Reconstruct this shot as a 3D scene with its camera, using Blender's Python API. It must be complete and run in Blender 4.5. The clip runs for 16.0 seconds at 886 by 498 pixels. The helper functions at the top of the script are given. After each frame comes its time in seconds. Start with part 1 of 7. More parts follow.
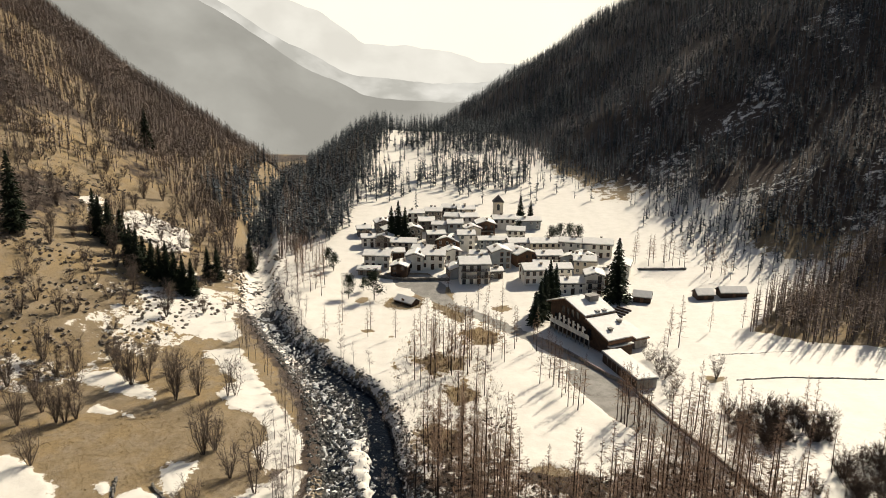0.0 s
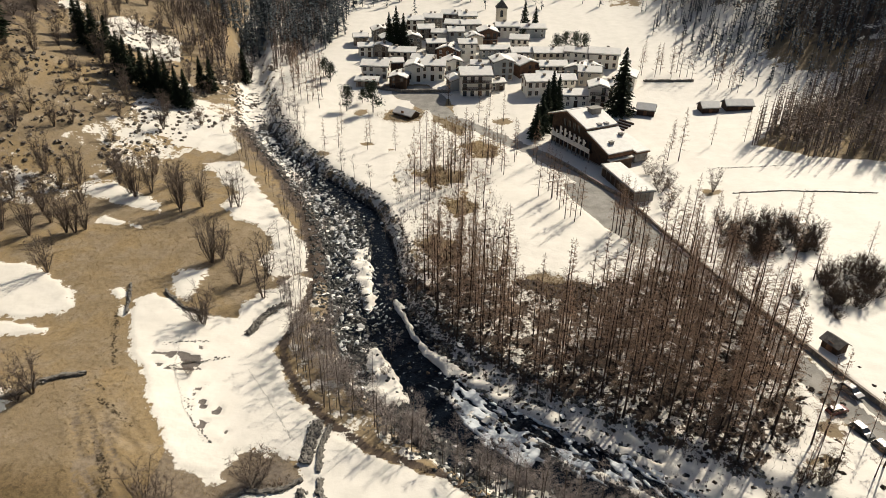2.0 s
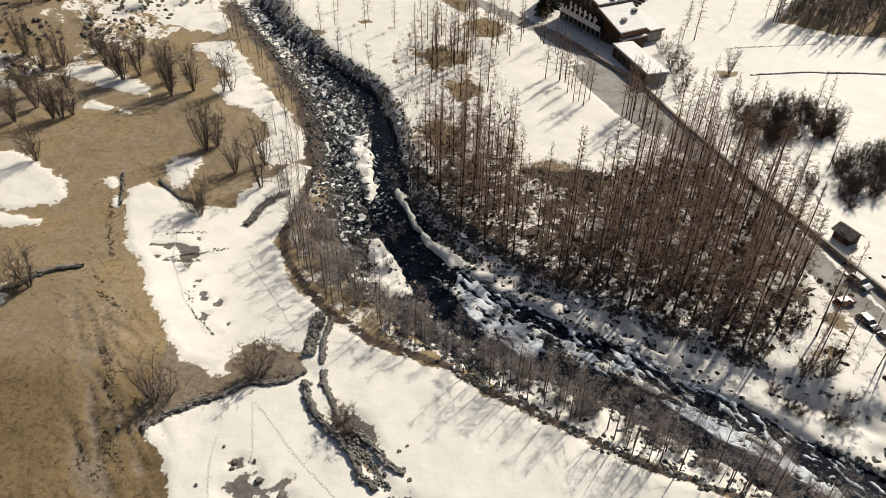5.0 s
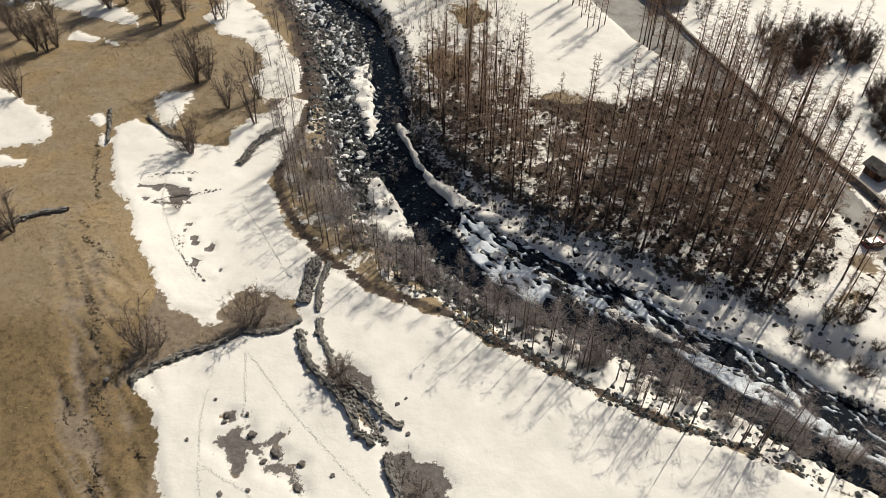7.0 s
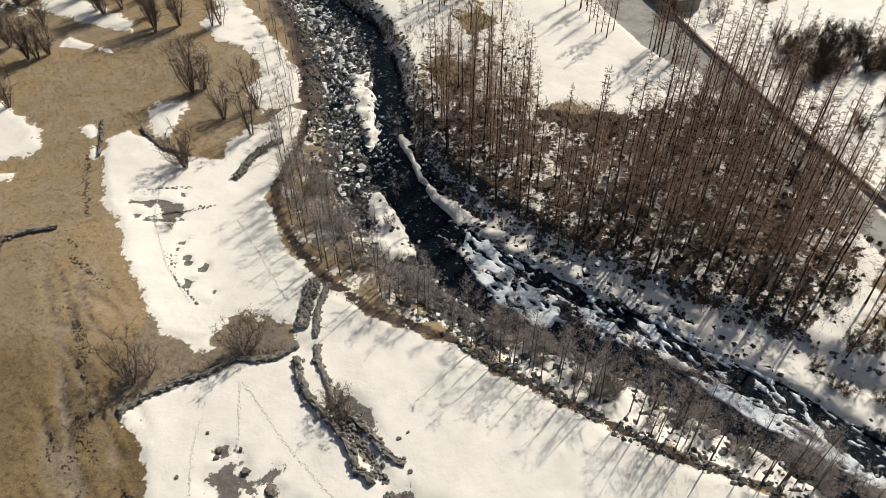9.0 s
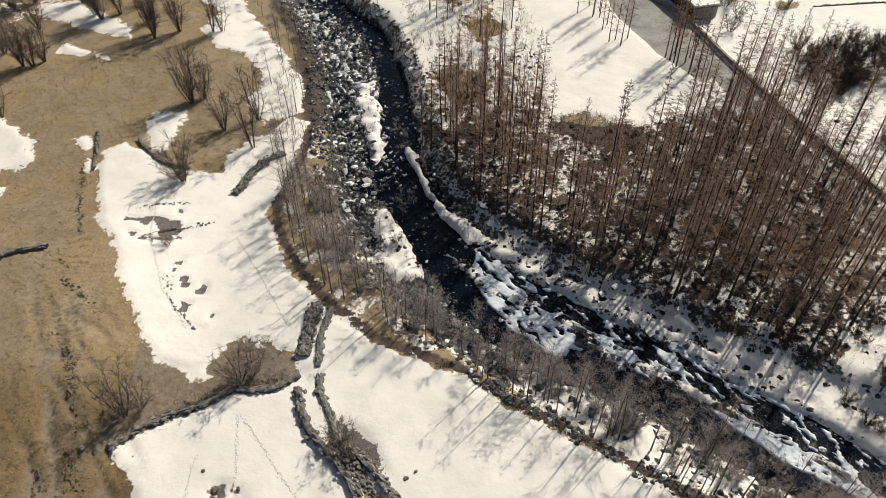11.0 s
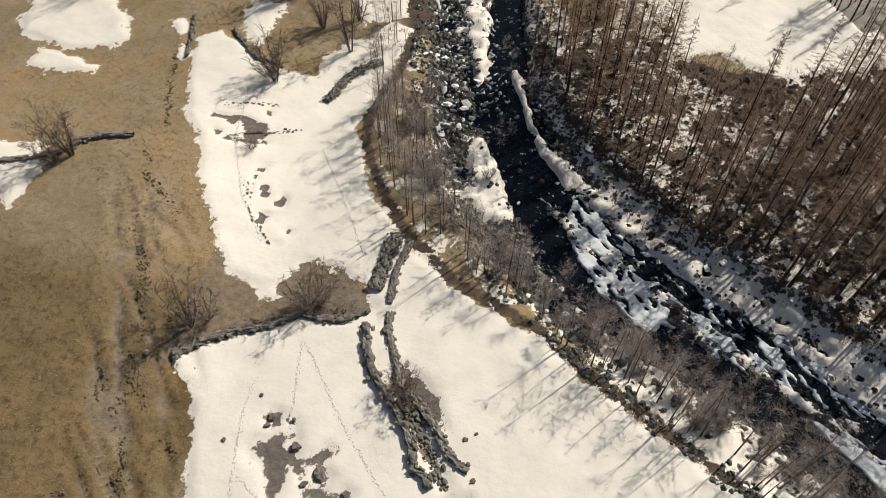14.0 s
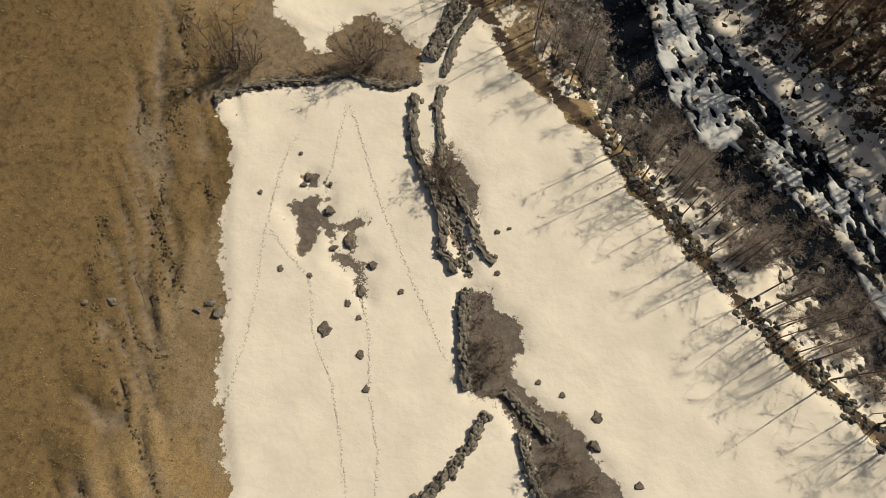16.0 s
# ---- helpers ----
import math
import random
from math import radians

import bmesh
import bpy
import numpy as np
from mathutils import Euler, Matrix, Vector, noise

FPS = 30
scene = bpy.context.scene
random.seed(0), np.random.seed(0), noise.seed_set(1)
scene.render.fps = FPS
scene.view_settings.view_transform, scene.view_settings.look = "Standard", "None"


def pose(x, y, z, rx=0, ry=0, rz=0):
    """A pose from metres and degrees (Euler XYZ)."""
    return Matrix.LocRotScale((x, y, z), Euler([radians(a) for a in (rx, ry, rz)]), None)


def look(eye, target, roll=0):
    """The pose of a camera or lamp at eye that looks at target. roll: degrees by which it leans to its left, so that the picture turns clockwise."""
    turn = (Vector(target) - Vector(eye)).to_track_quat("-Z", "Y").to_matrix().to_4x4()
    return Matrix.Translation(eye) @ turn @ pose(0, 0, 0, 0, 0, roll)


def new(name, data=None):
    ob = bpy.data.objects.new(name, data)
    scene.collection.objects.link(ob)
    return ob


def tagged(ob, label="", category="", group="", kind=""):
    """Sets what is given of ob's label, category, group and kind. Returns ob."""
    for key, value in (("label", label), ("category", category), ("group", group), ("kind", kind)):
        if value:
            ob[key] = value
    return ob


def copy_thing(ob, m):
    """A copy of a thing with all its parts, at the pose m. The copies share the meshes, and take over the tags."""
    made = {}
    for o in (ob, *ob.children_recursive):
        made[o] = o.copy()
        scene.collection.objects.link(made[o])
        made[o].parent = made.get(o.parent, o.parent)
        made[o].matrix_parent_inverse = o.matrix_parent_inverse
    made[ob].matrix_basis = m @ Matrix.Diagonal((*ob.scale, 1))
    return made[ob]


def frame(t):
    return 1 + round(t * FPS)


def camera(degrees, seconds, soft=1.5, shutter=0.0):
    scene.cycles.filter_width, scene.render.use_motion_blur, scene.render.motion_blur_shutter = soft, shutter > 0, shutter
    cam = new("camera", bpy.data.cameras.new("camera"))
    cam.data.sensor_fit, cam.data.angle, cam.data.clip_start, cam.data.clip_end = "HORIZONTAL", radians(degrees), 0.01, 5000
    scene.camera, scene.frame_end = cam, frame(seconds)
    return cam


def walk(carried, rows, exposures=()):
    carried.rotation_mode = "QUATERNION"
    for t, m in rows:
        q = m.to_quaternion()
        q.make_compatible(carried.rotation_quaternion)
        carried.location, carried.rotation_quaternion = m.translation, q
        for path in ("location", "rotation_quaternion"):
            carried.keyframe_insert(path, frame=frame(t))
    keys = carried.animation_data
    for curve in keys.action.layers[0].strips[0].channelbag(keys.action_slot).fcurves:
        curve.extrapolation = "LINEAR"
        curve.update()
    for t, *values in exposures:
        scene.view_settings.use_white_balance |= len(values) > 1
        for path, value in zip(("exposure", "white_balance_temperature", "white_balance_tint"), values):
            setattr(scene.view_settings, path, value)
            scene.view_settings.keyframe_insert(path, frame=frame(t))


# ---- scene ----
cam = camera(64.62, 16.0, soft=0.75)
ROWS = [
    (0, (0.112, -3.437, 66.189), (0.087, 6.277, 63.812), 0.59),
    (0.5, (0.185, -3.502, 66.127), (0.163, 6.016, 63.061), 0.61),
    (1, (0.249, -3.539, 66.065), (0.233, 5.732, 62.318), 0.70),
    (1.5, (0.279, -3.519, 65.996), (0.276, 5.473, 61.622), 0.77),
    (2, (0.254, -3.342, 65.957), (0.254, 5.414, 61.127), 0.75),
    (2.5, (0.135, -3.051, 65.893), (0.140, 5.553, 60.798), 0.79),
    (3, (0.018, -2.648, 65.803), (0.027, 5.912, 60.634), 0.77),
    (3.5, (-0.049, -2.125, 65.657), (-0.041, 6.412, 60.450), 0.74),
    (4, (-0.078, -1.504, 65.447), (-0.071, 6.895, 60.019), 0.72),
    (4.5, (-0.078, -0.787, 65.240), (-0.073, 7.346, 59.422), 0.72),
    (5, (0.000, 0.000, 65.000), (-0.000, 7.834, 58.785), 0.70),
    (7.5, (1.689, 6.130, 62.368), (1.465, 13.287, 55.388), -0.86),
    (8, (1.640, 7.260, 62.264), (1.410, 14.421, 55.288), -0.88),
    (8.5, (1.485, 8.407, 62.168), (1.254, 15.568, 55.192), -0.87),
    (9, (1.285, 9.584, 62.018), (1.056, 16.743, 55.040), -0.83),
    (11.5, (0.156, 15.576, 60.761), (-0.135, 22.727, 53.777), -0.76),
    (12, (-0.197, 16.751, 60.472), (-0.546, 23.905, 53.493), -0.61),
    (12.5, (-0.514, 17.928, 60.178), (-1.130, 25.062, 53.198), -0.53),
    (13, (-0.765, 19.130, 59.857), (-1.664, 26.075, 52.718), -0.45),
    (13.5, (-1.001, 20.280, 59.589), (-2.135, 26.872, 52.156), -0.31),
    (14, (-1.260, 21.401, 59.411), (-2.543, 27.409, 51.520), -0.06),
    (14.5, (-1.486, 22.495, 59.190), (-2.860, 27.879, 50.875), 0.25),
    (15, (-1.627, 23.568, 58.911), (-2.997, 28.165, 50.137), 0.43),
    (15.5, (-1.749, 24.714, 58.638), (-3.015, 28.410, 49.432), 0.65),
    (16, (-1.870, 25.912, 58.448), (-2.933, 28.673, 48.896), 1.04),
]
walk(cam, [(t, look(e, a, r)) for t, e, a, r in ROWS], [(0.0, 0.32, 6850, 8.5), (1.5, 0.27, 6750, 8.5), (4.0, 0.15, 6400, 9), (12.5, 0.16, 6250, 9), (14.0, 0.1, 6450, 9), (15.0, -0.02, 6950, 8.5), (16.0, -0.2, 7550, 7.5)])

# ---- daylight ----
SUN_DIR = Vector((0.63, 0.776, 0.0)).normalized()
SUN_ELEV = radians(39)
world = bpy.data.worlds.new("sky")
scene.world = world
world.use_nodes = True
wn = world.node_tree.nodes
sky = wn.new("ShaderNodeTexSky")
sky.sky_type, sky.sun_disc = "NISHITA", False
sky.sun_elevation, sky.sun_rotation = SUN_ELEV, math.atan2(SUN_DIR.x, SUN_DIR.y)
sky.dust_density = 2.5
wn["Background"].inputs[1].default_value = 0.062
world.node_tree.links.new(sky.outputs[0], wn["Background"].inputs[0])
sun = new("sun", bpy.data.lights.new("sun", "SUN"))
sun.data.energy, sun.data.angle, sun.data.color = 4.7, radians(0.5), (1.0, 0.92, 0.79)
d = Vector((SUN_DIR.x * math.cos(SUN_ELEV), SUN_DIR.y * math.cos(SUN_ELEV), math.sin(SUN_ELEV)))
sun.matrix_world = look(d * 400, (0, 0, 0))

# ---- materials ----


class Mat:
    """A node material with a principled shader and short ways to add nodes."""

    def __init__(self, name, rough=0.8, metal=0.0, spec=0.3):
        self.m = bpy.data.materials.new(name)
        self.m.use_nodes = True
        self.t = self.m.node_tree
        self.n, self.l = self.t.nodes, self.t.links
        self.b = self.n["Principled BSDF"]
        self.b.inputs["Roughness"].default_value = rough
        self.b.inputs["Metallic"].default_value = metal
        self.b.inputs["Specular IOR Level"].default_value = spec

    def coord(self, which="Object"):
        return self.n.new("ShaderNodeTexCoord").outputs[which]

    def world(self):
        return self.n.new("ShaderNodeNewGeometry").outputs["Position"]

    def noise(self, vec, scale, detail=4, rough=0.55):
        k = self.n.new("ShaderNodeTexNoise")
        k.inputs["Scale"].default_value, k.inputs["Detail"].default_value, k.inputs["Roughness"].default_value = scale, detail, rough
        self.l.new(vec, k.inputs["Vector"])
        return k.outputs["Fac"]

    def attr(self, name):
        k = self.n.new("ShaderNodeAttribute")
        k.attribute_name = name
        return k.outputs["Fac"]

    def math(self, op, a, b=None, c=None):
        k = self.n.new("ShaderNodeMath")
        k.operation = op
        for i, v in enumerate((a, b, c)):
            if v is None:
                continue
            if isinstance(v, (int, float)):
                k.inputs[i].default_value = v
            else:
                self.l.new(v, k.inputs[i])
        return k.outputs[0]

    def remap(self, v, a, b, c=0.0, d=1.0):
        k = self.n.new("ShaderNodeMapRange")
        k.interpolation_type = "SMOOTHSTEP"
        self.l.new(v, k.inputs[0])
        for i, q in enumerate((a, b, c, d)):
            k.inputs[i + 1].default_value = q
        return k.outputs[0]

    def mix(self, fac, a, b):
        k = self.n.new("ShaderNodeMix")
        k.data_type = "RGBA"
        for s, v in ((k.inputs[0], fac), (k.inputs[6], a), (k.inputs[7], b)):
            if isinstance(v, tuple):
                s.default_value = (*v, 1)
            elif isinstance(v, (int, float)):
                s.default_value = v
            else:
                self.l.new(v, s)
        return k.outputs[2]

    def color(self, c):
        if isinstance(c, tuple):
            self.b.inputs["Base Color"].default_value = (*c, 1)
        else:
            self.l.new(c, self.b.inputs["Base Color"])
        return self

    def rough(self, v):
        self.l.new(v, self.b.inputs["Roughness"])

    def bump(self, h, strength=0.4, dist=0.1):
        k = self.n.new("ShaderNodeBump")
        k.inputs["Strength"].default_value, k.inputs["Distance"].default_value = strength, dist
        self.l.new(h, k.inputs["Height"])
        self.l.new(k.outputs[0], self.b.inputs["Normal"])

    def random(self):
        return self.n.new("ShaderNodeObjectInfo").outputs["Random"]

    def island(self):
        return self.n.new("ShaderNodeNewGeometry").outputs["Random Per Island"]


def simple(name, a, b, scale, rough=0.85, bump=0.3, rand=0.0, dist=0.05, spec=0.25, where="Object"):
    """Two tones mixed by noise, varied from piece to piece."""
    m = Mat(name, rough, spec=spec)
    v = m.coord(where)
    f = m.remap(m.noise(v, scale), 0.35, 0.65)
    c = m.mix(f, a, b)
    if rand:
        c = m.mix(m.math("MULTIPLY", m.random(), rand), c, tuple(0.35 * q for q in a))
    m.color(c)
    if bump:
        m.bump(m.noise(v, scale * 4, 5), bump, dist)
    return m.m


def ground_material():
    m = Mat("ground", 0.9, spec=0.2)
    p = m.world()
    n_big, n_mid, n_fine, n_grain = m.noise(p, 0.045, 3), m.noise(p, 0.3, 5, 0.6), m.noise(p, 1.6, 5, 0.65), m.noise(p, 9.0, 4, 0.7)
    # dry winter grass
    grass = m.mix(m.remap(n_big, 0.35, 0.65), (0.248, 0.19, 0.12), (0.335, 0.24, 0.122))
    grass = m.mix(m.remap(n_mid, 0.42, 0.66), grass, (0.31, 0.245, 0.165))
    grass = m.mix(m.remap(n_fine, 0.46, 0.72, 0, 0.55), grass, (0.135, 0.1, 0.06))
    grass = m.mix(m.remap(n_grain, 0.42, 0.7, 0, 0.75), grass, (0.1, 0.075, 0.043))
    grass = m.mix(m.remap(m.noise(p, 4.0, 3, 0.6), 0.55, 0.75, 0, 0.6), grass, (0.28, 0.22, 0.14))
    # darker, browner sward of the lower meadow
    sward = m.mix(m.remap(n_mid, 0.38, 0.64), (0.152, 0.109, 0.055), (0.19, 0.132, 0.067))
    sward = m.mix(m.remap(n_fine, 0.45, 0.7), sward, (0.085, 0.06, 0.031))
    sward = m.mix(m.remap(n_grain, 0.45, 0.72, 0, 0.7), sward, (0.06, 0.043, 0.022))
    grass = m.mix(m.remap(m.math("ADD", m.attr("sward"), m.math("MULTIPLY_ADD", n_big, 1.4, -0.7)), 0.2, 0.9), grass, sward)
    # trampled and muddy turf
    mud = m.mix(m.remap(n_fine, 0.35, 0.65), (0.24, 0.19, 0.135), (0.168, 0.13, 0.09))
    mud = m.mix(m.remap(n_grain, 0.45, 0.7, 0, 0.7), mud, (0.09, 0.075, 0.058))
    c = m.mix(m.remap(m.math("ADD", m.attr("mud"), m.math("MULTIPLY_ADD", n_fine, 1.6, -0.8)), 0.3, 0.9), grass, mud)
    # wet grey turf freshly thawed out of the snow
    wet = m.mix(m.remap(n_fine, 0.35, 0.65), (0.185, 0.162, 0.145), (0.12, 0.104, 0.094))
    wet = m.mix(m.remap(n_grain, 0.45, 0.7, 0, 0.7), wet, (0.065, 0.056, 0.05))
    c = m.mix(m.remap(m.attr("wet"), 0.2, 0.8), c, wet)
    # larch needles and litter, darkened further for the shade under the trees
    litter = m.mix(m.remap(n_mid, 0.4, 0.62), (0.095, 0.07, 0.053), (0.055, 0.041, 0.033))
    litter = m.mix(m.remap(n_grain, 0.4, 0.75), litter, (0.04, 0.03, 0.024))
    c = m.mix(m.remap(m.math("ADD", m.attr("litter"), m.math("MULTIPLY_ADD", n_mid, 1.2, -0.6)), 0.3, 0.7), c, litter)
    # stones of the river bed
    vor = m.n.new("ShaderNodeTexVoronoi")
    vor.inputs["Scale"].default_value = 1.3
    m.l.new(p, vor.inputs["Vector"])
    stone = m.mix(m.remap(vor.outputs["Distance"], 0.15, 0.6), (0.17, 0.16, 0.14), (0.03, 0.03, 0.032))
    stone = m.mix(m.remap(n_fine, 0.4, 0.7), stone, (0.06, 0.055, 0.05))
    c = m.mix(m.remap(m.math("ADD", m.attr("stony"), m.math("MULTIPLY_ADD", n_fine, 1.4, -0.7)), 0.35, 0.6), c, stone)
    # road and parking place, wet grit on asphalt
    road = m.mix(m.remap(n_mid, 0.35, 0.65), (0.31, 0.292, 0.262), (0.21, 0.2, 0.18))
    road = m.mix(m.remap(n_grain, 0.4, 0.8, 0, 0.5), road, (0.32, 0.3, 0.27))
    roadm = m.remap(m.math("ADD", m.attr("paved"), m.math("MULTIPLY_ADD", n_fine, 0.5, -0.25)), -0.15, 0.15)
    c = m.mix(roadm, c, road)
    # old spring snow
    snow = m.mix(m.remap(n_mid, 0.35, 0.7), (0.735, 0.694, 0.622), (0.675, 0.637, 0.565))
    snow = m.mix(m.remap(n_fine, 0.6, 0.8, 0, 0.25), snow, (0.6, 0.57, 0.52))
    edge = m.math("ADD", m.math("MULTIPLY_ADD", n_fine, 4.0, -2.0), m.math("MULTIPLY_ADD", n_mid, 6.5, -3.25))
    edge = m.math("ADD", edge, m.math("MULTIPLY_ADD", n_grain, 1.6, -0.8))
    amp = m.attr("ragged")
    s = m.math("ADD", m.attr("snow"), m.math("MULTIPLY", edge, amp))
    sm = m.remap(s, -0.03, 0.10)
    c = m.mix(sm, c, snow)
    m.color(c)
    m.rough(m.remap(sm, 0, 1, 0.92, 0.62))
    h = m.math("ADD", m.math("MULTIPLY", n_fine, m.remap(sm, 0, 1, 0.6, 0.16)), m.math("MULTIPLY", n_grain, m.remap(sm, 0, 1, 0.35, 0.03)))
    h = m.math("ADD", h, m.math("MULTIPLY", sm, 0.8))
    h = m.math("ADD", h, m.math("MULTIPLY", n_mid, m.remap(sm, 0, 1, 1.6, 1.0)))
    m.bump(h, 0.55, 0.22)
    return m.m


def water_material():
    m = Mat("stream_water", 0.25, spec=0.015)
    p = m.world()
    n = m.noise(p, 1.1, 5, 0.65)
    foam = m.remap(m.noise(p, 1.3, 6, 0.8), 0.62, 0.68)
    m.color(m.mix(foam, (0.0025, 0.005, 0.01), (0.4, 0.45, 0.5)))
    m.rough(m.remap(foam, 0, 1, 0.42, 0.8))
    m.bump(m.math("ADD", n, m.math("MULTIPLY", m.noise(p, 4.0, 3), 0.4)), 0.6, 0.25)
    return m.m


M = {
    "ground": ground_material(),
    "water": water_material(),
    "larch_bark": simple("larch_bark", (0.062, 0.044, 0.035), (0.036, 0.027, 0.022), 3.0, 0.95, 0.5),
    "larch_twig": simple("larch_twig", (0.42, 0.285, 0.195), (0.28, 0.193, 0.138), 1.2, 0.95, 0, 0.5),
    "alder_bark": simple("alder_bark", (0.14, 0.11, 0.088), (0.08, 0.064, 0.053), 3.0, 0.95, 0.4),
    "alder_twig": simple("alder_twig", (0.46, 0.395, 0.355), (0.33, 0.285, 0.26), 1.5, 0.95, 0, 0.4),
    "hazel_twig": simple("hazel_twig", (0.22, 0.168, 0.132), (0.14, 0.108, 0.088), 1.5, 0.95, 0, 0.4),
    "fir_bark": simple("fir_bark", (0.06, 0.045, 0.035), (0.035, 0.027, 0.02), 3.0, 0.95, 0.4),
    "fir_needle": simple("fir_needle", (0.03, 0.04, 0.018), (0.014, 0.022, 0.011), 1.0, 0.9, 0, 0.4),
    "stone": simple("wall_stone", (0.26, 0.24, 0.21), (0.13, 0.12, 0.105), 2.2, 0.9, 0.6, 0.6),
    "roof_snow": simple("roof_snow", (0.78, 0.75, 0.7), (0.7, 0.68, 0.63), 0.8, 0.65, 0.4),
}

# ---- lie of the land ----


def smooth(a, b, v):
    t = np.clip((v - a) / (b - a), 0, 1)
    return t * t * (3 - 2 * t)


def softplus(v, k):
    return np.where(v > 20 * k, v, k * np.log1p(np.exp(np.clip(v / k, -40, 40))))


def lattice(seed):
    r = np.random.RandomState(seed)
    return r.rand(64, 64)


LAT = [lattice(s) for s in range(6)]


def vnoise(x, y, scale, seed=0):
    """Smooth value noise from 0 to 1, with features about scale metres wide."""
    g = LAT[seed % 6]
    u, v = x / scale + 17.3 * seed, y / scale + 9.1 * seed
    i, j = np.floor(u).astype(int), np.floor(v).astype(int)
    a, b = u - i, v - j
    a, b = a * a * (3 - 2 * a), b * b * (3 - 2 * b)
    q = lambda k, l: g[(i + k) % 64, (j + l) % 64]
    return (q(0, 0) * (1 - a) + q(1, 0) * a) * (1 - b) + (q(0, 1) * (1 - a) + q(1, 1) * a) * b


def fractal(x, y, scale, seed=0, octaves=4):
    t, w, s = 0.0, 1.0, 0.0
    for o in range(octaves):
        t = t + w * vnoise(x, y, scale / 2 ** o, seed + o)
        s, w = s + w, w * 0.5
    return t / s


def line_dist(x, y, line):
    """Distance to a polyline and the width carried along it (third number of each point)."""
    best, width = np.full(np.shape(x), 1e9), np.zeros(np.shape(x))
    for p, q in zip(line[:-1], line[1:]):
        dx, dy = q[0] - p[0], q[1] - p[1]
        t = np.clip(((x - p[0]) * dx + (y - p[1]) * dy) / (dx * dx + dy * dy), 0, 1)
        dd = np.hypot(x - p[0] - t * dx, y - p[1] - t * dy)
        near = dd < best
        best = np.where(near, dd, best)
        if len(p) > 2:
            width = np.where(near, p[2] + t * (q[2] - p[2]), width)
    return best, width


def inside(x, y, poly):
    """Signed distance to an outline, positive inside."""
    dist, _ = line_dist(x, y, list(poly) + [poly[0]])
    odd = np.zeros(np.shape(x), bool)
    for (ax, ay), (bx, by) in zip(poly, list(poly[1:]) + [poly[0]]):
        if ay != by:
            odd ^= ((ay > y) != (by > y)) & (x < (bx - ax) * (y - ay) / (by - ay) + ax)
    return np.where(odd, dist, -dist)


# stream: middle and half width
STREAM = [(-92, 420, 4), (-84, 330, 4), (-74, 270, 4), (-62, 220, 4), (-53, 190, 4), (-42, 168, 4), (-30, 149, 5), (-21, 135, 6.5), (-17, 122, 7), (-14, 108, 7), (-12, 97, 7),
          (-8, 86, 8), (-1, 76, 9), (6, 69, 9.5), (14, 63, 9.5), (22, 57.5, 9.5), (31, 53, 9.5), (42, 46, 9), (60, 36, 9), (90, 22, 9), (150, 0, 9)]
# the deep channels in it
CHANNEL = [(-52, 190, 2), (-41, 167, 2), (-28, 151, 2.5), (-15.5, 135, 2.5), (-11.5, 120, 2.5), (-10.5, 108, 2.5), (-9, 99, 3), (-6.7, 91, 3.2), (-4.1, 85, 3.2), (-0.5, 80, 2.4), (2.8, 76.8, 1.4), (6.6, 73.6, 1.2), (11.7, 69.8, 1.2), (17.6, 65.7, 1.3), (21.2, 63.3, 1.5), (25.2, 60.2, 1.6), (29.6, 57.2, 1.6), (33, 54.4, 1.6), (37.3, 51.5, 1.7), (41.5, 47.4, 1.8), (44.5, 44.8, 2), (58, 36, 2.4)]
CHANNEL_2 = [(-9, 93, 3), (-3, 76, 2), (1, 70, 2.4), (7, 64, 2.2), (11.5, 61, 2.4), (17, 58.8, 2.1), (22, 56, 2.1), (27.5, 52, 2.2), (32.5, 48.4, 2.4), (38, 43.8, 2.8), (60, 29, 4)]
ISLE = [(-11.4, 84.7), (-10, 86), (-8.7, 84.3), (-4.8, 80.6), (-2.6, 77), (-3.2, 74.4), (-5.6, 72.6), (-7.6, 71.6), (-9.7, 73.4), (-11.4, 76), (-9.8, 79.1), (-11.2, 81.5)]
BAR = [(0.6, 77.2), (4.8, 73.4), (10.5, 69), (16.5, 64.8), (20, 62.3), (24, 59), (28.6, 55.8), (32.2, 53.2), (36.3, 50.2), (40.5, 45.9), (43.2, 43), (52, 37), (51, 35.5), (42, 41), (38.5, 45.2), (34.5, 48.6), (30.5, 51.6), (27, 54.2), (24.5, 56.2), (20.5, 59.2), (17.5, 61.6), (14.5, 63.2), (11.8, 61.6), (8, 64.3), (4.8, 67.8), (2.8, 72)]
SHELF = [(-9.2, 101), (-7.4, 95), (-5.4, 89.4), (-2.4, 83.8), (1, 79.6), (4, 77.2), (7.9, 74.4), (13, 70.8), (17.8, 67.4), (22.7, 64.4), (26.6, 61), (31, 58), (35.4, 55.3), (39.3, 52), (44, 48.6), (60, 39.5), (66, 44), (48, 53.4), (42.4, 57), (38.2, 59.8), (33.8, 62.4), (29.2, 65), (24.8, 67.8), (19.8, 70.5), (14.6, 73.2), (9.5, 76.8), (5.6, 79.6), (2.6, 82.2), (-1, 86.2), (-3.6, 91), (-5.4, 97), (-7.2, 102)]
BAR_2 = [(-18, 118.3), (-14.9, 119.4), (-11.9, 109.1), (-10.5, 100.0), (-12.5, 96.6), (-15.6, 105.3)]


def toe_left(y):
    return np.interp(y, [60, 110, 150, 180, 260, 400], [-150, -112, -78, -66, -56, -50])


def toe_right(y):
    return 88 - 0.38 * (np.minimum(y, 400) - 225) - 0.25 * np.maximum(y - 400, 0)

BED_Y, BED_X = [p[1] for p in STREAM[::-1]], [p[0] for p in STREAM[::-1]]


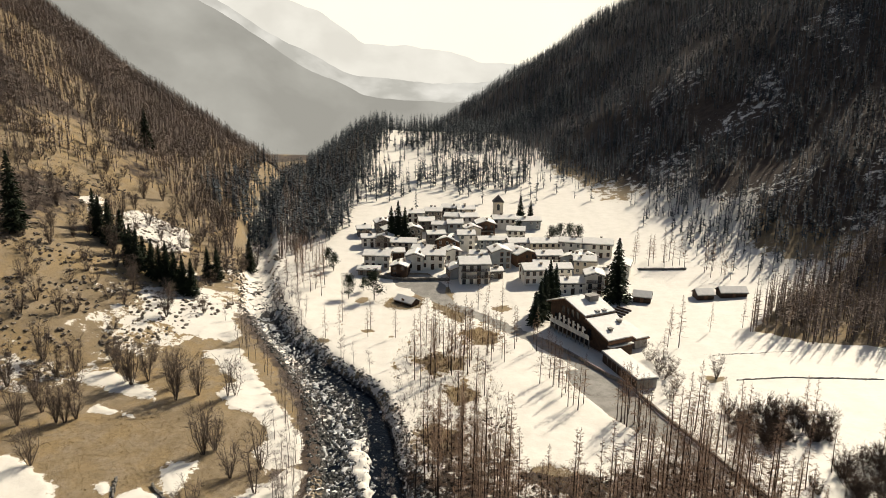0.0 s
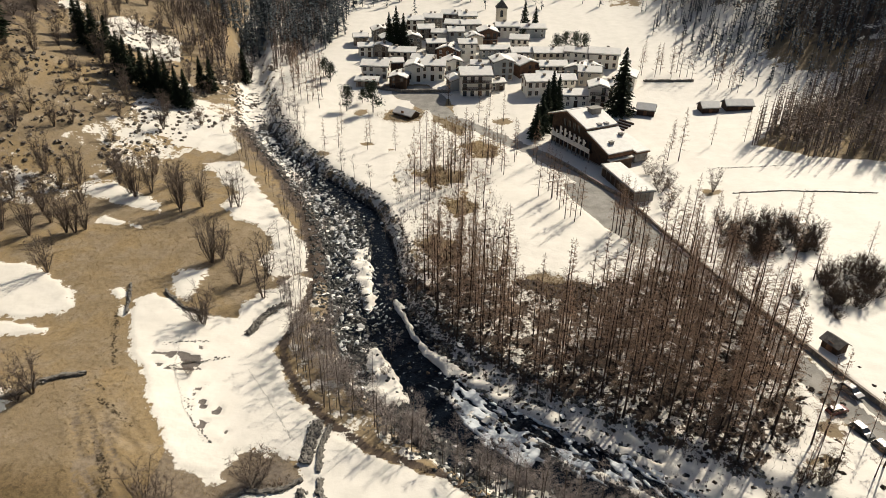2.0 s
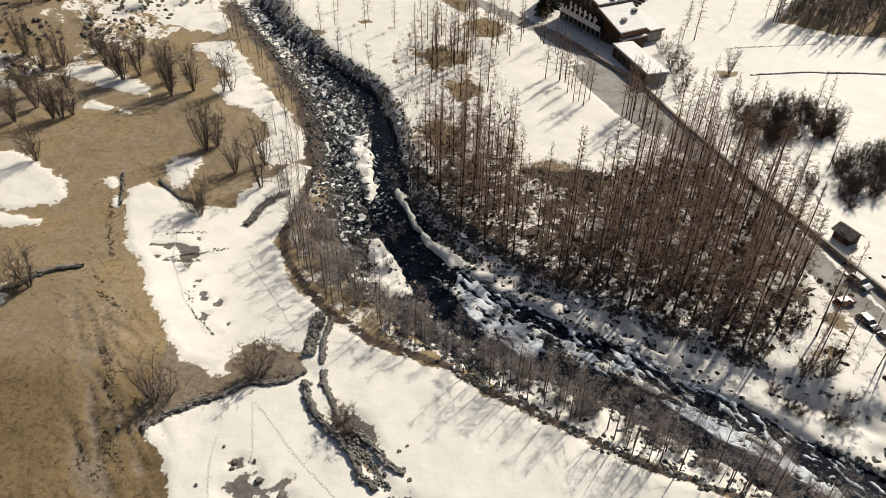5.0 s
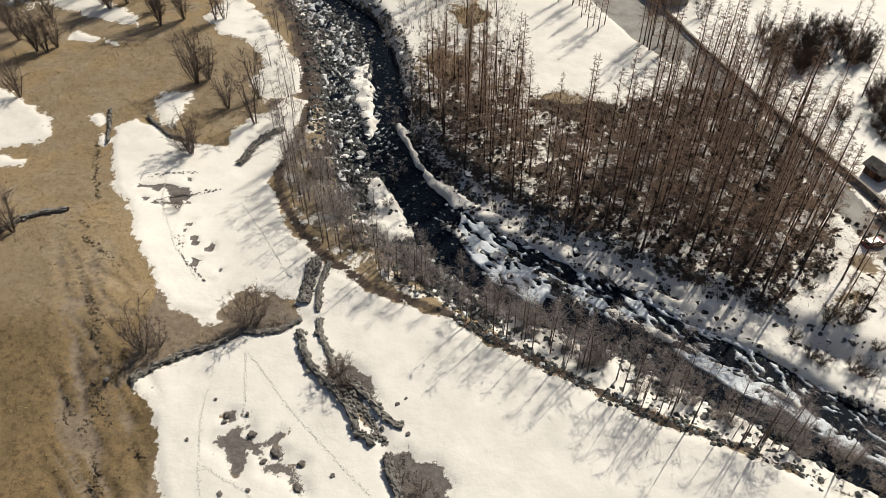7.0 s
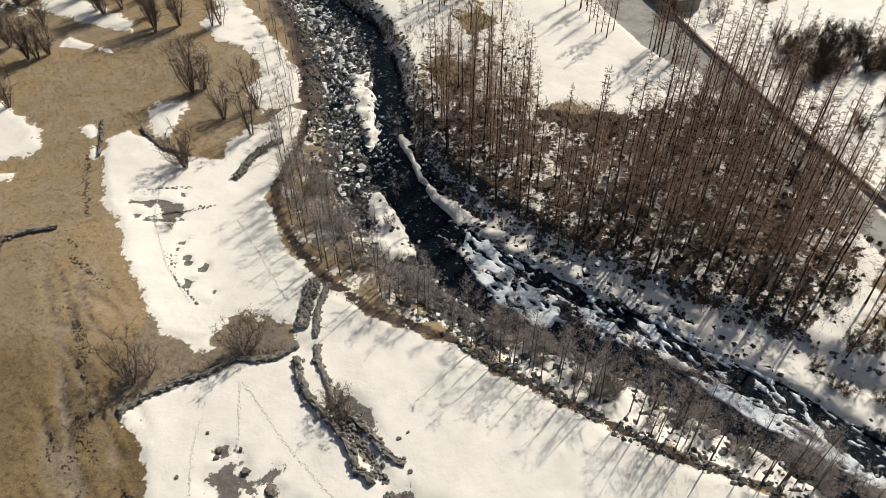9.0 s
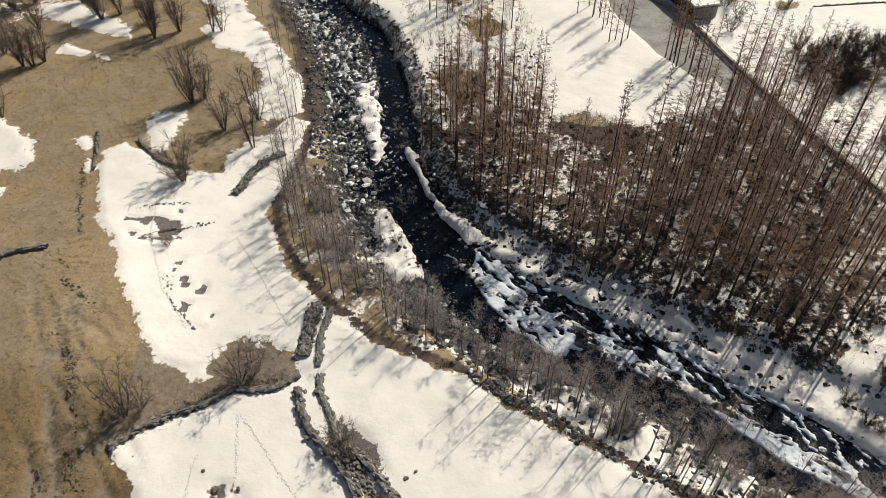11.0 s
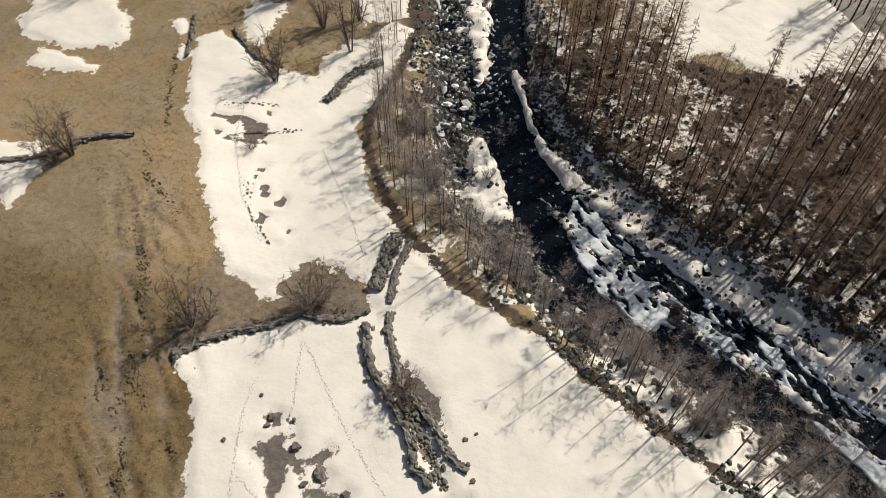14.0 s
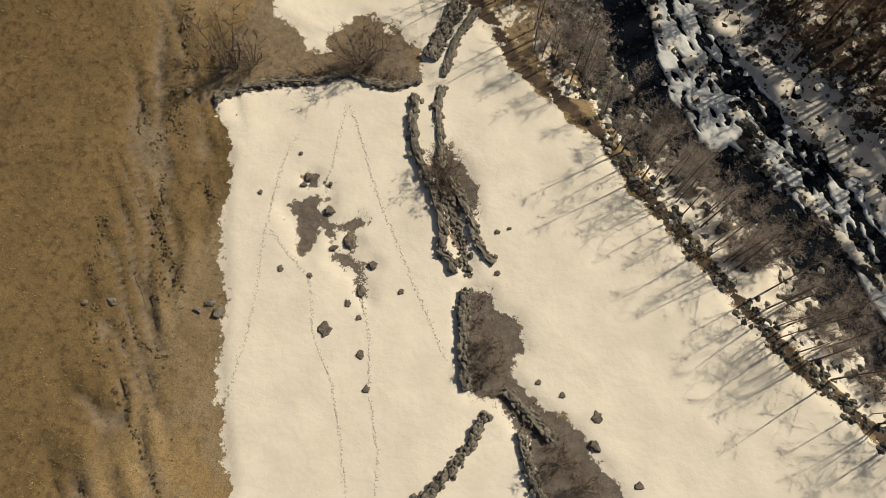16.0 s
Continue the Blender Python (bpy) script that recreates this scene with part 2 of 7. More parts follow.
def floe(x, y):
    """Broken snow and ice, drawn out along the current."""
    s, c = 0.82 * x - 0.57 * y, 0.57 * x + 0.82 * y
    w = 2.2 * (fractal(x, y, 7, 2) - 0.5)
    return 0.45 * vnoise(s / 1.8, c + w, 0.95, 1) + 0.2 * vnoise(x, y, 1.3, 3) + 0.35 * fractal(s / 1.5, c, 4.5, 4, 2)


def land(x, y):
    """Height of the ground, without the snow."""
    x, y = np.asarray(x, float), np.asarray(y, float)
    z = 0.5 * (fractal(x, y, 22, 1) - 0.5)
    z = z + 0.35 * (fractal(x, y, 6, 4, 3) - 0.5)
    z = z + 4.2 * smooth(-26, -47, x) * (1 - 0.55 * smooth(58, 88, y)) * smooth(-60, 10, y)
    gully = smooth(7, 2, np.abs(x - np.interp(y, [10, 30, 50, 75, 95], [-25, -31, -36, -48, -56]))) * smooth(72, 56, y)
    run = x + 0.8 * (y - 40) + 4 * fractal(x, y, 9, 2)
    z = z + gully * 0.6 * (np.abs(vnoise(run, y * 0.22, 1.35, 3) - 0.5) * 2 - 0.5) + gully * 0.3 * (vnoise(x, y, 0.9, 1) - 0.5)
    z = z - 0.3 * gully * smooth(0.1, 0.0, np.abs(vnoise(run, y * 0.22, 1.35, 3) - 0.5)) * smooth(0.3, 0.5, vnoise(x, y, 4.0, 5))
    # the alp to the left
    hill = 0.5 * softplus(toe_left(y) - x, 7)
    hill = hill + 0.5 * softplus(hill - 34, 7) - 0.75 * softplus(y - 392, 18)
    hill = hill + smooth(8, 40, hill) * (14 * (fractal(x, y, 70, 2) - 0.5) + 3 * (fractal(x, y, 14, 3) - 0.5))
    hill = np.minimum(hill, 260 + 60 * fractal(x, y, 200, 4))
    # the village shoulder
    gap = np.interp(y, [190, 300, 400], [-52, -62, -80])
    base = 0.1 * softplus(np.minimum(y, 505) - 203, 8) * smooth(gap - 22, gap + 32, x) - 0.5 * softplus(y - 512, 10)
    base = base + 0.05 * softplus(x - 62, 10) * smooth(100, 150, y)
    mount = 0.66 * softplus(x - toe_right(y), 9) - 0.8 * softplus(y - 720, 20)
    mount = mount + smooth(6, 50, mount) * (22 * (fractal(x, y, 90, 5) - 0.5) + 5 * (fractal(x, y, 18, 0) - 0.5))
    mount = np.minimum(mount, 420 + 90 * fractal(x, y, 260, 3))
    right = base + softplus(mount - base - 7, 3)
    z = z + np.where(x > -55, right, np.where(hill > 0, np.maximum(hill, right), right))
    z = np.maximum(z, -30 - 190 * smooth(430, 620, y))
    # the stream bed, worked out only near the stream
    shape = np.shape(z)
    z, fx, fy = np.ravel(z).copy(), np.ravel(x), np.ravel(y)
    near = np.nonzero((fy < 440) & (np.abs(fx - np.interp(fy, BED_Y, BED_X)) < 45) | (fy < 60) & (fx > 20))[0]
    if len(near):
        x, y = fx[near], fy[near]
        dist, w = line_dist(x, y, STREAM)
        bed = smooth(w + 2.5, w - 1.5, dist)
        cut = -1.75 + 1.2 * (fractal(x, y, 5.0, 2) - 0.55) + 1.3 * (fractal(x, y, 1.9, 3, 3) - 0.5)
        for ch in (CHANNEL, CHANNEL_2):
            dc, wc = line_dist(x, y, ch)
            cut = cut - 1.2 * smooth(wc + 0.7, wc - 0.7, dc)
        ice = smooth(-0.7, 0.5, inside(x, y, SHELF) - 0.5 + 1.4 * (fractal(x, y, 2.6, 4) - 0.5))
        cut = cut * (1 - ice) + ice * (-1.86 + 0.35 * np.clip(6 * (floe(x, y) - 0.43), -1, 1))
        near_bank = (fx[near] - np.interp(fy[near], BED_Y, BED_X) < 0) & (x > 4)
        cut = cut + 0.5 * near_bank * smooth(0.42 * w, 0.72 * w, dist)
        for isle in (ISLE, BAR_2):
            cut = cut + 0.55 * smooth(-0.8, 0.6, inside(x, y, isle) + 1.6 * (fractal(x, y, 3.0, 4) - 0.5))
        z[near] = z[near] * (1 - 0.6 * bed) + bed * cut
    return z.reshape(shape)


GX, GY = np.arange(-170, 171, 0.5), np.arange(0, 301, 0.5)
GZ = land(*np.meshgrid(GX, GY))


def ground_z(x, y):
    """Height of the ground at one place, from a half-metre table."""
    if -170 < x < 169 and 0 < y < 299:
        u, w = (x + 170) / 0.5, y / 0.5
        i, j = int(u), int(w)
        a, b = u - i, w - j
        return float((GZ[j, i] * (1 - a) + GZ[j, i + 1] * a) * (1 - b) + (GZ[j + 1, i] * (1 - a) + GZ[j + 1, i + 1] * a) * b)
    return float(land(np.array([x]), np.array([y]))[0])


# outlines of the snow fields on the alp side
MEADOW_SNOW = [(-25.2, 83), (-22, 75.3), (-16, 67.3), (-9, 61.6), (0, 58), (7, 53), (14, 49), (22, 44), (31, 40.5), (60, 26), (60, -60), (-8, -60), (-14, 10), (-16.3, 18), (-19, 22), (-22, 27), (-23.5, 31), (-27, 37),
               (-30, 45), (-32.8, 48), (-31, 50), (-25.5, 53.4), (-22.9, 55.4), (-18.4, 55.6), (-16.0, 57.5), (-18.5, 60), (-20.8, 61.4), (-24.3, 61.4), (-26, 57), (-32, 58.5), (-37, 65), (-43, 75), (-48, 85),
               (-50.8, 93.3), (-48.0, 96.2), (-44.2, 94.0), (-41.1, 90.6), (-33.2, 90.7), (-33.4, 93.4), (-31.2, 98.5), (-28.3, 101.6), (-26.4, 105.6), (-23.4, 104.0), (-23.6, 94.9), (-25.1, 89.4)]
SNOW_PATCHES = [
    [(-58, 153), (-49.3, 154.5), (-40.8, 139.7), (-32.4, 126.8), (-26.0, 115.6), (-24.1, 106.5), (-30.0, 103.6), (-34.2, 109.2), (-32.1, 114.4), (-36.2, 120.9), (-43.0, 124.2), (-46.9, 132.7), (-44.9, 136.8)],
    [(-82.0, 106), (-72.9, 104.5), (-65.2, 99.8), (-58.7, 91.8), (-60.3, 88.8), (-64.8, 87.7), (-75, 89.0)],
    [(-70, 87.1), (-59.8, 85.9), (-60.3, 83.4), (-70, 83.3)],
    [(-79.1, 138.3), (-73.6, 141.5), (-65.5, 134.8), (-59.4, 131.4), (-57.4, 125.5), (-66.0, 130.3), (-76.5, 133.6)],
    [(-68.9, 124.2), (-58.4, 119.4), (-58.0, 118.3), (-67.9, 121.8)],
    [(-58.0, 96.8), (-53.7, 97.6), (-50.1, 89.2), (-51.1, 88.5), (-54.1, 94.0)],
    [(-47.7, 100.7), (-47.6, 104.7), (-45.1, 103.9), (-41.7, 104.7), (-41.0, 99.2), (-41.9, 93.3), (-45.6, 96.9)],
    [(-80, 66), (-62.6, 68.9), (-57.9, 69.5), (-55.9, 65.4), (-55.3, 58.5), (-60.7, 62.5), (-80, 60.5)],
    [(-27.6, 56.3), (-24.8, 56.9), (-26.3, 59.0), (-29.1, 58.5)],
    [(-60, 160), (-50, 160), (-58, 178), (-70, 190), (-84, 178), (-76, 168)],
    [(-105.5, 221), (-102.4, 229), (-88.5, 226.5), (-80.5, 216), (-83.5, 205.5), (-90, 205.5), (-101, 210)],
    [(-116, 224), (-110, 220), (-106, 212), (-111, 211), (-117, 217)],
]
THAWED = [
    [(-23.3, 41.2), (-23.0, 42.0), (-21.8, 42.4), (-20.6, 42.9), (-19.2, 42.1), (-17.9, 40.8), (-17.6, 39.8), (-19.0, 40.5), (-18.9, 39.2), (-19.5, 37.8), (-20.0, 38.4), (-21.0, 39.8), (-21.6, 40.4), (-22.4, 40.5)],
    [(-17.7, 41.1), (-17.5, 41.7), (-16.8, 42.2), (-16.4, 42.9), (-15.9, 42.4), (-16.2, 41.7), (-16.8, 41.1)],
    [(-16.5, 39.9), (-16.4, 40.7), (-15.8, 40.7), (-15.2, 40.3), (-15.4, 39.8)],
    [(-17.1, 38.0), (-16.7, 39.1), (-16.0, 39.4), (-14.7, 38.6), (-13.4, 37.8), (-12.2, 35.8), (-12.6, 35.8), (-13.8, 37.0), (-15.0, 38.1), (-15.4, 37.6), (-16.3, 38.1)],
    [(-22.1, 44.3), (-21.9, 44.9), (-21.3, 44.9), (-21.1, 43.9), (-21.7, 43.5)],
    [(-14.0, 39.2), (-13.6, 39.5), (-13.0, 39.2), (-13.1, 38.5)],
    [(-20.2, 44.4), (-19.9, 44.5), (-19.1, 42.7), (-19.3, 42.4)],
    [(-5.3, 40.0), (-3.4, 41.0), (-2.5, 39.3), (-0.5, 39.5), (1.3, 37.2), (0.7, 34.9), (2.6, 33.7), (5.4, 32.9), (7.4, 32.7), (10.4, 30.7), (15, 27), (8, 24), (3.9, 30.3), (0.6, 32.4), (-1.7, 32.0), (-4.0, 36.0)],
    [(-12.6, 49.6), (-11.6, 52), (-9.7, 50.9), (-7.6, 48.8), (-6.6, 46.6), (-8.4, 47.4), (-9.4, 47.4), (-7.2, 44.6), (-5.4, 42), (-5.4, 41.2), (-6.6, 42.8), (-8.2, 45), (-10.6, 47.4)],
    [(-37.6, 79), (-36, 79.6), (-34.4, 78.4), (-35.2, 77), (-37, 76.6)],
]
FOREST = [(-12, 156), (-9, 130), (-7, 112), (-6.3, 99), (-1.8, 87.8), (5.4, 78.9), (14.8, 71), (27.6, 64), (37.6, 58.6), (49, 68), (55, 88), (51, 105), (39, 108), (28, 103), (20, 101), (13, 104), (12, 126), (10, 150), (4, 168), (-6, 172)]
ROAD = [(-17, 218, 2.6), (-5, 204, 2.6), (10, 186, 2.6), (24, 168, 2.6), (32, 154, 2.5), (38.5, 138, 2.6), (43, 119, 2.4), (47.5, 105, 2.4), (52.6, 89, 3), (55.2, 80, 3.8), (58.2, 71, 4), (63, 60, 4), (75, 38, 3.6), (100, 0, 3.4), (150, -80, 3.4)]
BERM = [(47.5, 106.5), (51, 96), (54.4, 89), (55.9, 83.7), (58.1, 75.8), (59.6, 70), (64.5, 60)]
PARKING = [(28, 149), (31, 148.5), (36, 143), (40.5, 130), (43, 118), (39, 116), (33.5, 126), (28.5, 141)]
SQUARE = [(-22, 222), (-5, 222), (4, 207), (-4, 203), (-16, 213)]

GOLDEN = [[(-6, 153), (-1, 157), (5, 155), (4.5, 148.5), (-3, 145.5)], [(-3.5, 191.5), (2.3, 195.3), (8.5, 184), (4.5, 179.5)], [(3.5, 172.4), (9.8, 177), (15.5, 170.5), (12.9, 164), (7.9, 163.5)], [(13, 104), (19, 107), (27, 103), (27, 96), (18, 98)],
          [(-5, 119), (-1, 121), (3, 117), (4, 111), (-1, 110)], [(-20, 197), (-13, 201), (-5, 197.5), (-8, 190), (-15, 190)], [(0, 137), (5, 141), (8, 134), (3, 130)]]
RINGS = [(-27.8, 179.5, 1.6), (-19.5, 173.6, 1.9), (-24.4, 198.7, 2.6), (-30.6, 201.7, 2.3), (-12.4, 167.8, 1.2), (13.5, 196.6, 2.4), (17.3, 193, 3), (1.3, 206.1, 2.6), (-30.4, 166.7, 1.5), (62, 144, 2.2), (49, 62, 1.6), (53, 68, 1.8)]


STAND = [(80, 173), (93, 162.5), (108, 158), (150, 140), (190, 120), (190, 200), (130, 206), (104, 199), (92, 187)]


def axis(fine, lo, hi, reach, grow=1.09):
    """Even steps between lo and hi, then ever longer ones out to reach."""
    mid = list(np.arange(lo, hi + fine / 2, fine))
    up, s = [], fine
    while (up[-1] if up else hi) < reach:
        s = min(s * grow, 90)
        up.append((up[-1] if up else mid[-1]) + s)
    down, s = [], fine
    while (down[-1] if down else lo) > -reach:
        s = min(s * grow, 90)
        down.append((down[-1] if down else lo) - s)
    return np.array(down[::-1] + mid + up)


def build_ground():
    xs, ys = axis(0.42, -80, 64, 2600), axis(0.42, 12, 130, 2600)
    X, Y = np.meshgrid(xs, ys)
    x, y = X.ravel(), Y.ravel()
    z = land(x, y)
    dist, w = line_dist(x, y, STREAM)
    mid_x = np.interp(y, [p[1] for p in STREAM[::-1]], [p[0] for p in STREAM[::-1]])
    right = (x - mid_x) > 0
    right |= (y < 40) & (x > 40)
    hill = 0.5 * softplus(toe_left(y) - x, 7)
    mount = 0.66 * softplus(x - toe_right(y), 9)
    # snow: metres inside the snow's edge
    left_snow = inside(x, y, MEADOW_SNOW)
    for q in SNOW_PATCHES:
        left_snow = np.maximum(left_snow, inside(x, y, q))
    for q in THAWED:
        left_snow = np.minimum(left_snow, -inside(x, y, q))
    left_snow = left_snow + np.where(np.abs(left_snow) < 4, 2.6 * (fractal(x, y, 7, 5) - 0.5), 0) * (y > 57)
    spots = smooth(1, 0.3, np.hypot((x + 31 + 0.45 * (y - 68.5)) / 3.6, (y - 68.5) / 8)) + smooth(1, 0.4, np.hypot((x + 38) / 6, (y - 79) / 5))
    left_snow = np.where(spots > 0.05, np.minimum(left_snow, 1.6 - 2.6 * spots * smooth(0.56, 0.7, vnoise(x + 0.5 * y, y - 0.2 * x, 1.0, 4))), left_snow)
    left_snow = np.where(hill > 3, np.maximum(left_snow, -1.6 + 2.2 * (fractal(x, y, 9, 3) - 0.5)), left_snow)
    screes = (hill > 0.6) & (hill < 16) & (y > 128) & (y < 215)
    left_snow = np.where(screes, np.maximum(left_snow, np.where(hill < 7, -0.2, -0.75) + 1.6 * (fractal(x, y, 14, 5) - 0.5)), left_snow)
    snow = np.clip(np.where(right, 3.0, left_snow), -3, 3)
    wood = inside(x, y, FOREST)
    snow = np.where(wood > -3, np.minimum(snow, np.clip(-wood, -0.13, 3) + 0.22 * smooth(4, 0, wood) * (wood > 0) * (y < 100) + 0.75 * smooth(104, 116, y) * (wood > 0)), snow)
    thaw = np.full(len(x), -9.0)
    for q in GOLDEN:
        thaw = np.maximum(thaw, inside(x, y, q))
    for cx, cy, cr in RINGS:
        thaw = np.maximum(thaw, cr - np.hypot(x - cx + 0.5, (y - cy + 0.6) * 1.25))
    thaw = thaw + 3.2 * (fractal(x, y, 5, 2) - 0.5)
    snow = np.where(thaw > -3, np.minimum(snow, -thaw), snow)
    forest_right = smooth(7, 26, mount + 26 * (fractal(x, y, 34, 3) - 0.5))
    snow = np.where(right, np.minimum(snow, 3 - forest_right * (3.8 - 0.75 * smooth(0.55, 0.7, fractal(x, y, 30, 2)))), snow)
    snow = np.where(x > 70, np.minimum(snow, -1.2 * smooth(-5, 4, inside(x, y, STAND)) + 0.5 + 2.5 * smooth(4, -6, inside(x, y, STAND))), snow)
    off = -inside(x, y, MEADOW_SNOW)
    strip = ~right & (y < 104) & (dist < w + 9) & (off > 0)
    snow = np.where(strip, np.where(off < 1.5, -np.minimum(off, 1.0), -0.22 + 0.2 * smooth(8, 20, x)), snow)
    snow = np.where(right & (dist < w + 3.5) & (y > 106), np.minimum(snow, 0.12 + 0.5 * smooth(w + 1, w + 3, dist)), snow)
    inbed = smooth(w + 1.5, w - 1.0, dist)
    bedsnow = np.clip((z + 1.75) * 1.6, -1.5, 0.9) + 0.5 * (fractal(x, y, 4, 1) - 0.5)
    bedsnow = bedsnow - 1.2 * (~right) * smooth(w * 0.35, w * 0.8, dist) * (y < 125) * smooth(10, 2, x) + 0.08 * ~right * smooth(w * 0.4, w * 0.7, dist) * smooth(4, 12, x)
    bedsnow = bedsnow - 0.45 * (y > 84)
    for isle in (ISLE, BAR_2, SHELF):
        crack = smooth(0.075, 0.02, np.abs(vnoise(x + 0.55 * y, y * 0.5, 2.6, 2) - 0.5)) * smooth(-0.02, 0.1, fractal(x, y, 9, 3) - 0.5)
        if isle is SHELF:
            crack = smooth(0.43, 0.40, floe(x, y) + 0.06)
        bedsnow = np.maximum(bedsnow, np.clip(inside(x, y, isle) + (0.3 if isle is SHELF else 3.2 * (fractal(x, y, 2.4, 4) - 0.5) - 0.2), -1.5, 0.9) - 1.7 * crack)
    snow = snow * (1 - inbed) + inbed * bedsnow
    road, rw = line_dist(x, y, ROAD)
    paved = np.maximum(rw - road, inside(x, y, PARKING))
    paved = np.maximum(paved, inside(x, y, SQUARE))
    snow = np.where(paved > -1, np.minimum(snow, -paved + 0.1), snow)
    berm = line_dist(x, y, BERM)[0] + 0.5 * (fractal(x, y, 4, 2) - 0.5)
    snow = np.where(berm < 0.6, np.maximum(snow, 0.5 - berm), snow)
    paved = np.where(berm < 0.5, -0.5, paved)
    ragged = np.where(right & (wood < -4) & (mount < 5) & (inbed < 0.1), 0.2, 0.5)
    ragged = np.where(~right & (left_snow > -6) & (y > 60), 0.75, ragged)
    ragged = np.where((wood > -4) | screes | (mount > 5) | (strip & (off > 2)) | (right & (dist < w + 4)), 0.5, ragged)
    litter = np.where(wood > -2, 0.8, 0) * smooth(122, 104, y) + np.where(strip, np.where(off < 1.5, 0.75, 0.3), 0) + 0.8 * smooth(w + 6, w + 3, dist) * ~right * (y >= 104) * (y < 190)
    ragged = np.where(thaw > -3, 0.85, ragged)
    litter = np.maximum(litter, smooth(18, 34, hill) * smooth(-0.1, 0.1, fractal(x, y, 50, 1) - 0.42))
    litter = np.maximum(litter, smooth(14, 36, mount))
    stony = np.maximum(np.maximum(inbed, np.where(screes, 0.2, 0)), 0.35 * (strip & (off > 2.2)))
    mudline = (smooth(5.5, 1.5, np.abs(x - np.interp(y, [10, 30, 50, 75, 95], [-24, -31, -37, -50, -57]))) * smooth(78, 58, y) * (y > -20))
    mud = mudline * (0.12 + 0.5 * fractal(x + 0.45 * y, y * 0.3, 3, 2)) + 1.0 * (inside(x, y, [(-34, 47), (-16, 55.5), (-16, 58), (-20, 62), (-34, 62)]) > 0)
    run = x + 0.8 * (y - 40) + 4 * fractal(x, y, 9, 2)
    mud = mud + 0.9 * mudline * smooth(0.14, 0.02, np.abs(vnoise(run, y * 0.22, 1.35, 3) - 0.5))
    wet = smooth(0, 0.3, spots) * ~right + 0.5 * smooth(-1, 2, inside(x, y, [(-26, 53), (-16, 55.5), (-16, 58), (-20, 62), (-25, 58)]))
    for q in THAWED:
        wet = np.maximum(wet, smooth(-0.8, 0.2, inside(x, y, q)))
    sward = smooth(-22, -32, x) * smooth(64, 48, y)
    z = z + 0.22 * smooth(-0.1, 0.9, snow) * (hill < 30) * (mount < 30)
    z = np.where(paved > 0, z - 0.05, z)
    nx, ny = len(xs), len(ys)
    idx = np.arange(nx * ny).reshape(ny, nx)
    faces = np.stack([idx[:-1, :-1], idx[:-1, 1:], idx[1:, 1:], idx[1:, :-1]], -1).reshape(-1, 4)
    me = bpy.data.meshes.new("ground")
    me.vertices.add(len(x))
    me.vertices.foreach_set("co", np.stack([x, y, z], 1).ravel())
    me.loops.add(faces.size)
    me.loops.foreach_set("vertex_index", faces.ravel())
    me.polygons.add(len(faces))
    me.polygons.foreach_set("loop_start", np.arange(0, faces.size, 4))
    me.update(calc_edges=True)
    me.polygons.foreach_set("use_smooth", np.ones(len(faces), bool))
    for name, v in (("snow", snow), ("ragged", ragged), ("litter", litter), ("stony", stony), ("paved", paved), ("mud", mud), ("sward", sward), ("wet", wet)):
        a = me.attributes.new(name, "FLOAT", "POINT")
        a.data.foreach_set("value", np.asarray(v, np.float32))
    me.materials.append(M["ground"])
    return tagged(new("ground", me), "valley floor of dry grass and thawing snow between wooded slopes", "ground", kind="structure")


build_ground()


def mesh_of(name, verts, faces, mats, smooth_faces=False, slots=None):
    me = bpy.data.meshes.new(name)
    me.from_pydata([tuple(v) for v in verts], [], [tuple(q) for q in faces])
    for m in mats if isinstance(mats, (list, tuple)) else [mats]:
        me.materials.append(m)
    if slots is not None:
        me.polygons.foreach_set("material_index", np.asarray(slots, np.int32))
    if smooth_faces:
        me.polygons.foreach_set("use_smooth", np.ones(len(me.polygons), bool))
    me.update()
    return me


def ribbon(line, z_of, step=4.0):
    pts = []
    for p, q in zip(line[:-1], line[1:]):
        n = max(1, int(math.hypot(q[0] - p[0], q[1] - p[1]) / step))
        pts += [tuple(p[k] + (q[k] - p[k]) * i / n for k in range(3)) for i in range(n)]
    pts.append(line[-1])
    v, f = [], []
    for i, p in enumerate(pts):
        a, b = pts[max(i - 1, 0)], pts[min(i + 1, len(pts) - 1)]
        t = Vector((b[0] - a[0], b[1] - a[1])).normalized()
        for s in (-1, -0.33, 0.33, 1):
            xx, yy = p[0] - t.y * s * p[2], p[1] + t.x * s * p[2]
            v.append((xx, yy, z_of(p[0], p[1])))
    for i in range(len(pts) - 1):
        for k in range(3):
            f.append((4 * i + k, 4 * i + k + 1, 4 * i + k + 5, 4 * i + k + 4))
    return v, f


v, f = ribbon([(p[0], p[1], p[2] + 1.5) for p in STREAM[4:]], lambda a, b: -1.95)
tagged(new("water", mesh_of("water", v, f, M["water"])), "dark mountain stream running fast between stones and snow", "stream", kind="structure")


# ---- trees ----


def part(name, me, parent, label=""):
    ob = new(name, me)
    ob.parent = parent
    if label:
        ob["label"] = label
    return ob


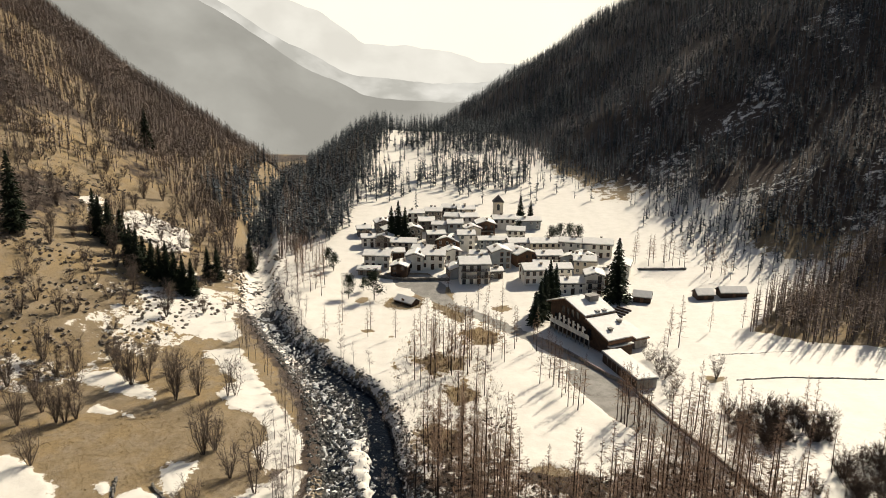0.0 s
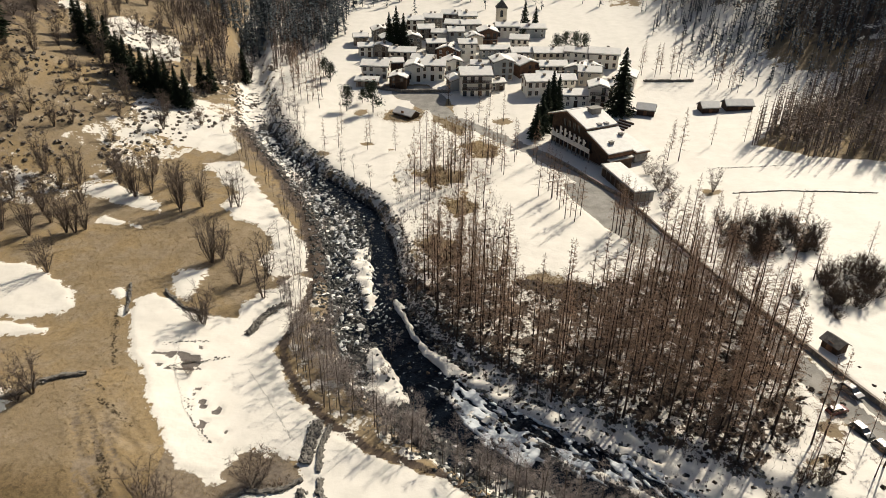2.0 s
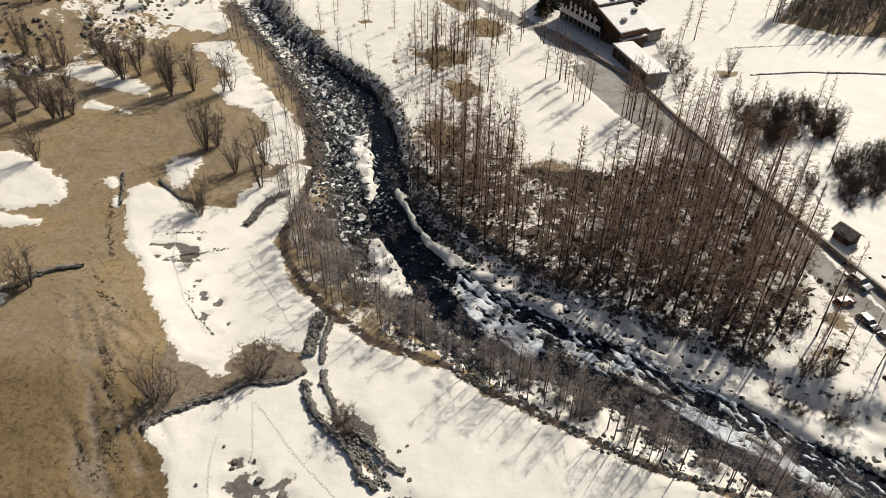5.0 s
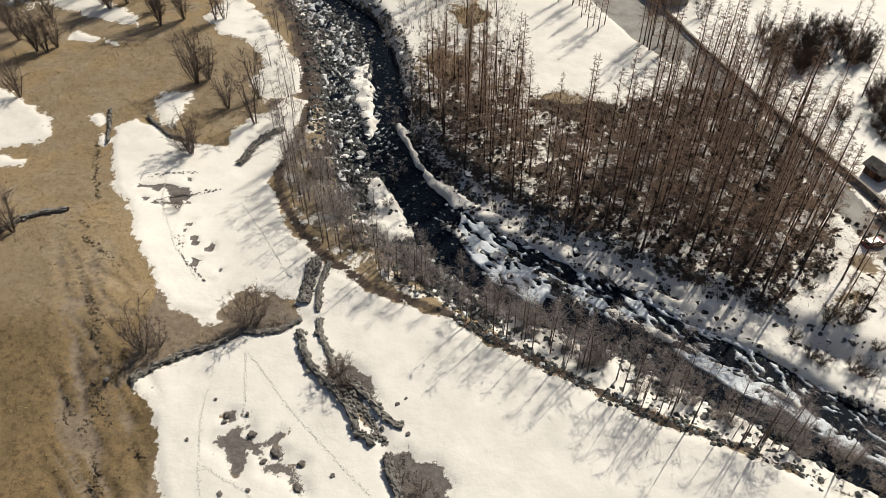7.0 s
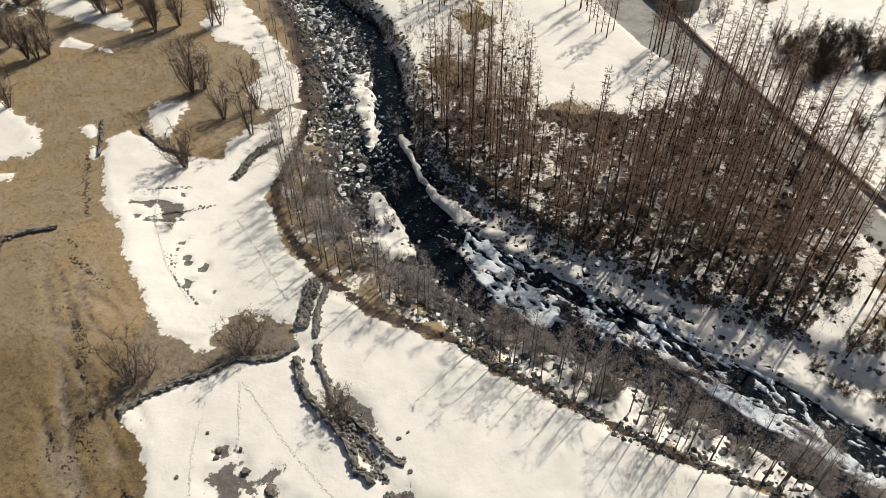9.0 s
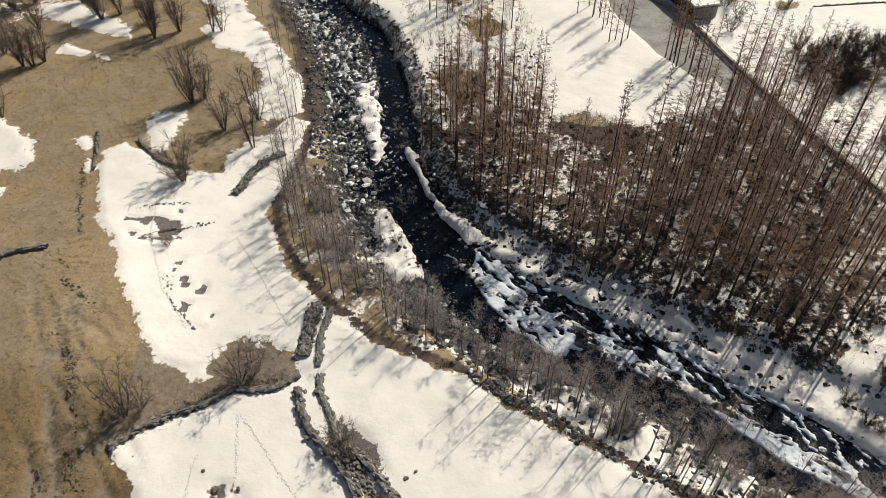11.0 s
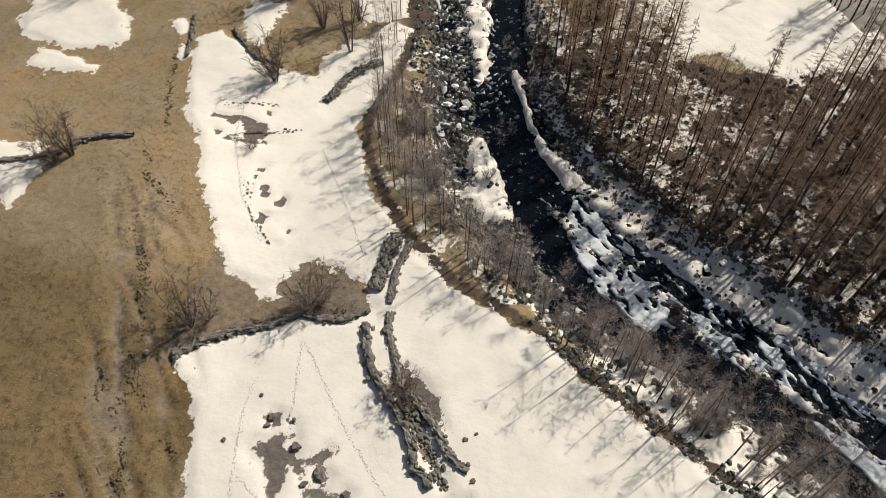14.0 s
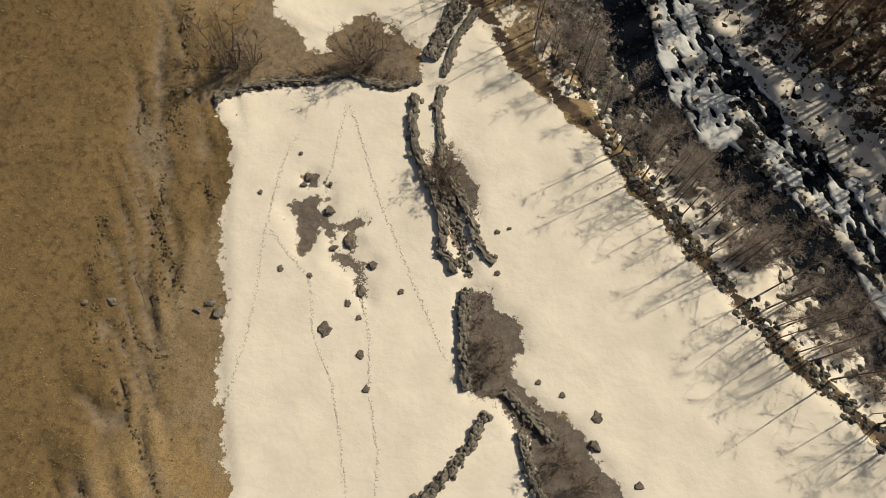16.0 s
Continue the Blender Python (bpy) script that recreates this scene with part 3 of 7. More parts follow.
class Soup:
    """Vertices and faces gathered into one mesh."""

    def __init__(self):
        self.v, self.f, self.s = [], [], []

    def tube(self, pts, radii, sides=5, slot=0, cap=True):
        base = len(self.v)
        pts = [Vector(p) for p in pts]
        for i, p in enumerate(pts):
            t = (pts[min(i + 1, len(pts) - 1)] - pts[max(i - 1, 0)]).normalized()
            a = t.orthogonal().normalized()
            b = t.cross(a)
            for k in range(sides):
                w = 2 * math.pi * k / sides
                self.v.append(p + (a * math.cos(w) + b * math.sin(w)) * radii[i])
        for i in range(len(pts) - 1):
            for k in range(sides):
                q = base + i * sides
                self.f.append((q + k, q + (k + 1) % sides, q + sides + (k + 1) % sides, q + sides + k))
                self.s.append(slot)
        if cap:
            self.f.append(tuple(base + (len(pts) - 1) * sides + k for k in range(sides)))
            self.s.append(slot)

    def blade(self, p, q, width, slot=0, up=None):
        p, q = Vector(p), Vector(q)
        t = (q - p).normalized()
        side = t.cross(up if up else Vector((random.uniform(-1, 1), random.uniform(-1, 1), random.uniform(-1, 1)))).normalized() * width * 0.5
        n = len(self.v)
        self.v += [p - side, p + side, q]
        self.f.append((n, n + 1, n + 2))
        self.s.append(slot)

    def box(self, x0, y0, z0, x1, y1, z1, slot=0):
        n = len(self.v)
        self.v += [Vector(c) for c in ((x0, y0, z0), (x1, y0, z0), (x1, y1, z0), (x0, y1, z0), (x0, y0, z1), (x1, y0, z1), (x1, y1, z1), (x0, y1, z1))]
        for q in ((0, 3, 2, 1), (4, 5, 6, 7), (0, 1, 5, 4), (1, 2, 6, 5), (2, 3, 7, 6), (3, 0, 4, 7)):
            self.f.append(tuple(n + k for k in q))
            self.s.append(slot)

    def prism(self, outline, depth_vec, slot=0):
        """A flat outline pushed along a vector."""
        n, k = len(self.v), len(outline)
        dv = Vector(depth_vec)
        self.v += [Vector(p) for p in outline] + [Vector(p) + dv for p in outline]
        self.f.append(tuple(n + i for i in range(k))[::-1])
        self.f.append(tuple(n + k + i for i in range(k)))
        self.s += [slot, slot]
        for i in range(k):
            j = (i + 1) % k
            self.f.append((n + i, n + j, n + k + j, n + k + i))
            self.s.append(slot)

    def mesh(self, name, mats, smooth_faces=False):
        return mesh_of(name, self.v, self.f, mats, smooth_faces, self.s)


M["dark_twig"] = simple("dark_twig", (0.125, 0.086, 0.062), (0.065, 0.046, 0.036), 1.5, 0.95, 0, 0.3)


def larch_meshes(h, seed, full=1.0):
    random.seed(seed)
    trunk, crown = Soup(), Soup()
    lean = Vector((random.uniform(-0.02, 0.02), random.uniform(-0.02, 0.02), 1))
    r0 = 0.0072 * h + 0.015
    pts, rad = [], []
    for i in range(9):
        t = i / 8
        pts.append(Vector((lean.x * h * t + random.uniform(-0.05, 0.05), lean.y * h * t + random.uniform(-0.05, 0.05), h * t - 0.4 * (i == 0))))
        rad.append(r0 * (1.25 if i == 0 else (1 - 0.92 * t)))
    trunk.tube(pts, rad, 6)
    count = int(100 * full * h / 20)
    for i in range(count):
        t = 0.2 + 0.78 * (i + random.random()) / count
        if t < 0.4 and random.random() < 0.4:
            continue
        c = Vector((lean.x * h * t, lean.y * h * t, h * t))
        reach = h * 0.165 * (1.02 - t) ** 0.95 * random.uniform(0.55, 1.15) + 0.12
        a = random.uniform(0, 2 * math.pi)
        out = Vector((math.cos(a), math.sin(a), random.uniform(-0.22, 0.3)))
        tip = c + out * reach + Vector((0, 0, 0.14 * reach))
        mid = c.lerp(tip, 0.5) - Vector((0, 0, 0.06 * reach))
        for up in (Vector((0, 0, 1)), None):
            crown.blade(c, mid, 0.04, up=up)
            crown.blade(mid, tip, 0.024, up=up)
        for k in range(36):
            s = random.uniform(0.15, 1.0)
            p = c.lerp(mid, s * 2) if s < 0.5 else mid.lerp(tip, s * 2 - 1)
            w = Vector((random.uniform(-1, 1), random.uniform(-1, 1), random.uniform(-0.9, 0.5))).normalized() + out * 0.5
            crown.blade(p, p + w * random.uniform(0.3, 0.85) * (1.2 - t), 0.023)
    return trunk.mesh("trunk", M["larch_bark"], True), crown.mesh("crown", M["larch_twig"])


def make_tree(name, meshes, label, category, group, parts=("trunk", "crown")):
    root = new(name)
    root.empty_display_size = 0.3
    for pn, me in zip(parts, meshes):
        part(pn, me, root)
    return tagged(root, label, category, group)


def bush_meshes(h, seed, stems=9, spread=0.45, twigs=1.0, bark="alder_bark", twig="hazel_twig"):
    """Several bare stems from one foot, forking into fine twigs."""
    random.seed(seed)
    wood, fine = Soup(), Soup()
    for i in range(stems):
        a = 2 * math.pi * (i + random.random()) / stems
        hh = h * random.uniform(0.65, 1.0)
        out = Vector((math.cos(a), math.sin(a), 0)) * spread * hh * random.uniform(0.4, 1)
        foot = Vector((math.cos(a), math.sin(a), 0)) * 0.25 * random.random() - Vector((0, 0, 0.25))
        p1 = foot + out * random.uniform(0.3, 0.75) + Vector((random.uniform(-0.05, 0.05) * h, random.uniform(-0.05, 0.05) * h, hh * 0.45))
        p2 = foot + out + Vector((0, 0, hh))
        r = 0.0065 * h + 0.014
        wood.tube([foot, p1, p2], [r, r * 0.65, r * 0.15], 4, cap=False)
        for k in range(int(17 * twigs)):
            s = random.uniform(0.15, 1)
            p = foot.lerp(p1, s * 2) if s < 0.5 else p1.lerp(p2, s * 2 - 1)
            w = (Vector((random.uniform(-1, 1), random.uniform(-1, 1), random.uniform(0.1, 1.1))).normalized() + out.normalized() * 0.25) * hh * random.uniform(0.1, 0.26)
            q = p + w
            if twigs > 1.3:
                wood.blade(p, q, r)
                wood.blade(p, q, r)
            else:
                wood.tube([p, q], [r * 0.42, r * 0.12], 3, cap=False)
            for j in range(9):
                b = p.lerp(q, random.uniform(0.2, 1))
                u = Vector((random.uniform(-1, 1), random.uniform(-1, 1), random.uniform(-0.3, 1))).normalized() * hh * random.uniform(0.06, 0.16)
                fine.blade(b, b + u, 0.03)
    return wood.mesh("stem", M[bark]), fine.mesh("crown", M[twig])


def bank_tree_meshes(h, seed, wide=0.24):
    """A slim bare alder or birch with a rounded twiggy top."""
    random.seed(seed)
    wood, fine = Soup(), Soup()
    r = 0.0085 * h + 0.014
    bend = Vector((random.uniform(-0.08, 0.08), random.uniform(-0.08, 0.08), 0)) * h
    axis_p = lambda t: Vector((bend.x * t * t, bend.y * t * t, h * t - 0.3 * (t == 0)))
    wood.tube([axis_p(i / 6) for i in range(7)], [r * (1 - 0.9 * i / 6) for i in range(7)], 5)
    for i in range(20):
        t = random.uniform(0.36, 0.98)
        a = random.uniform(0, 2 * math.pi)
        p = axis_p(t)
        reach = h * wide * (1.2 - t) * random.uniform(0.6, 1.1) + 0.2
        q = p + Vector((math.cos(a) * reach, math.sin(a) * reach, reach * random.uniform(0.5, 1.1)))
        wood.tube([p, q], [r * 0.2 * (1.1 - t), 0.004], 3, cap=False)
        for j in range(44):
            b = p.lerp(q, random.uniform(0.2, 1))
            u = Vector((random.uniform(-1, 1), random.uniform(-1, 1), random.uniform(-0.3, 1))).normalized() * random.uniform(0.3, 1.0)
            fine.blade(b, b + u, 0.0095)
    return wood.mesh("trunk", M["alder_bark"]), fine.mesh("crown", M["alder_twig"])


def fir_meshes(h, seed, width=0.2, start=0.08):
    random.seed(seed)
    trunk, crown = Soup(), Soup()
    r = 0.011 * h + 0.03
    trunk.tube([(0, 0, -0.4), (0, 0, h * 0.5), (0, 0, h)], [r * 1.2, r * 0.6, 0.02], 6)
    rings = int(h * 2.1)
    for i in range(rings):
        t = start + (1 - start) * i / rings
        reach = h * width * (1 - t) ** 0.85 * random.uniform(0.8, 1.1) + 0.15
        for k in range(13):
            a = 2 * math.pi * (k + random.random()) / 13
            rr = reach * random.uniform(0.7, 1.1)
            p = Vector((0, 0, h * t + random.uniform(-0.2, 0.3)))
            q = p + Vector((math.cos(a) * rr, math.sin(a) * rr, -0.28 * rr + random.uniform(-0.2, 0.1)))
            crown.blade(p + Vector((0, 0, 0.1)), q, 0.24 * rr + 0.3, up=Vector((0, 0, 1)))
            for j in range(3):
                b = p.lerp(q, random.uniform(0.35, 0.9))
                w = Vector((math.cos(a + random.uniform(-1.2, 1.2)), math.sin(a + random.uniform(-1.2, 1.2)), random.uniform(-0.7, 0.2))) * rr * 0.42
                crown.blade(b, b + w, 0.3 + 0.08 * rr)
    return trunk.mesh("trunk", M["fir_bark"], True), crown.mesh("crown", M["fir_needle"])


def pine_meshes(h, seed):
    random.seed(seed)
    trunk, crown = Soup(), Soup()
    r = 0.014 * h + 0.03
    trunk.tube([(0, 0, -0.4), (0.05 * h, 0, h * 0.5), (0.02 * h, 0.03 * h, h * 0.95)], [r * 1.2, r * 0.8, 0.04], 6)
    for i in range(30):
        t = random.uniform(0.25, 1)
        a = random.uniform(0, 2 * math.pi)
        reach = h * 0.26 * (1.25 - t) * random.uniform(0.5, 1.1)
        p = Vector((0.03 * h, 0.01 * h, h * t))
        c = p + Vector((math.cos(a) * reach, math.sin(a) * reach, 0.1 * reach))
        trunk.tube([p, c], [r * 0.3, 0.02], 3, cap=False)
        for j in range(42):
            b = c + Vector((random.gauss(0, 1), random.gauss(0, 1), random.gauss(0, 0.75))) * h * 0.085
            w = Vector((random.uniform(-1, 1), random.uniform(-1, 1), random.uniform(-0.2, 1))).normalized() * 0.6
            crown.blade(b, b + w, 0.24)
    return trunk.mesh("trunk", M["fir_bark"], True), crown.mesh("crown", M["fir_needle"])


def place(root, x, y, turn=0.0, size=1.0, sink=0.0):
    """Set a copy of a thing on the ground."""
    ob = copy_thing(root, Matrix.LocRotScale((x, y, ground_z(x, y) - sink), Euler((0, 0, turn)), None))
    ob.scale = (size, size, size)
    return ob


def retire(*roots):
    for root in roots:
        for o in (*root.children_recursive, root):
            bpy.data.objects.remove(o)


def scatter(poly, step, seed, jitter=0.45):
    """Places inside an outline, on a shaken grid."""
    rr = random.Random(seed)
    xs, ys = [p[0] for p in poly], [p[1] for p in poly]
    out = []
    yy = min(ys)
    while yy < max(ys):
        xx = min(xs)
        while xx < max(xs):
            a, b = xx + rr.uniform(-jitter, jitter) * step, yy + rr.uniform(-jitter, jitter) * step
            if inside(np.array([a]), np.array([b]), poly)[0] > 0:
                out.append((a, b))
            xx += step
        yy += step
    rr.shuffle(out)
    return out


rng = random.Random(11)
LARCH_LABEL = "tall bare larch with a straight dark trunk and brown twigs"
larches = [make_tree("larch_tree", larch_meshes(h, 20 + i, fu), LARCH_LABEL, "tree", "larches of the riverside wood") for i, (h, fu) in enumerate(((19.5, 1.0), (18, 1.1), (16, 1.0), (14.5, 1.0), (12, 0.8)))]
DENSE = [(-6, 101), (-1, 91), (6.2, 81), (15.8, 72.8), (28.8, 65.9), (39, 60.8), (48, 68), (54, 86), (50, 102), (39, 106), (26, 92), (22, 84), (12, 88), (12, 104), (2, 110)]
for x, y in scatter(DENSE, 2.9, 3):
    if 12 < x < 22 and 88 < y < 103 and rng.random() < 0.6:
        continue
    k = rng.choice((0, 0, 1, 1, 1, 2, 2, 3, 4)) if x > 14 else rng.choice((1, 2, 2, 3, 3, 4))
    place(larches[k], x, y, rng.uniform(0, 6.28), rng.uniform(0.85, 1.1))
NORTH_WOOD = [(-9, 126), (-5, 104), (10, 104), (11, 128), (8, 150), (3, 164), (-6, 164), (-6, 148)]
for x, y in [q for q in scatter(NORTH_WOOD, 3.3, 5) if vnoise(np.array([q[0]]), np.array([q[1]]), 7.0, 2)[0] > 0.44]:
    place(larches[rng.choice((2, 3, 3, 4))], x, y, rng.uniform(0, 6.28), rng.uniform(0.75, 1.0))
# rows of young larches by the road and on the terraces
for poly, step, seed, kinds in (([(21, 141), (26, 128), (31, 126), (27, 139), (25, 146)], 2.5, 7, (3, 4, 4)), ([(34, 124), (38, 116), (42, 118), (38, 128)], 2.0, 8, (3, 4)),
                                ([(44, 116), (49, 104), (54, 110), (48, 122)], 3.2, 9, (2, 3)), ([(60, 100), (72, 92), (90, 104), (86, 120), (70, 108)], 9.5, 10, (2, 3, 4)),
                                ([(40, 62), (46, 52), (62, 56), (58, 72), (50, 72)], 5.2, 12, (2, 3, 4)), ([(56, 112), (74, 112), (80, 130), (62, 128)], 11.0, 13, (3, 4)),
                                ([(64, 232), (82, 226), (80, 236), (68, 238)], 3.6, 14, (3, 4)), ([(83, 222), (93, 212), (96, 218), (88, 226)], 3.4, 15, (3, 4)),
                                ([(50, 152), (56, 150), (64, 176), (58, 180)], 5.2, 16, (3, 4)), ([(66, 168), (104, 172), (108, 182), (70, 180)], 6.5, 18, (3, 4, 4)),
                                ([(4, 168), (10, 166), (16, 152), (12, 148), (8, 158)], 3.2, 17, (4,)), ([(12, 176), (30, 150), (24, 150), (9, 172)], 4.2, 19, (4,)), ([(-36, 168), (-18, 168), (-18, 173), (-36, 172)], 5.0, 21, (4,)),
                                ([(6, 196), (20, 192), (20, 188), (8, 190)], 7.0, 22, (4,)), ([(-48, 196), (-36, 196), (-40, 232), (-54, 240)], 4.4, 23, (3, 4))):
    for x, y in scatter(poly, step, seed):
        tagged(place(larches[rng.choice(kinds)], x, y, rng.uniform(0, 6.28), rng.uniform(0.7, 1.0)), "bare young larch standing in the snow", group="larches on the snowfields")
for x, y, cr in [(-27.8, 179.5, 4), (-19.5, 173.6, 4), (13.5, 196.6, 4), (17.3, 193, 4), (1.3, 206.1, 2), (-12.4, 167.8, 4), (-30.4, 166.7, 4)]:
    tagged(place(larches[cr], x, y, rng.uniform(0, 6.28), 0.75), 'bare young larch with a thawed ring around its foot', group='larches on the snowfields')
retire(*larches)

# alders along the bank and bushes on the alp
banks = [make_tree("alder_tree", bank_tree_meshes(h, 50 + i, 0.38 if i == 3 else 0.25), "slim leafless alder on the stony bank", "tree", "alders along the stream") for i, h in enumerate((10.5, 9, 6.5, 11))]
BANK = [(-25.0, 90), (-23.5, 84), (-20.5, 75.5), (-15, 68.5), (-8, 63), (0, 59), (7, 54.5), (14, 50.2), (22, 45.2), (31, 41.5), (42, 36)]
for i in range(len(BANK) - 1):
    (ax, ay), (bx, by) = BANK[i], BANK[i + 1]
    n = max(2, int(math.hypot(bx - ax, by - ay) / 0.5))
    t = Vector((bx - ax, by - ay)).normalized()
    for k in range(n):
        s, o = (k + rng.random()) / n, abs(rng.gauss(0, 2.0)) + 0.4
        if rng.random() < (0.55 if ax > 6 else 0.4):
            continue
        x, y = ax + (bx - ax) * s - t.y * o, ay + (by - ay) * s + t.x * o
        place(banks[rng.choice((0, 1, 1, 2, 2))], x, y, rng.uniform(0, 6.28), rng.uniform(0.7, 1.05))
for x, y, s in ((14.5, 53.2, 1.0), (16, 51, 0.9), (21, 49.5, 1.0), (23, 48, 1.05), (25, 47.2, 0.9), (24.5, 49.5, 0.95), (19, 50, 0.85), (30, 45, 0.9), (33, 43, 0.8), (-10, 79, 0.45), (-3.5, 66.5, 0.8), (-12, 72, 0.7)):
    place(banks[3], x, y, rng.uniform(0, 6.28), s)
for (ax, ay), (bx, by), n in (((-8, 104), (-13, 136), 6), ((-13, 138), (-40, 172), 10), ((-40, 172), (-52, 200), 14), ((-26, 92), (-27, 118), 24), ((-27, 118), (-46, 152), 20), ((-46, 152), (-62, 190), 22), ((-22, 112), (-34, 150), 10), ((-36, 158), (-44, 196), 16), ((-6, 84), (-5.5, 100), 5)):
    for k in range(n):
        s = rng.random()
        tagged(place(banks[rng.choice((1, 2, 2))], ax + (bx - ax) * s + rng.gauss(0, 1.6), ay + (by - ay) * s + rng.gauss(0, 1.6), rng.uniform(0, 6.28), rng.uniform(0.55, 0.95)), "small leafless alder at the edge of the stream")
retire(*banks)
shrubs = [make_tree("alder_shrub", bush_meshes(h, 140 + i, 7, 0.5, 1.31, twig="alder_twig"), "low leafless alder shrub among the stones of the bank", "bush", "shrubs on the bank", ("stem", "crown")) for i, h in enumerate((3.4, 2.6, 4.2))]
for i in range(len(BANK) - 1):
    (ax, ay), (bx, by) = BANK[i], BANK[i + 1]
    t = Vector((bx - ax, by - ay)).normalized()
    for k in range(max(2, int(math.hypot(bx - ax, by - ay) / 0.85))):
        s, o = rng.random(), rng.uniform(2.2, 7.5)
        place(shrubs[rng.choice((0, 1, 1, 2))], ax + (bx - ax) * s - t.y * o, ay + (by - ay) * s + t.x * o, rng.uniform(0, 6.28), rng.uniform(0.7, 1.05))
retire(*shrubs)

bushes = [make_tree("hazel_bush", bush_meshes(h, 70 + i, st, sp), "leafless many-stemmed hazel bush on dry grass", "bush", "bushes on the alp", ("stem", "crown")) for i, (h, st, sp) in enumerate(((10.5, 11, 0.27), (8, 10, 0.36), (5, 10, 0.55), (11.5, 6, 0.2)))]
thicket = make_tree("thicket_bush", bush_meshes(5, 77, 14, 0.55, 1.4, "fir_bark", "dark_twig"), "dense dark thicket bush beside the road", "bush", "thickets by the road", ("stem", "crown"))
ALP = [(-69.1, 101.9, 1, 1), (-71.3, 117, 1, 1), (-69.9, 118.4, 1, 0.9), (-73, 117, 0, 0.9), (-65.9, 133.5, 0, 1.1), (-63.3, 136, 0, 1), (-67.5, 135, 1, 1), (-54.1, 127, 3, 1), (-54.8, 129, 0, 1), (-50.4, 129.7, 0, 1), (-41.7, 106.7, 0, 1), (-40.2, 108.3, 1, 1), (-35.2, 100.7, 1, 0.9),
       (-30.2, 97, 3, 0.95), (-31, 104, 3, 0.9), (-37.5, 87.9, 1, 0.95), (-38.6, 88.4, 2, 1), (-44.2, 129, 3, 0.8), (-42.7, 129.4, 3, 0.85), (-53.7, 68, 1, 0.95), (-54.9, 66.5, 2, 1), (-32.8, 51.5, 1, 0.95), (-31.5, 52.6, 2, 0.8), (-22.6, 56.6, 2, 1.1), (-21.4, 57.2, 2, 0.8), (-11.2, 49.6, 2, 0.75), (-10, 48.2, 2, 0.65),
       (-83, 135.7, 1, 1), (-80.2, 138.6, 0, 0.9), (-76, 130, 1, 1), (-35.8, 75.4, 2, 0.45), (-79.5, 115.6, 0, 1), (-84, 112, 1, 1), (-78, 121, 1, 1), (-82, 126, 0, 0.9), (-86, 118, 0, 1), (-90, 130, 0, 1), (-94, 122, 1, 1), (-88, 140, 0, 1), (-75, 145, 1, 0.8), (-1.6, 36.4, 2, 0.5), (-0.8, 34.6, 2, 0.55), (6.8, 29.4, 2, 0.6), (9.2, 28.4, 2, 0.6),
       (-8, 78.6, 2, 0.42), (55, 108, 2, 1), (62, 144, 1, 0.75), (49.5, 154, 2, 1), (50.2, 148, 2, 1), (49.6, 143, 2, 1), (51, 138.5, 2, 0.9), (48, 133, 2, 0.8), (52, 146, 2, 1), (-57, 133, 1, 0.8), (-60, 141, 1, 0.8), (-72, 140, 0, 0.8), (-66, 146, 1, 0.7), (-100, 138, 0, 1), (-98, 150, 1, 1)]
for x, y, k, s in ALP:
    place(bushes[k], x, y, rng.uniform(0, 6.28), s)
for x, y in scatter([(55, 112), (58, 126), (66, 129), (76, 126), (74, 118), (66, 112)], 1.9, 31) + scatter([(61, 103), (65, 94), (78, 98), (86, 108), (80, 113), (70, 107)], 2.2, 32):
    if rng.random() < 0.22:
        continue
    x, y = x + rng.gauss(0, 1.3), y + rng.gauss(0, 1.0)
    tagged(place(thicket, x, y, rng.uniform(0, 6.28), rng.uniform(0.4, 0.95)), "dense dark thicket bush beside the road", group="thickets by the road")
for x, y in ((46.4, 66.7), (47, 65.6), (44.8, 59.4), (45.6, 58.6), (44.2, 58), (41.5, 53.8), (42.3, 53), (46.6, 57.4), (47.4, 58.2), (45.4, 52.2), (46.2, 51.4), (49.2, 60.5), (44, 62.8), (40.6, 56.6), (48.4, 54)):
    tagged(place(thicket, x, y, rng.uniform(0, 6.28), rng.uniform(0.3, 0.55)), "low dark shrub in the snow between stream and road", group="shrubs between stream and road")
for x, y in scatter([(-150, 160), (-80, 152), (-64, 176), (-62, 235), (-130, 260), (-190, 200)], 7.2, 33):
    tagged(place(bushes[rng.choice((0, 1, 2))], x, y, rng.uniform(0, 6.28), rng.uniform(0.6, 1.0)), "leafless bush among boulders on the alp", group="bushes on the stony slope")
retire(thicket, *bushes)

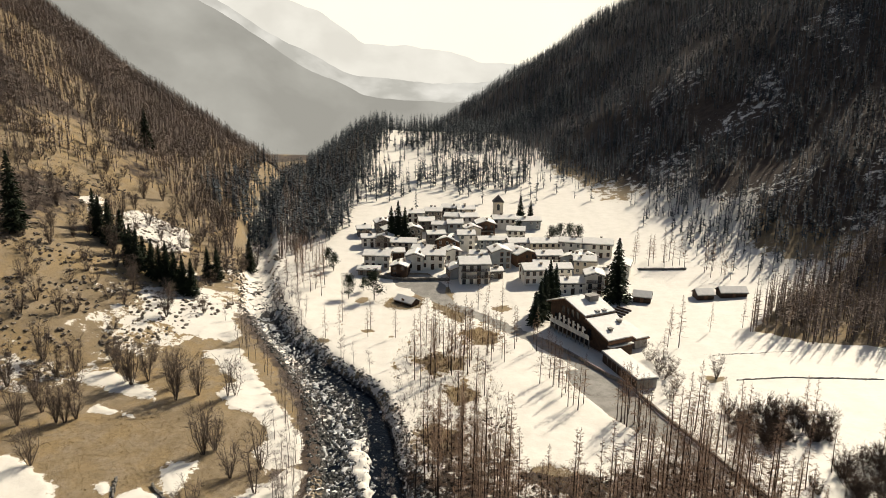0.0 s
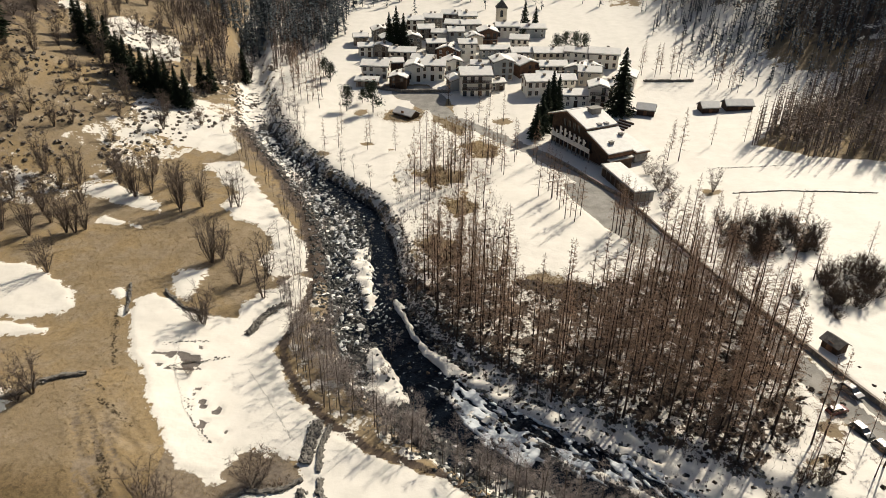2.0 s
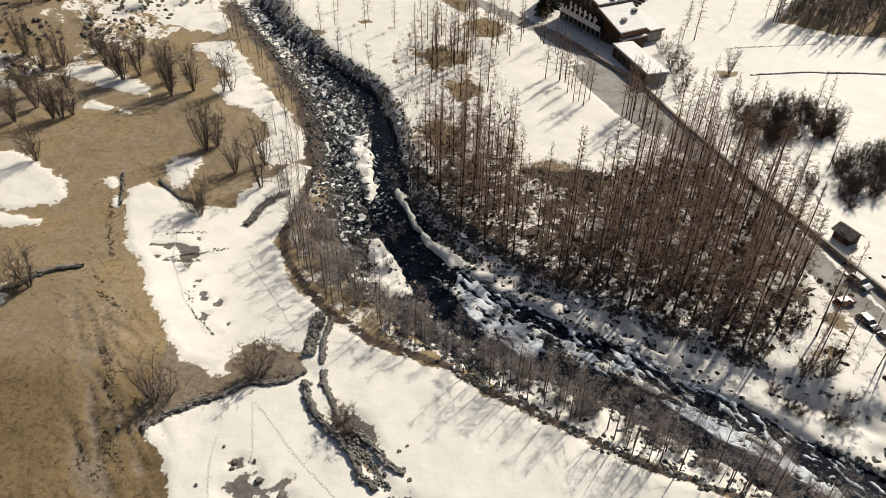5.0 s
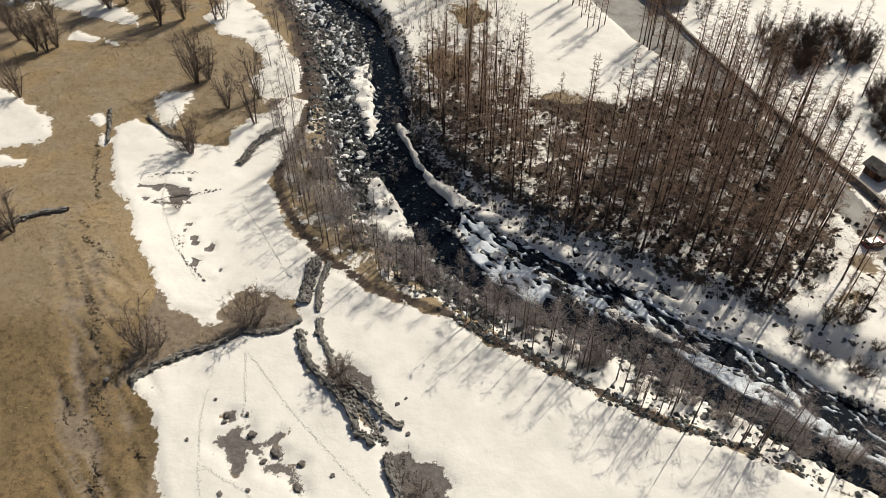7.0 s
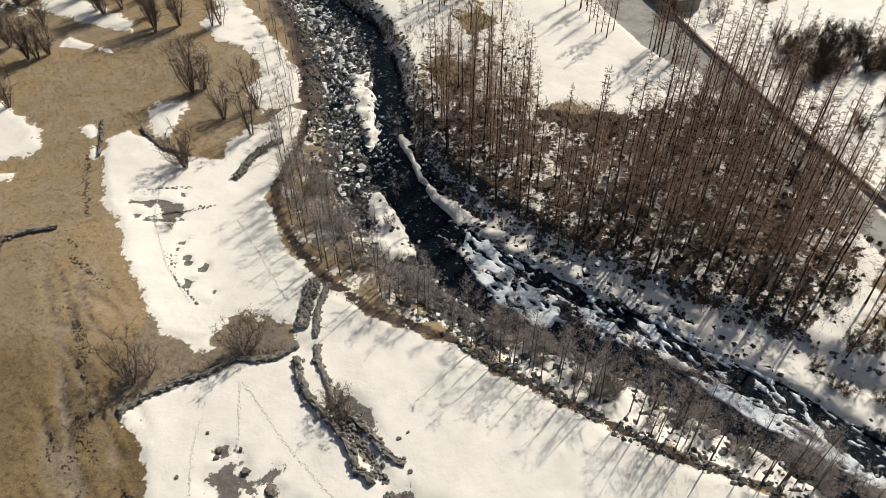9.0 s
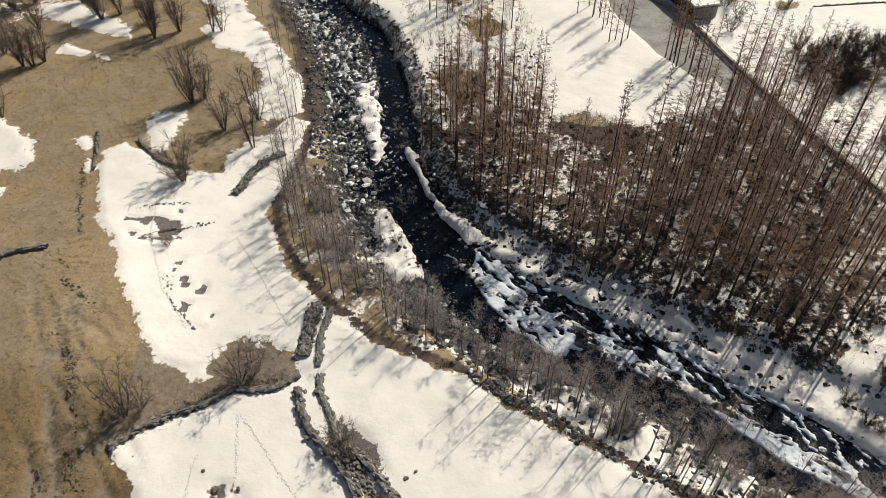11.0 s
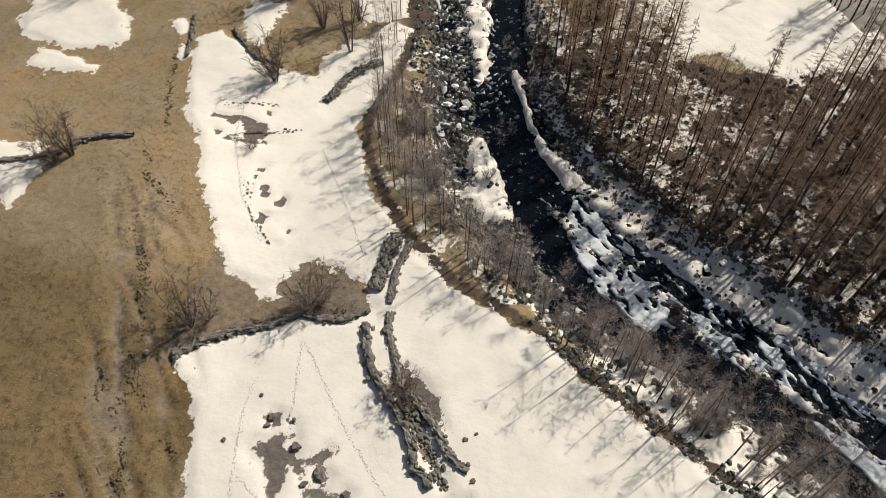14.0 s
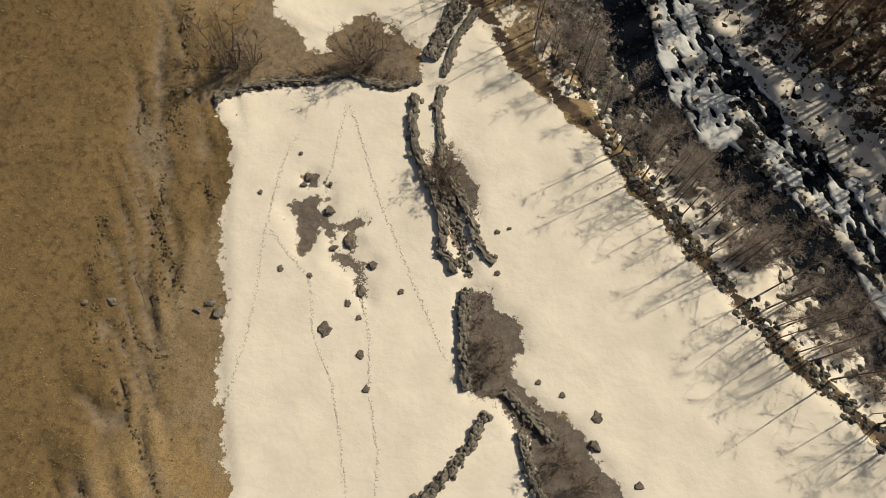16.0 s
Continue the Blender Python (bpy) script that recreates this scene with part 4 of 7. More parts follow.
firs = [make_tree("fir_tree", fir_meshes(h, 90 + i, w), "dark green fir with drooping branches", "tree", "firs", ("trunk", "crown")) for i, (h, w) in enumerate(((19, 0.2), (15, 0.23), (10, 0.27), (16, 0.25)))]
for x, y, k, s in ((-114, 178, 0, 1.15), (-101, 197, 1, 1), (-97, 194, 1, 1.1), (-91, 191, 0, 0.6), (-88, 187, 1, 1), (-85.5, 185, 1, 1.05), (-82, 186, 1, 0.9), (-79.5, 185, 0, 0.7), (-77, 184, 1, 0.9), (-75, 183.5, 1, 1.0), (-72.5, 183, 0, 0.75),
                   (-70.5, 184, 1, 0.9), (-71, 199, 1, 0.8), (-68.5, 200, 1, 0.85), (-66, 226, 1, 0.95), (-68, 233, 1, 0.9), (-124, 288, 1, 1.1), (-86, 190, 2, 1.1), (-96, 199, 2, 1.2), (-104, 200, 0, 0.8), (-78, 186, 0, 0.8), (-20, 254, 0, 0.75), (-17.5, 255, 0, 0.85), (-15, 256, 1, 0.9),
                   (52, 199, 3, 1.25), (29, 189, 1, 0.9), (31, 193, 1, 1), (33, 195, 0, 0.7), (25, 178, 2, 1.0), (27, 183, 2, 1.15), (31, 280, 1, 0.8), (35, 278, 1, 0.7)):
    place(firs[k], x, y, rng.uniform(0, 6.28), s * (0.82 if x < -60 and x > -110 else 1))
pine = make_tree("pine_tree", pine_meshes(9, 99), "broad green pine by the village road", "tree", "pines by the road", ("trunk", "crown"))
for x, y, s in ((-21, 198, 1), (-29, 199, 0.85), (-39, 226, 0.7), (-37, 222, 0.7), (-25, 206, 0.5), (40, 253, 0.8), (43.5, 254, 0.85), (46.5, 253, 0.9), (50, 254, 0.8), (29, 262, 0.7)):
    place(pine, x, y, rng.uniform(0, 6.28), s)
retire(pine, *firs)

# ---- far woods ----


def far_wood(name, places, heights, mat, label, blades, droop, wide, reach, seed):
    """Many trees as one mesh: a thin trunk and a crown of spiky sprays each."""
    r = np.random.RandomState(seed)
    p = np.asarray(places, float)
    n = len(p)
    z = land(p[:, 0], p[:, 1])
    h = heights[0] + (heights[1] - heights[0]) * r.rand(n)
    V, F = [], []
    o = 0
    for a0 in (0.0, math.pi / 2):
        w = 0.16
        foot = np.stack([p[:, 0], p[:, 1], z - 0.5], 1)
        dx = np.array([math.cos(a0) * w, math.sin(a0) * w, 0])
        top = np.stack([p[:, 0], p[:, 1], z + h], 1)
        V += [foot - dx, foot + dx, top]
        F.append(np.stack([np.arange(n) + o, np.arange(n) + o + n, np.arange(n) + o + 2 * n], 1))
        o += 3 * n
    for b in range(blades):
        t = 0.12 + 0.83 * (b + r.rand(n)) / blades
        ang = r.rand(n) * 2 * math.pi
        rr = h * reach * (1.05 - t) ** 0.8 * (0.7 + 0.5 * r.rand(n)) + 0.2
        c = np.stack([p[:, 0], p[:, 1], z + h * t], 1)
        tip = c + np.stack([np.cos(ang) * rr, np.sin(ang) * rr, -droop * rr + 0.3 * (r.rand(n) - 0.3)], 1)
        side = np.stack([-np.sin(ang), np.cos(ang), 0.7 * (r.rand(n) - 0.5)], 1) * (wide * (0.4 + 0.6 * r.rand(n)) * (1.2 - t))[:, None]
        V += [c - side, c + side + np.array([0, 0, 0.15]), tip]
        F.append(np.stack([np.arange(n) + o, np.arange(n) + o + n, np.arange(n) + o + 2 * n], 1))
        o += 3 * n
    me = mesh_of(name, np.concatenate(V).tolist(), np.concatenate(F).tolist(), mat)
    return tagged(new(name, me), label, "forest", kind="stuff")


def wood_places(n, x0, x1, y0, y1, keep, seed):
    r = np.random.RandomState(seed)
    x, y = x0 + (x1 - x0) * r.rand(n), y0 + (y1 - y0) * r.rand(n)
    k = keep(x, y, r.rand(n))
    return np.stack([x[k], y[k]], 1)


M["far_bare"] = simple("far_bare_twig", (0.25, 0.2, 0.165), (0.17, 0.136, 0.115), 0.05, 0.95, 0, where="Object")
# twigs and needles tinted blue-grey to carry the haze over the slopes
M["hazed_grey"] = simple("hazed_grey_twig", (0.24, 0.24, 0.245), (0.17, 0.172, 0.18), 0.03, 0.95, 0, where="Object")
M["hazed_dark"] = simple("hazed_dark_needle", (0.075, 0.086, 0.092), (0.05, 0.06, 0.066), 0.04, 0.95, 0, where="Object")


def on_alp(x, y, q):
    hill = 0.5 * softplus(toe_left(y) - x, 7)
    g = fractal(x, y, 45, 1)
    dens = smooth(20, 48, hill + 60 * (g - 0.5) + 0.12 * (y - 260))
    dens = np.maximum(dens, smooth(205, 250, y) * smooth(0.3, 3, hill) * smooth(-120, -85, x))
    dens = np.maximum(dens, smooth(250, 290, y) * smooth(0.3, 3, hill))
    clear = np.maximum(inside(x, y, SNOW_PATCHES[-2]), inside(x, y, [(-112, 224), (-104, 232), (-92, 229), (-84, 240), (-104, 252), (-120, 240)]))
    return (q < dens) & (line_dist(x, y, STREAM)[0] > 7) & (clear < -1)


def on_mountain(x, y, q):
    m = 0.66 * softplus(x - toe_right(y), 9)
    d = 0.06 * smooth(5, 9, m) + 0.94 * smooth(8, 26, m + 22 * (fractal(x, y, 40, 2) - 0.5))
    return (q < d) & (fractal(x, y, 26, 3) > 0.3)


def on_shoulder(x, y, q):
    m = 0.66 * softplus(x - toe_right(y), 9)
    g = fractal(x, y, 30, 4)
    d = smooth(296, 330, y) * (0.05 + 0.5 * smooth(0.5, 0.6, g)) * (m < 16) * (x > -90)
    d = np.maximum(d, smooth(475, 500, y) * (x > -100))
    d = np.maximum(d, smooth(-36, -44, x) * smooth(250, 262, y) * smooth(-100, -86, x))
    return q < d


alp = wood_places(33000, -400, -45, 150, 470, on_alp, 1)
far_wood("alp_forest", alp, (4.5, 9), M["far_bare"], "leafless brown larch wood covering the steep alp", 11, -0.45, 0.5, 0.2, 2)
mnt = wood_places(44000, -60, 420, 90, 740, on_mountain, 3)
far_wood("mountain_forest", mnt[::2], (6, 11.5), M["hazed_dark"], "dark conifer forest on the shaded mountainside", 13, 0.35, 0.75, 0.19, 4)
far_wood("mountain_larches", mnt[1::2], (6, 11), M["hazed_grey"], "haze-grey leafless larches among conifers on the mountainside", 10, -0.3, 0.45, 0.17, 9)
sh = wood_places(6500, -110, 90, 240, 530, on_shoulder, 5)
far_wood("shoulder_forest", sh, (7, 15), M["hazed_dark"], "mixed dark wood on the slope above the village", 22, 0.3, 0.85, 0.22, 6)
edge = wood_places(5200, 78, 190, 118, 208, lambda x, y, q: (inside(x, y, STAND) > 0) & (q < 0.5), 7)
far_wood("larch_edge", edge, (9, 15.5), M["far_bare"], "bare brown larches along the foot of the mountain", 24, -0.25, 0.3, 0.14, 8)


# ---- village ----
M["plaster_white"] = simple("plaster_white", (0.84, 0.81, 0.74), (0.72, 0.68, 0.6), 0.35, 0.9, 0.15)
M["plaster_beige"] = simple("plaster_beige", (0.7, 0.63, 0.52), (0.58, 0.52, 0.42), 0.35, 0.9, 0.15)
M["plaster_grey"] = simple("plaster_grey", (0.34, 0.36, 0.36), (0.26, 0.28, 0.29), 0.35, 0.9, 0.15)
M["rubble"] = simple("rubble_masonry", (0.33, 0.29, 0.24), (0.17, 0.15, 0.13), 1.6, 0.95, 0.7)
M["dark_wood"] = simple("dark_timber", (0.075, 0.045, 0.028), (0.042, 0.026, 0.018), 1.2, 0.8, 0.3)
M["brown_wood"] = simple("brown_timber", (0.2, 0.105, 0.06), (0.12, 0.065, 0.04), 1.0, 0.8, 0.3)
M["slate"] = simple("stone_slab_roof", (0.15, 0.135, 0.12), (0.085, 0.078, 0.07), 1.5, 0.85, 0.5)
M["pane"] = simple("window_glass", (0.02, 0.024, 0.03), (0.03, 0.035, 0.04), 0.5, 0.08, 0, spec=0.5)
M["white_wood"] = simple("white_paint", (0.78, 0.76, 0.7), (0.68, 0.66, 0.6), 1.0, 0.6, 0)
M["concrete"] = simple("weathered_concrete", (0.34, 0.32, 0.29), (0.24, 0.225, 0.2), 0.7, 0.9, 0.3)
M["steel"] = simple("grey_paint", (0.2, 0.2, 0.2), (0.14, 0.14, 0.14), 2.0, 0.6, 0)


def window_meshes(w, h, frame_mat):
    s, g = Soup(), Soup()
    b = 0.09
    for x0, x1, z0, z1 in ((-w / 2 - b, -w / 2, -b, h + b), (w / 2, w / 2 + b, -b, h + b), (-w / 2, w / 2, -b, 0), (-w / 2, w / 2, h, h + b), (-0.03, 0.03, 0, h)):
        s.box(x0, -0.07, z0, x1, 0.05, z1, 0)
    g.box(-w / 2, -0.03, 0, w / 2, 0.03, h)
    return s.mesh("window", frame_mat), g.mesh("pane", M["pane"])


WINDOWS = [window_meshes(0.9, 1.25, M["brown_wood"]), window_meshes(0.8, 1.1, M["white_wood"]), window_meshes(1.0, 1.9, M["dark_wood"])]


def add_window(kind, root, m):
    win = part("window", WINDOWS[kind][0], root)
    win.matrix_basis = m
    part("pane", WINDOWS[kind][1], win, "dark glass")


def roof_planes(w, d, h, rise, ridge_x, over):
    """The outline of a gable roof across its ridge, and the vector along it."""
    if ridge_x:
        prof = [(-w / 2 - over, -d / 2 - over, h - rise * over / (d / 2)), (-w / 2 - over, 0, h + rise), (-w / 2 - over, d / 2 + over, h - rise * over / (d / 2))]
        return prof, (w + 2 * over, 0, 0)
    prof = [(-w / 2 - over, -d / 2 - over, h - rise * over / (w / 2)), (0, -d / 2 - over, h + rise), (w / 2 + over, -d / 2 - over, h - rise * over / (w / 2))]
    return prof, (0, d + 2 * over, 0)


def slab(prof, along, low, thick, name, mat):
    s = Soup()
    bot = [Vector(p) + Vector((0, 0, low)) for p in prof]
    top = [p + Vector((0, 0, thick)) for p in bot]
    s.prism(bot + top[::-1], along)
    return s.mesh(name, mat)


def house(name, x, y, w, d, h, yaw, walls, ridge_x, label, rise=None, floors=2, balcony=False, chimneys=1, seed=0, snow=0.32, base_wall=None):
    """A house with its front's middle on the ground at x, y; the front looks along -y before it is turned."""
    r = random.Random(seed)
    root = new(name)
    turn = Matrix.Rotation(radians(yaw), 4, "Z")
    lift = ground_z(x, y) + 0.15
    root.matrix_world = Matrix.Translation((x, y, lift)) @ turn @ Matrix.Translation((0, d / 2, 0))
    rise = rise or 0.17 * (d if ridge_x else w)
    body = Soup()
    if ridge_x:
        out = [(-w / 2, -d / 2, -2.5), (-w / 2, d / 2, -2.5), (-w / 2, d / 2, h), (-w / 2, 0, h + rise), (-w / 2, -d / 2, h)]
        body.prism(out, (w, 0, 0))
    else:
        out = [(-w / 2, -d / 2, -2.5), (w / 2, -d / 2, -2.5), (w / 2, -d / 2, h), (0, -d / 2, h + rise), (-w / 2, -d / 2, h)]
        body.prism(out, (0, d, 0))
    part("wall", body.mesh("wall", walls), root)
    prof, along = roof_planes(w, d, h, rise, ridge_x, 0.55)
    roof = part("roof", slab(prof, along, 0.02, 0.16, "roof", M["slate"]), root, "grey stone slab roof")
    prof2, along2 = roof_planes(w, d, h, rise, ridge_x, 0.42)
    part("snow_cover", slab(prof2, along2, 0.19, snow * r.uniform(0.7, 1.2), "snow_cover", M["roof_snow"]), roof, "thick white snow on the roof")
    for k in range(chimneys):
        c = Soup()
        cx, cy = r.uniform(-0.3, 0.3) * w, r.uniform(-0.25, 0.25) * d
        top = h + rise * (1 - (abs(cy) / (d / 2) if ridge_x else abs(cx) / (w / 2))) + 1.0
        c.box(cx - 0.35, cy - 0.35, h * 0.8, cx + 0.35, cy + 0.35, top)
        c.box(cx - 0.48, cy - 0.48, top, cx + 0.48, cy + 0.48, top + 0.14)
        part("chimney", c.mesh("chimney", M["rubble"]), roof, "stone chimney")
    step = h / floors
    cols = max(2, int(w / 2.1))
    kind = r.choice((0, 0, 1)) if not balcony else 2
    for fl in range(floors):
        for k in range(cols):
            if r.random() < 0.12:
                continue
            if fl == 0 and k == cols // 2:
                dm = Soup()
                dm.box(-0.5, -0.04, 0, 0.5, 0.05, 2.0, 0)
                for q in (-0.58, 0.5):
                    dm.box(q, -0.08, 0, q + 0.08, 0.05, 2.1, 0)
                door = part("door", dm.mesh("door", M["dark_wood"]), root, "dark wooden door")
                door.matrix_basis = Matrix.Translation((-w / 2 + w * (k + 0.5) / cols, -d / 2 - 0.02, 0.05))
                continue
            add_window(kind, root, Matrix.Translation((-w / 2 + w * (k + 0.5) / cols, -d / 2 - 0.02, fl * step + (0.25 if kind == 2 else step * 0.36))))
        for side in (-1, 1):
            for k in range(max(1, int(d / 3))):
                if r.random() < 0.3:
                    continue
                add_window(kind if kind < 2 else 1, root, Matrix.Translation((side * (w / 2 + 0.02), -d / 2 + d * (k + 0.5) / max(1, int(d / 3)), fl * step + step * 0.36)) @ Matrix.Rotation(radians(90 * side), 4, "Z"))
        if balcony and fl:
            b = Soup()
            b.box(-w / 2 + 0.2, -d / 2 - 1.15, fl * step, w / 2 - 0.2, -d / 2, fl * step + 0.14)
            bal = part("balcony", b.mesh("balcony", M["concrete"]), root, "balcony with a dark wooden railing")
            rl = Soup()
            for zz in (0.35, 0.65, 0.98):
                rl.box(-w / 2 + 0.2, -d / 2 - 1.15, fl * step + zz, w / 2 - 0.2, -d / 2 - 1.08, fl * step + zz + 0.12)
            n = int(w / 1.2)
            for k in range(n + 1):
                px = -w / 2 + 0.22 + (w - 0.5) * k / n
                rl.box(px, -d / 2 - 1.16, fl * step + 0.1, px + 0.07, -d / 2 - 1.07, fl * step + 1.1)
            part("railing", rl.mesh("railing", M["dark_wood"]), bal)
    return tagged(root, label, "house", "village houses")


W, G, B, R_, D_, T_ = (M[k] for k in ("plaster_white", "plaster_grey", "plaster_beige", "rubble", "dark_wood", "brown_wood"))
LW = "white plastered alpine house under a snow-covered slab roof"
LB = "beige plastered house under a snow-covered stone roof"
LR = "old rubble-stone house with snow on its roof"
LD = "dark timber barn under a snowy roof"
LG = "grey rendered house with a snowy roof"
HOUSES = [
    (-23, 226, 8.6, 6.5, 4.6, -6, W, 1, LW), (-15, 219, 5.4, 6.5, 3.6, -8, D_, 0, LD), (-10, 225, 5.8, 7, 4.8, -5, W, 0, LW), (-4, 226, 8, 6.5, 5, -4, W, 1, LW), (-15, 244, 9, 6, 3.4, -4, B, 1, LB),
    (-12, 257, 7, 6, 4.2, 12, R_, 0, LR), (4.5, 217.5, 5, 6, 3.2, 14, G, 0, LG), (19.5, 227, 6.6, 7, 6.2, 10, G, 0, LG), (8, 245, 6, 6, 6.2, 4, W, 1, LW), (1, 244, 8, 6, 4.2, -20, T_, 0, "brown timber and plaster house with a snowy roof"),
    (4, 259, 5.6, 6, 6, 2, G, 1, LG), (18, 249, 10.5, 5, 3.2, 5, G, 1, LG), (-31, 260, 5, 5, 3.2, 10, R_, 1, LR), (-23, 248, 5.5, 5, 3.8, -15, R_, 0, LR), (-7, 268, 6, 6, 4.2, 8, R_, 1, LR), (-2, 263, 6, 5, 4.2, -6, W, 1, LW),
    (-3, 252.5, 6.5, 5, 3.8, 10, R_, 1, LR), (28, 244, 9, 6, 3.8, 6, W, 1, LW), (37, 243, 11.5, 6.5, 4, 4, B, 1, LB), (45.5, 242, 8, 6, 4.6, -18, W, 1, LW), (54.5, 239, 10, 7, 5, -12, W, 1, LW), (43, 227, 7.5, 6, 4, -30, G, 0, LG),
    (36.5, 231, 9, 6, 3.6, 4, B, 1, LB), (28.5, 231, 7.5, 7, 4.2, 25, T_, 0, "brown timber and plaster house with a snowy roof"), (30, 213, 8.5, 7.5, 5, 8, W, 1, LW), (38.5, 217, 6.5, 6, 4.2, 5, W, 1, LW), (40, 205, 7.5, 6, 3.6, 6, W, 1, LW),
    (47, 223, 7, 6, 4.6, -8, B, 1, LB), (58, 220, 6, 8, 4.2, -20, W, 0, LW), (24, 272, 9, 6, 4.2, 4, W, 1, LW), (33.5, 272, 10, 6, 3.6, 4, G, 1, LG), (-19, 274, 7, 6, 4.2, -8, R_, 1, LR), (-12, 279, 7, 6, 4.2, 10, W, 1, LW), (-5, 282, 7, 6, 4.2, -4, R_, 1, LR),
    (-20.5, 257, 4.6, 5, 3.8, 20, R_, 0, LR), (-28, 248, 5, 5, 3.6, 8, W, 1, LW), (27, 257, 6.5, 6, 4.2, -8, W, 1, LW), (10, 273, 7, 6, 4.4, 8, W, 1, LW), (3, 274, 6.5, 6, 4.4, -10, R_, 1, LR), (9, 285, 7, 6, 4.2, 5, B, 1, LB), (2, 288, 7, 6, 4, -10, R_, 1, LR), (-24, 266, 5.5, 6, 4, 15, R_, 0, LR),
    (11, 258, 6, 5, 4.6, 10, B, 0, LB), (-8, 236, 7, 5, 3.8, -12, R_, 1, LR), (3, 235, 6, 5, 3.2, 12, W, 0, LW), (12, 232, 6.5, 5, 3.6, -6, B, 1, LB), (22, 238, 6, 5, 3.8, 15, W, 1, LW), (50, 229, 6, 6, 3.8, 20, W, 0, LW), (33, 223, 6, 5, 3.2, -5, B, 1, LB), (51, 213, 5, 6, 4, -25, W, 1, LW),
    (-17, 234, 6, 5, 3.2, 10, D_, 1, LD), (17, 218, 5, 4, 2.6, 18, R_, 1, LR), (-25, 219.5, 7, 4, 2.0, -4, R_, 1, LR)]
for i, (x, y, w, d, h, yaw, wall, ridge, lab) in enumerate(HOUSES):
    house("house", x, y, w, d, h, yaw, wall, bool(ridge), lab, floors=2 if h < 5.6 else 3, seed=i, chimneys=1 + i % 2)
house("guest_house", 10, 213, 9.6, 8.5, 6.6, 6, W, True, "white three-storey house with balconies and a snowy roof", floors=3, balcony=True, seed=101, chimneys=2)
house("house", 16, 262, 7, 7, 5.2, 4, T_, False, "brown timber house with a balcony and a snowy roof", floors=2, balcony=True, seed=102)
house("house", 46.5, 204, 5.6, 6.5, 6.2, -6, W, False, "tall white gabled house with balconies", floors=3, balcony=True, seed=103)


def church_tower(x, y):
    root = new("church_tower")
    root.location = (x, y, ground_z(x, y) - 3.5)
    b = Soup()
    b.box(-2, -2, -6, 2, 2, 12)
    b.box(-2.25, -2.25, 11.6, 2.25, 2.25, 12)
    b.box(-2.12, -2.12, 7.6, 2.12, 2.12, 7.85)
    part("wall", b.mesh("wall", M["plaster_beige"]), root)
    p = Soup()
    n = len(p.v)
    p.v += [Vector(c) for c in ((-2.4, -2.4, 12), (2.4, -2.4, 12), (2.4, 2.4, 12), (-2.4, 2.4, 12), (0, 0, 15))]
    p.f += [(0, 1, 4), (1, 2, 4), (2, 3, 4), (3, 0, 4), (3, 2, 1, 0)]
    p.s += [0] * 5
    part("roof", p.mesh("roof", M["slate"]), root, "pointed grey stone roof")
    for k in range(4):
        o = Soup()
        o.box(-0.55, -0.05, 0, 0.55, 0.08, 2.0, 1)
        o.box(-0.7, -0.08, -0.15, 0.7, 0.08, 0, 0)
        o.prism([(-0.55, -0.05, 2.0), (0.55, -0.05, 2.0), (0.3, -0.05, 2.45), (-0.3, -0.05, 2.45)], (0, 0.12, 0), 1)
        w = part("bell_opening", o.mesh("bell_opening", [M["rubble"], M["pane"]]), root)
        w.matrix_basis = Matrix.Rotation(radians(90 * k), 4, "Z") @ Matrix.Translation((0, -2.03, 8.8))
    tagged(root, "slim plastered church tower with arched bell openings", "tower")


church_tower(22, 283)


